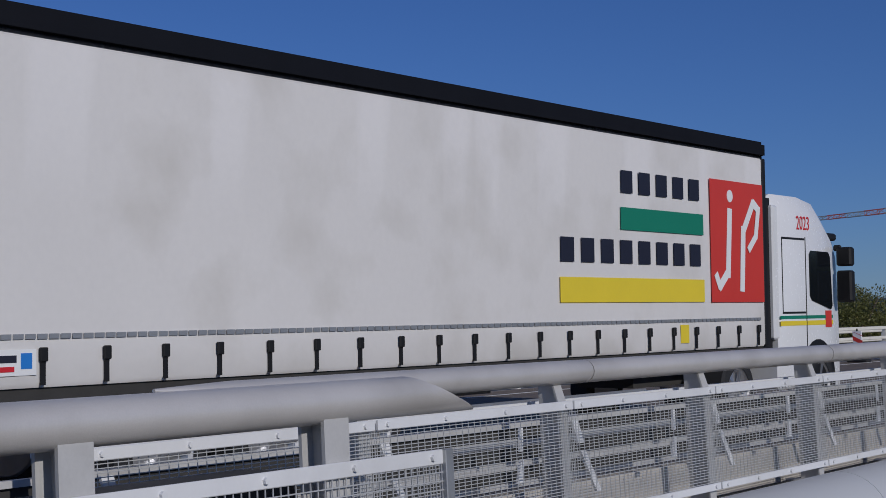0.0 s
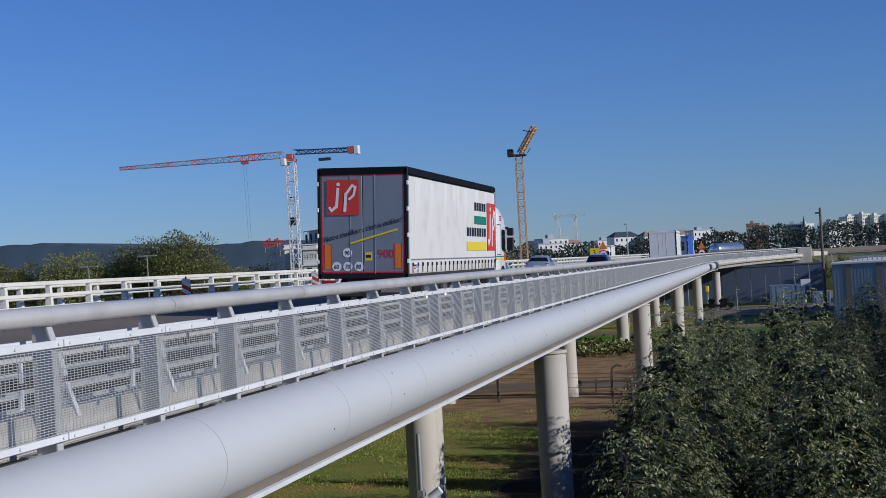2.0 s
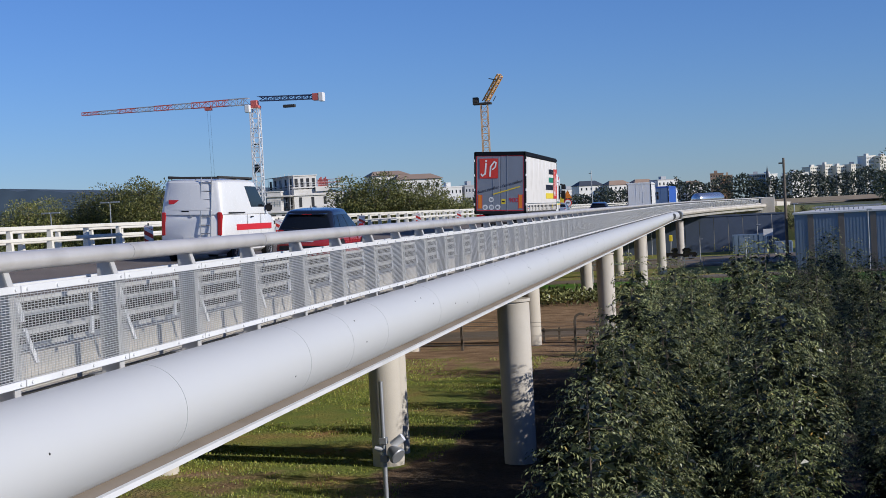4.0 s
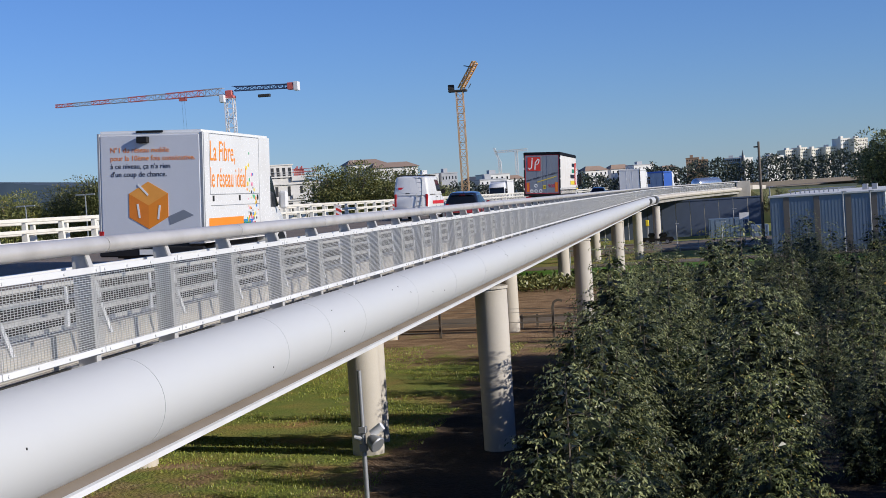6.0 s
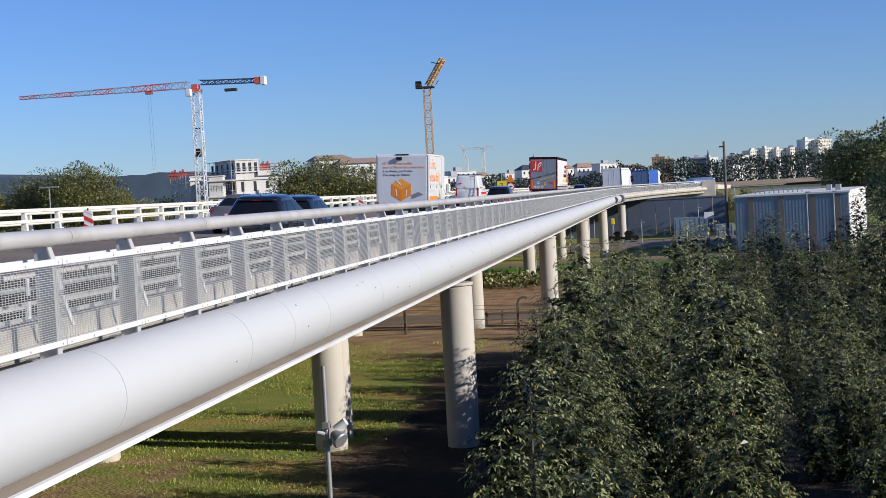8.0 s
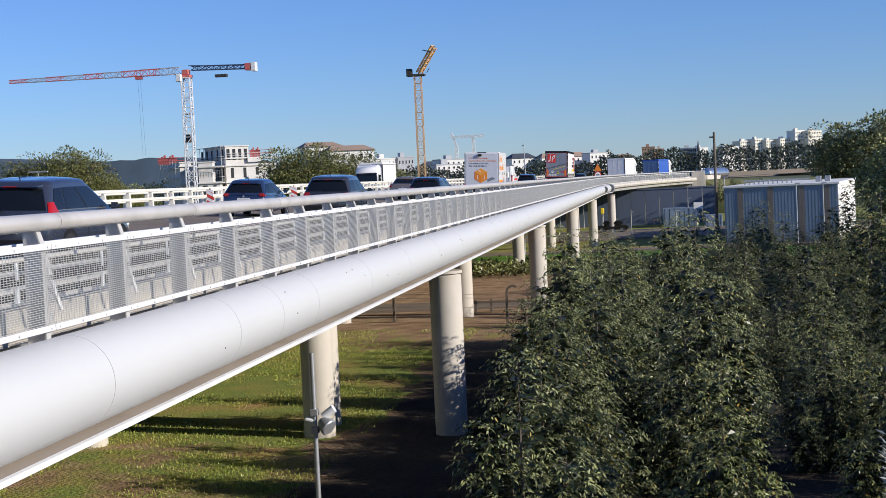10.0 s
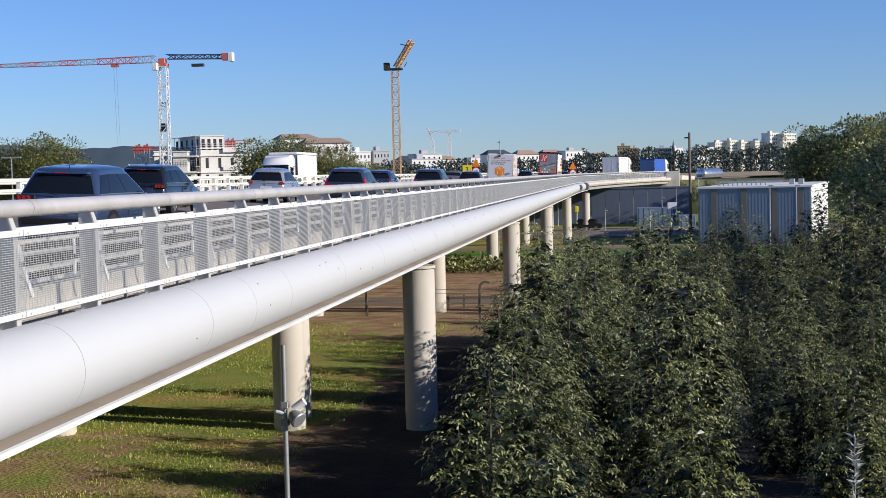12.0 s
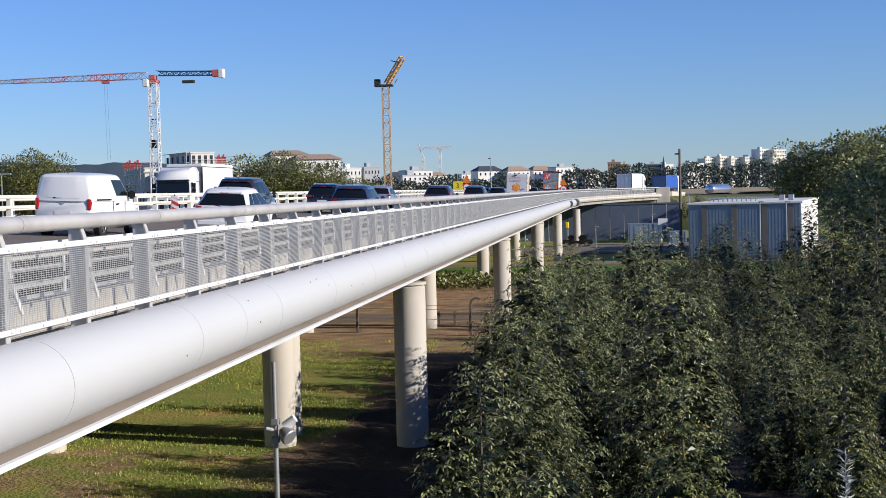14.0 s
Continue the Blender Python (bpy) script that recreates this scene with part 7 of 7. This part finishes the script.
def near_items():
    """Fence, lamp pole and signs."""
    fence = thing("wire_fence", "wire fence on curved concrete posts across the dry grass", "fence", kind="structure")
    for i, x in enumerate([-26 + 3.1 * k for k in range(8)]):
        y = 74.0 - 0.4 * (x + 13)* 0.9
        bm = empty_bm()
        pts = [(x, y, GROUND_Z - 0.2), (x, y, GROUND_Z + 1.55), (x + 0.06, y, GROUND_Z + 1.8), (x + 0.28, y, GROUND_Z + 1.92), (x + 0.5, y, GROUND_Z + 1.85)]
        for a, b in zip(pts, pts[1:]):
            bar(bm, a, b, 0.12, 0.12)
        part("post", bm, BARK, fence)
    for z in (0.3, 0.8, 1.3, 1.5):
        bm = empty_bm()
        bar(bm, (-26, 74 + 0.36 * 13, GROUND_Z + z), (-4.3, 74 - 0.36 * 8.7, GROUND_Z + z), 0.02, 0.02)
        part("wire", bm, GALV, fence)
    fr = thing("wooden_rail", "brown timber rail beside the track", "fence")
    for k in range(8):
        part("post", boxes((-11.5 + 0.85 * k, -11.38 + 0.85 * k, 78, 78.12, GROUND_Z - 0.1, GROUND_Z + 0.75)), BARK, fr)
    part("rail", boxes((-11.7, -5.2, 77.96, 78.0, GROUND_Z + 0.55, GROUND_Z + 0.68), bevel=0.01), BARK, fr)
    go = thing("metal_frame", "pale metal frame standing on the green strip", "frame")
    part("frame", boxes((-11.4, -11.3, 128, 128.1, GROUND_Z, GROUND_Z + 2.0), (-7.2, -7.1, 128, 128.1, GROUND_Z, GROUND_Z + 2.0), (-11.4, -7.1, 128, 128.1, GROUND_Z + 1.92, GROUND_Z + 2.02), bevel=0.02), GALV, go)
    lamp = thing("flood_lamp_pole", "grey pole with a flood lamp below the bridge", "lamp", m=pose(-6.1, 25.0, GROUND_Z))
    bm = empty_bm()
    rod(bm, (0, 0, 0), (0, 0, 4.35), 0.05, 0.04, 12)
    part("pole", bm, GALV, lamp, smooth=True)
    for z in (2.9, 3.22):
        part("bracket", boxes((-0.07, 0.07, -0.07, 0.07, z, z + 0.12), bevel=0.01), GALV, lamp)
    part("arm", boxes((0.05, 0.25, -0.03, 0.03, 2.98, 3.03), bevel=0.01), GALV, lamp)
    bm = empty_bm()
    prof = [(0.0, 0.06), (0.04, 0.10), (0.16, 0.15), (0.22, 0.16), (0.24, 0.14)]
    axis = Vector((0.75, -0.4, -0.55)).normalized()
    u = axis.orthogonal().normalized()
    w = axis.cross(u)
    c = Vector((0.12, -0.05, 3.14))
    rings(bm, [[c + axis * h + (u * math.cos(q) + w * math.sin(q)) * r for q in [2 * math.pi * i / 20 for i in range(20)]] for h, r in prof])
    part("lamp_shade", bm, GALV, lamp, smooth=True)
    bm = empty_bm()
    rod(bm, (0.16, 0, 3.2), (0.36, 0, 3.34), 0.075, n=14)
    part("sensor", bm, STEEL_WHITE, lamp)
    bm = empty_bm()
    rod(bm, (-0.02, 0, 3.12), (-0.16, 0, 3.16), 0.05, n=12)
    part("sensor", bm, STEEL_WHITE, lamp)
    for y in (16.6, 31.0, 45.0, 59.4, 74.0, 88.5, 103.0):
        d = thing("delineator", "red and white striped road delineator on a black foot", "delineator", "delineators", m=pose(-18.6, y, road_z(-18.6)))
        part("foot", boxes((-0.35, 0.35, -0.2, 0.2, 0.014, 0.13), bevel=0.04), RUBBER, d)
        part("panel", boxes((-0.15, 0.15, -0.025, 0.025, 0.2, 1.02), bevel=0.008), WHITE_FILM, d)
        part("stem", boxes((-0.03, 0.03, -0.03, 0.03, 0.1, 0.25), (-0.02, 0.02, -0.02, 0.02, 1.0, 1.1)), RUBBER, d)
        for k in range(3):
            z = 0.3 + 0.28 * k
            bm = empty_bm()
            hi = min(z + 0.3, 1.02)
            rings(bm, [[(-0.15, yy, z + 0.16), (-0.15, yy, hi), (0.15, yy, max(hi - 0.16, z + 0.02)), (0.15, yy, z)] for yy in (-0.031, 0.031)])
            part("stripe", bm, SIGN_RED, d)
    for x, y, kind in ((-7.4, 205, 1), (-18.4, 168, 0), (-18.2, 176, 1)):
        s = thing("road_sign", "orange roadworks triangle above a red ringed disc" if kind else "yellow square roadworks sign", "road sign", "roadworks signs", m=pose(x, y, road_z(x)))
        bm = empty_bm()
        rod(bm, (0, 0, 0), (0, 0, 3.0), 0.04)
        part("post", bm, GALV, s)
        if kind:
            bm = empty_bm()
            rings(bm, [[(-0.55, yy, 1.95), (0.55, yy, 1.95), (0.0, yy, 2.95)] for yy in (-0.06, -0.04)])
            part("triangle", bm, AMBER, s)
            bm = empty_bm()
            disc_at = [(0.5, SIGN_RED, -0.05), (0.38, WHITE_FILM, -0.06)]
            for r, mm, yy in disc_at:
                bm = empty_bm()
                rod(bm, (0, yy - 0.012, 1.4), (0, yy, 1.4), r, n=20)
                part("disc", bm, mm, s)
            part("symbol", boxes((-0.22, 0.22, -0.085, -0.07, 1.33, 1.47)), RUBBER, s)
        else:
            part("board", boxes((-0.55, 0.55, -0.06, -0.03, 1.1, 2.1), bevel=0.02), SIGN_YELLOW, s)
            lettering("figure", "3", 0.8, RUBBER, s, Matrix.Translation((-0.22, -0.064, 1.32)) @ REAR)


cranes()
far_side()
near_items()


def motions():
    lean = math.degrees(math.atan(0.047))

    def drive(ob, x, rows, up=0.0):
        """Along its lane: rows of seconds and the tail's station."""
        walk(ob, [(t, pose(x, y, road_z(x) + 0.012 + up, 0, lean, 0)) for t, y in rows])

    def steady(ob, x, v, y0):
        drive(ob, x, [(t, y0 + v * t) for t in (0.0, 3.5, 7.0, 10.5, 14.0)])
    drive(JP, -10.72, [(0.0, 6.0), (0.5, 14.1), (1.0, 22.3), (1.5, 30.4), (3.0, 54.6), (5.5, 94.0), (7.5, 124.5), (11.0, 182.0), (14.0, 236.0)], 0.09)
    steady(DICE_VAN, -11.38, 17.0, -73.1)
    steady(JUKE, -11.5, 15.8, -24.3)
    steady(LADDER_VAN, -15.4, 18.5, -33.6)
    steady(BROWN_SALOON, -15.7, 19.6, -105.5)
    steady(MINI, -12.07, 16.4, -85.4)
    steady(SILVER, -15.96, 16.6, -136.4)
    steady(MPV, -11.8, 17.4, -149.0)
    steady(DARK_CAR, -16.0, 18.5, -129.7)
    steady(GREY_SUV, -11.82, 17.0, -118.3)
    steady(FAR_CAR, -11.8, 17.0, -95.3)
    steady(DARK_SUV, -11.82, 17.2, -177.6)
    steady(BLUE_SUV, -16.0, 15.7, -142.4)
    steady(WAGON, -16.0, 17.2, -181.7)
    steady(WHITE_HATCH, -11.77, 15.6, -176.4)
    steady(PANEL_VAN, -16.1, 15.6, -177.9)
    steady(PALE_CAR, -16.0, 19.3, 46.6)
    steady(LIGHT_CAR, -16.0, 19.0, 68.0)
    steady(AHEAD_CAR, -11.8, 17.0, 74.6)
    walk(ONCOMING, [(t, pose(-30.2, y + 10.9, -0.09, 0, 0, 180)) for t, y in ((0.0, 330.0), (3.5, 265.0), (6.5, 212.0), (11.0, 136.8), (12.5, 116.0), (14.0, 96.1))])
    for ob, line in ((RAMP_LORRY, ((0.0, 112.0), (1.5, 129.0), (3.0, 145.0), (6.5, 176.0), (7.5, 185.0), (11.0, 212.0), (14.0, 234.0))), (BLUE_LORRY, ((0.0, 142.0), (1.5, 158.0), (3.0, 172.0), (7.5, 208.0), (11.0, 232.0), (14.0, 252.0)))):
        rows = []
        for t, s in line:
            p, a = way_at(s)
            q = beside(s, -3.0 - 1.4 * min(1.0, max(0.0, (t - 7.0) / 4.0)) if ob is RAMP_LORRY else -3.5, 0.0)
            rows.append((t, pose(q.x, q.y, 0.0, 0, 0, -math.degrees(a))))
        walk(ob, rows)
    walk(TANKER, [(t, pose(x, y, z, 0, 0, -28)) for t, x, y, z in ((0.0, -9.0, 236.0, -0.3), (3.0, -5.6, 250.0, -0.4), (6.5, 1.2, 268.0, -0.9), (7.5, 4.0, 272.0, -1.1), (14.0, 18.4, 292.0, -1.5))])


motions()
